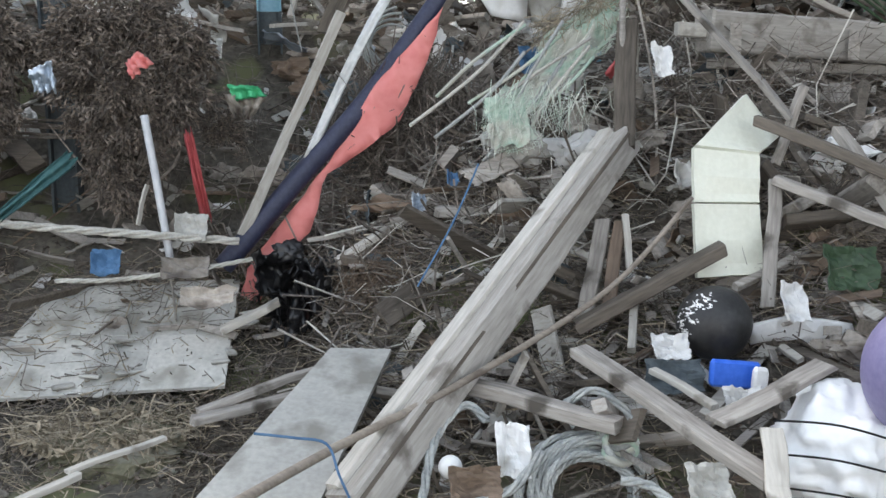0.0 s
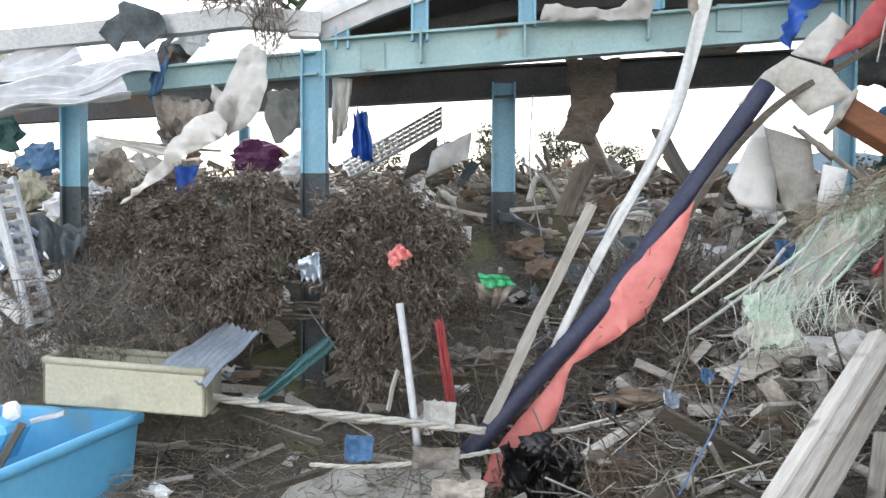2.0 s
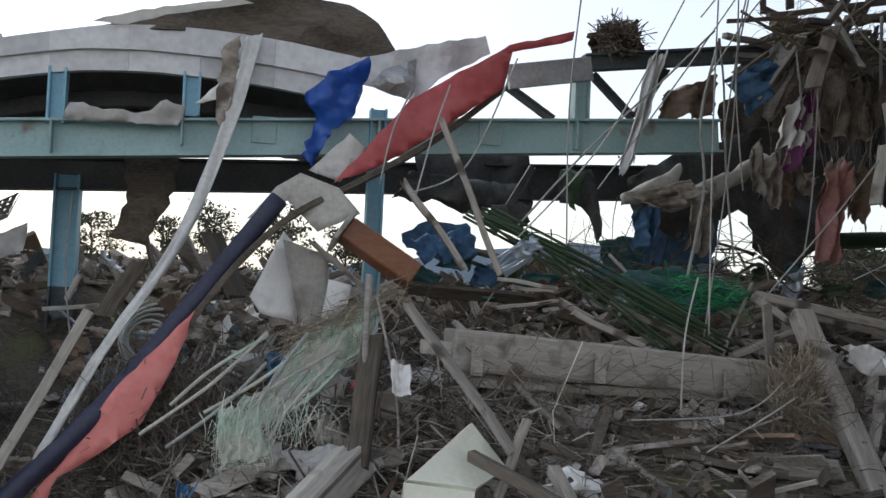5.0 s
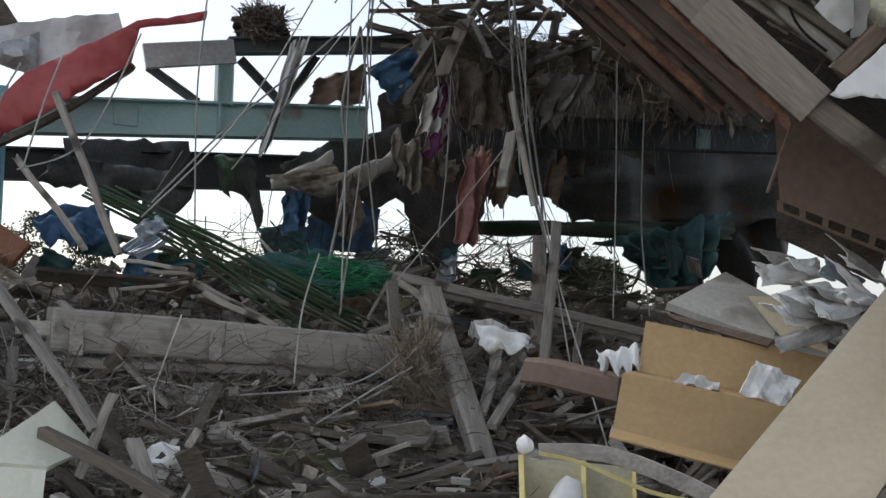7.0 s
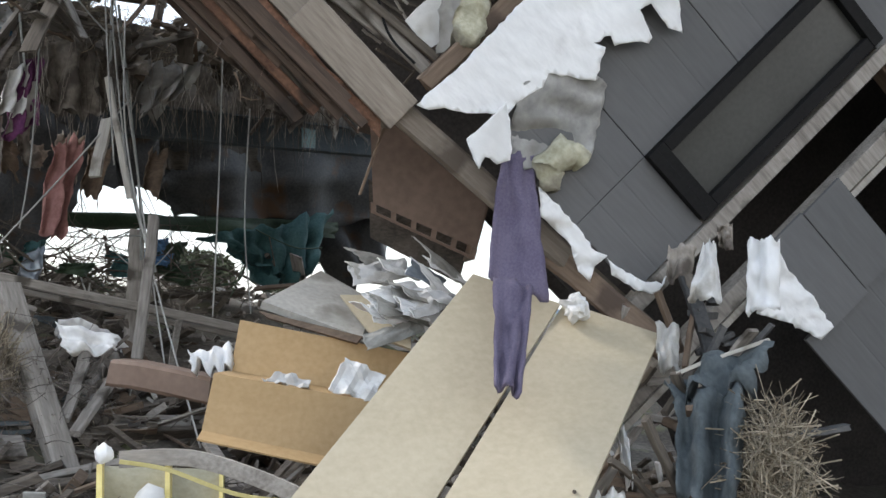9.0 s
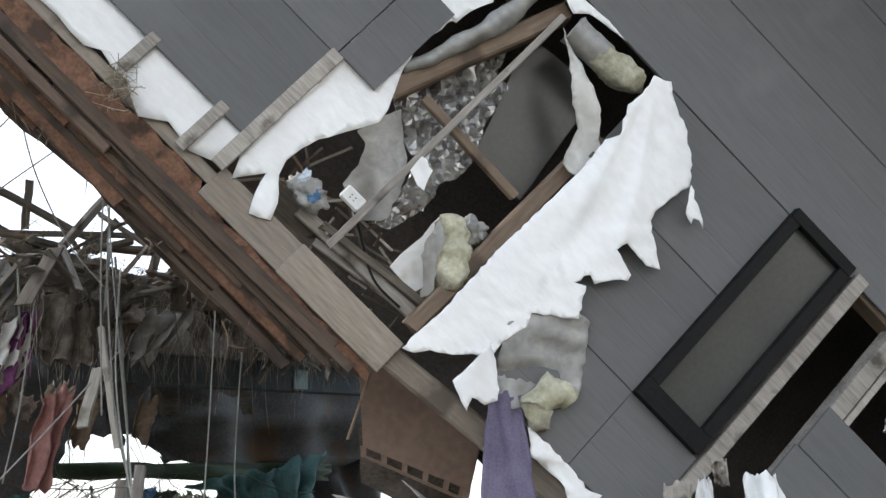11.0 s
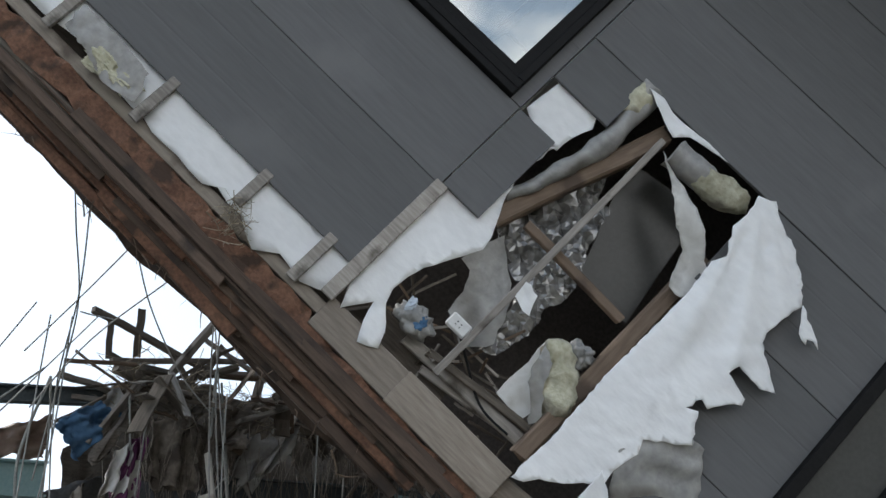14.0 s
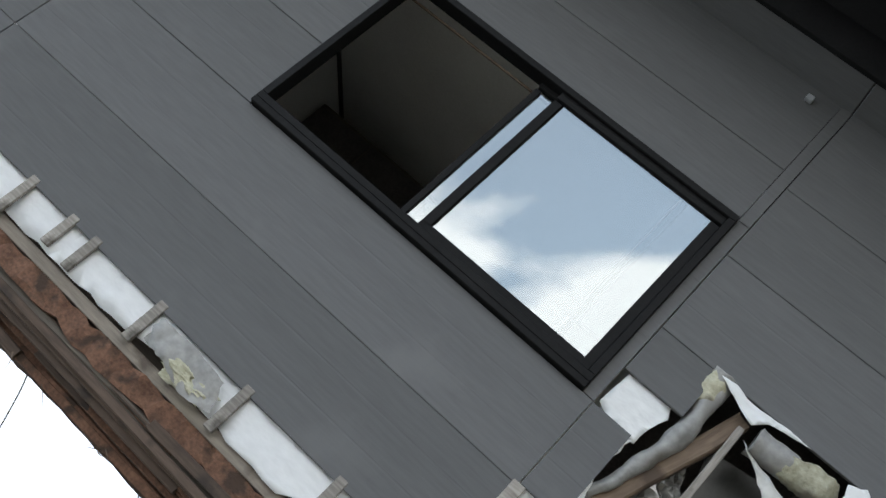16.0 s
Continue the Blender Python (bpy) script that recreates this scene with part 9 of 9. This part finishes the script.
TR = random.Random(4)
for k in range(5):
    b = Vector((-8.921, 25.558, 4.140)) + SD * (k * 1.7 - 2.5) - MD * TR.uniform(0, 3)
    tree("dark pine tree far behind the debris", (b.x, b.y, 0.4), 3.6 + TR.uniform(-0.5, 0.6), 0.9, 100 + k)
for k in range(9):
    b = Vector((6.662, 19.829, 2.987)) + SD * (k * 1.2 - 6.0) - MD * TR.uniform(0, 3)
    tree("bare scrubby tree beyond the shed", (b.x, b.y, 0.3), 2.6 + TR.uniform(-0.5, 0.5), 0.8, 120 + k)
for k, b in enumerate(((7.269, 22.103, 2.997), (7.503, 24.264, 0.741))):
    b = Vector(b)
    lone("green_hedge", "rounded green shrub beyond the debris", "shrub", leaves(5200, lambda r: ball(r, (b.x, b.y, b.z - 0.2), 1.0, 0.6, 0.55, 0.4), 0.11, 200 + k), "far_leaf")


def far_house(c, w, h, roof, k):
    c = Vector(c)
    e = thing("far_house", "white two storey house far beyond the debris", "house", (c.x, c.y, 0), "far houses")
    ax3 = (SD, MD, Vector((0, 0, 1)))
    part("wall", box_geo((c.x, c.y, h / 2), w, 5, h, ax3, 0.05), "far_white", e)
    a, b = Vector((c.x, c.y, h)) - SD * (w / 2 + 0.4), Vector((c.x, c.y, h)) + SD * (w / 2 + 0.4)
    part("roof", sweep([(-3, 0), (3, 0), (0, 1.3)], [a, b]), "far_roof", e)
    for st in (1.2, 3.6):
        for i in range(5):
            if st < h - 0.8:
                part("window", box_geo(Vector((c.x, c.y, st)) + SD * ((i / 4 - 0.5) * w * 0.8) + MD * 2.52, w * 0.11, 0.06, 1.0, ax3, 0.02), "dark_room", e)


far_house((20.440, 136.849, 8.150), 9, 4.6, 1, 1)
far_house((15.368, 145.762, 7.558), 7, 4.0, 1, 2)
far_house((33.669, 172.203, 8.513), 12, 3.6, 1, 3)
far_house((22.349, 137.428, -3.252), 8, 4.8, 1, 4)
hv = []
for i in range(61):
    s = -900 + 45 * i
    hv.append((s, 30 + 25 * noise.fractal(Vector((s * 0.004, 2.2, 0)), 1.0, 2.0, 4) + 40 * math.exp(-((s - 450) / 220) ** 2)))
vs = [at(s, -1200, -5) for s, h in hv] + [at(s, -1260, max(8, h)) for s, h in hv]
lone("far_hills", "wooded hills on the horizon, haze put into their blue", "hills", (vs, [[i, i + 1, 62 + i, 61 + i] for i in range(60)]), "hill", kind="structure", smooth=True)

for a, b, w, h, m in (
        ((0.180, 4.283, 1.318), (1.109, 4.460, 1.027), 0.10, 0.05, "dark_wood"),
        ((0.415, 3.832, 1.174), (0.760, 3.936, 1.064), 0.08, 0.05, "grey_wood"),
        ((0.504, 4.172, 1.283), (0.926, 4.091, 1.032), 0.06, 0.03, "grey_wood"),
        ((1.021, 4.642, 1.388), (0.949, 4.203, 1.061), 0.14, 0.02, "grey_wood"),
        ((0.131, 4.529, 1.514), (0.328, 4.328, 1.357), 0.09, 0.03, "grey_wood"),
        ((0.329, 4.119, 1.206), (0.385, 4.450, 1.450), 0.09, 0.03, "grey_wood"),
        ((0.583, 4.718, 1.383), (1.044, 4.963, 1.444), 0.05, 0.03, "grey_wood"),
        ((1.715, 4.853, 1.370), (1.940, 5.130, 1.583), 0.07, 0.05, "grey_wood"),
        ((1.663, 4.785, 1.308), (1.801, 5.035, 1.613), 0.05, 0.03, "grey_wood"),
        ((1.276, 5.347, 1.986), (1.483, 5.305, 1.840), 0.10, 0.04, "grey_wood"),
        ((1.125, 5.092, 1.674), (1.462, 5.246, 1.809), 0.05, 0.03, "grey_wood"),
        ((1.707, 5.581, 1.914), (2.629, 5.757, 1.739), 0.10, 0.03, "grey_wood"),
        ((2.147, 5.610, 2.253), (2.110, 5.495, 1.572), 0.08, 0.04, "grey_wood"),
        ((0.265, 5.145, 1.918), (0.668, 5.058, 1.708), 0.09, 0.03, "grey_wood"),
        ((0.023, 5.071, 1.975), (0.252, 5.141, 1.959), 0.07, 0.02, "pale_wood"),
):
    plank(a, b, w, h, m, label="weathered grey board crossing the debris heap")
film_sd("loose_sheeting", "white cloth sheet hung on a broken post", [(4.793, 1.759), (4.897, 1.770), (5.096, 1.686), (5.147, 1.628), (4.901, 1.613), (4.811, 1.683)], 0.75, "paper", "cloth", 0.04, 4.0, 5.0, 0.0, 44.0)
film_sd("loose_sheeting", "grey board wedged below the beam", [(3.417, 1.496), (3.728, 1.505), (3.807, 1.402), (3.587, 1.370), (3.489, 1.433)], 0.65, "rag", "board", 0.02, 2.0, 2.0, 0.0, 45.0)
film_sd("loose_sheeting", "dull crumpled cloth below the heap", [(3.698, 1.106), (3.829, 1.256), (3.879, 1.162), (3.791, 1.021), (3.712, 1.020)], 1.2, "rag", "cloth", 0.05, 4.0, 6.0, 0.0, 46.0)
film_sd("loose_sheeting", "grey crumpled board in the heap", [(4.464, 1.135), (4.657, 1.124), (4.690, 0.948), (4.522, 1.010)], 1.25, "rag", "board", 0.03, 3.0, 3.0, 0.0, 47.0)

# ---- scattered debris ----
SC = random.Random(99)


def spot(r, s0, s1, d0, d1, up=0.0):
    s, d = r.uniform(s0, s1), r.uniform(d0, d1)
    return on_ground(s, d, up)


WOODS = ("grey_wood",) * 4 + ("dark_wood",) * 3 + ("brown_wood", "pale_wood")
DARKER = ("dark_wood",) * 4 + ("lattice_wood",) * 3 + ("grey_wood", "grey_wood", "brown_wood")


def shards(n, seed, area, big=1.0, slim=1.0, woods=WOODS):
    """Broken planks lying about, by material."""
    r = random.Random(seed)
    heap = {}
    for _ in range(n):
        p = spot(r, *area, r.uniform(-0.04, 0.06))
        L = r.choice((0.15, 0.25, 0.4, 0.6, 0.8)) * r.uniform(0.7, 1.2) * big
        d = Vector((r.gauss(0, 1), r.gauss(0, 0.8), r.gauss(0, 0.35))).normalized()
        m = axes(p - d * L / 2, p + d * L / 2, roll=r.uniform(-60, 60))
        vs, fs = plank_geo(L, r.choice((0.03, 0.05, 0.08, 0.11)) * slim, r.choice((0.012, 0.02, 0.03, 0.045)) * slim)
        heap.setdefault(r.choice(woods), []).append(([m @ Vector(v) for v in vs], fs))
    for mt, gs in sorted(heap.items()):
        lone("plank_heap", "heaped broken planks and laths in the debris", "planks", merged(*gs), mt, kind="stuff")


for k, (area, n) in enumerate((((-4.0, 2.0, -3.5, -0.15), 260), ((1.3, 4.8, -3.0, 0.2), 260), ((1.5, 3.0, 0.2, 2.1), 110), ((3.0, 5.8, -0.6, 2.4), 330), ((4.5, 8.0, 0.0, 2.6), 120))):
    shards(n, 900 + k, area, woods=WOODS if k < 3 else DARKER)
for s0, s1, d0, d1, n in ((1.6, 3.2, 0.2, 2.2, 40), (2.8, 5.6, 0.2, 2.6, 60)):
    for i in range(n):
        p = spot(SC, s0, s1, d0, d1, SC.uniform(-0.02, 0.06))
        L = SC.choice((0.25, 0.4, 0.6, 0.8)) * SC.uniform(0.7, 1.2)
        d = Vector((SC.gauss(0, 1), SC.gauss(0, 0.8), SC.gauss(0, 0.4))).normalized() * L
        plank(p - d / 2, p + d / 2, SC.choice((0.03, 0.05, 0.08, 0.11)), SC.choice((0.012, 0.02, 0.03, 0.045)), SC.choice(WOODS if s0 < 2 else DARKER), roll=SC.uniform(-60, 60))


shards(220, 963, (3.7, 7.0, 2.2, 4.2), 1.1, 1.0, DARKER)
shards(260, 960, (1.2, 3.4, 0.1, 2.3), 0.9, 0.4)
shards(160, 961, (-1.8, 1.3, -0.4, 0.9), 1.0, 0.4)
shards(200, 962, (3.0, 5.6, 0.2, 2.3), 1.0, 0.5, DARKER)


def chips(n, seed, area, size, up):
    """Small broken bits of wood, board and plaster."""
    r = random.Random(seed)
    vs, fs = [], []
    for _ in range(n):
        p = spot(r, *area, r.uniform(-0.01, up))
        x = Vector((r.gauss(0, 1), r.gauss(0, 1), r.gauss(0, 0.4))).normalized()
        y = Vector((r.gauss(0, 1), r.gauss(0, 1), r.gauss(0, 0.6))).cross(x).normalized()
        g = box_geo(p, size * r.uniform(0.5, 2.6), size * r.uniform(0.3, 0.9), size * r.uniform(0.1, 0.3), (x, y, x.cross(y)), 0.002)
        k = len(vs)
        vs += g[0]
        fs += [[i + k for i in q] for q in g[1]]
    return vs, fs


for k, (m, n, size) in enumerate((("grey_wood", 700, 0.06), ("dark_wood", 600, 0.06), ("plaster", 160, 0.05), ("paper", 130, 0.05), ("rag", 260, 0.07), ("pale_wood", 160, 0.05))):
    for j, a in enumerate(((-3.5, 2.0, -3.5, 0.1), (1.4, 4.0, -2.5, 2.0), (3.2, 7.5, -1.5, 2.9))):
        lone("rubble", "small broken rubble of wood, board and cloth", "rubble", chips(n // 3 + 40, 300 + k * 7 + j, a, size, 0.12), m, kind="stuff")
    lone("rubble", "rubble strewn over the flat ground", "rubble", chips(n // 10, 400 + k, (-2.5, 2.0, 0.2, 2.4), size * 0.6, 0.02), m, kind="stuff")
for k, (area, n, m, L) in enumerate((((-3.5, 2.0, -3.0, 0.2), 2600, "twig", 0.3), ((1.2, 3.4, -0.5, 1.9), 6500, "twig", 0.26), ((3.3, 6.5, -0.5, 2.9), 1600, "twig", 0.22), ((-2.5, 2.2, 0.3, 2.2), 1700, "straw", 0.16), ((1.2, 3.2, 0.2, 1.8), 2200, "straw", 0.2), ((1.0, 3.0, 0.0, 1.0), 1500, "leaf", 0.25))):
    lone("dry_stalks", "dry stalks, roots and straw matted over the debris", "straw", twigs(n, lambda r: spot(r, *area, r.uniform(-0.02, 0.13)), L, 0.0030, 0.35, 500 + k, 0.35), m, kind="stuff")
for k, (area, n, m, L, up) in enumerate((((0.6, 3.6, 1.1, 2.7), 5200, "dark_wood", 0.2, 0.07), ((0.6, 3.6, 1.1, 2.7), 2000, "straw", 0.16, 0.05), ((-1.6, 1.4, 0.4, 1.5), 3200, "twig", 0.26, 0.06), ((-1.6, 1.4, 0.4, 1.5), 1800, "straw", 0.2, 0.05), ((3.0, 5.0, 0.6, 2.2), 700, "straw", 0.2, 0.06))):
    lone("dry_stalks", "dry stalks, roots and straw matted over the ground", "straw", twigs(n, lambda r: spot(r, *area, r.uniform(-0.01, up)), L, 0.0028, 0.4, 540 + k, 0.3), m, kind="stuff")
lone("leaf_litter", "brown leaf litter and bark scattered on the debris", "litter", merged(leaves(6500, lambda r: spot(r, 0.6, 3.4, 0.2, 2.7, r.uniform(0, 0.05)), 0.02, 551), leaves(4500, lambda r: spot(r, -1.6, 1.4, 0.2, 1.6, r.uniform(0, 0.05)), 0.02, 552)), "leaf", kind="stuff")
lone("root_mat", "matted brown roots hanging on the slope", "roots", twigs(1500, lambda r: ball(r, (-1.544, 4.440, 1.261), 0.42, 0.15, 0.3), 0.3, 0.0035, 0.4, 601, 0.9, (0, 0, -0.5)), "twig", kind="stuff")
lone("root_mat", "reddish dry fern and grass on the slope", "grass", twigs(420, lambda r: ball(r, (-1.586, 3.957, 0.624), 0.2, 0.12, 0.12), 0.24, 0.002, 0.3, 602, 0.9, (0, 0, 0.6)), "brown_wood", kind="stuff")
for k, (c, n) in enumerate((((-3.497, 3.686, 0.300), 240), ((-3.811, 5.075, 0.500), 160), ((-0.936, 3.609, 0.571), 60), ((-5.297, 5.090, 0.500), 200))):
    c = Vector(c)
    lone("grass_tuft", "tuft of dull green grass", "grass", twigs(n, lambda r: c + Vector((r.gauss(0, 0.10), r.gauss(0, 0.08), 0.05)), 0.16, 0.0022, 0.3, 700 + k, 0.6, (0, 0, 1.0)), "grass", kind="stuff")
lone("pebble_moss", "mossy rubbish mound at the foot of the slab", "rubble", merged(crumpled((-2.496, 3.160, 0.100), 0.34, 0.22, 0.10, 3.0, 0.4, 4)), "moss", kind="stuff")
lone("leaf_litter", "pale straw and leaf litter on the mossy mound", "litter", merged(leaves(900, lambda r: ball(r, (-2.496, 3.160, 0.19), 0.36, 0.24, 0.05), 0.03, 561), twigs(260, lambda r: ball(r, (-2.45, 3.16, 0.21), 0.42, 0.26, 0.05), 0.22, 0.0028, 0.35, 562, 0.3)), "straw", kind="stuff")
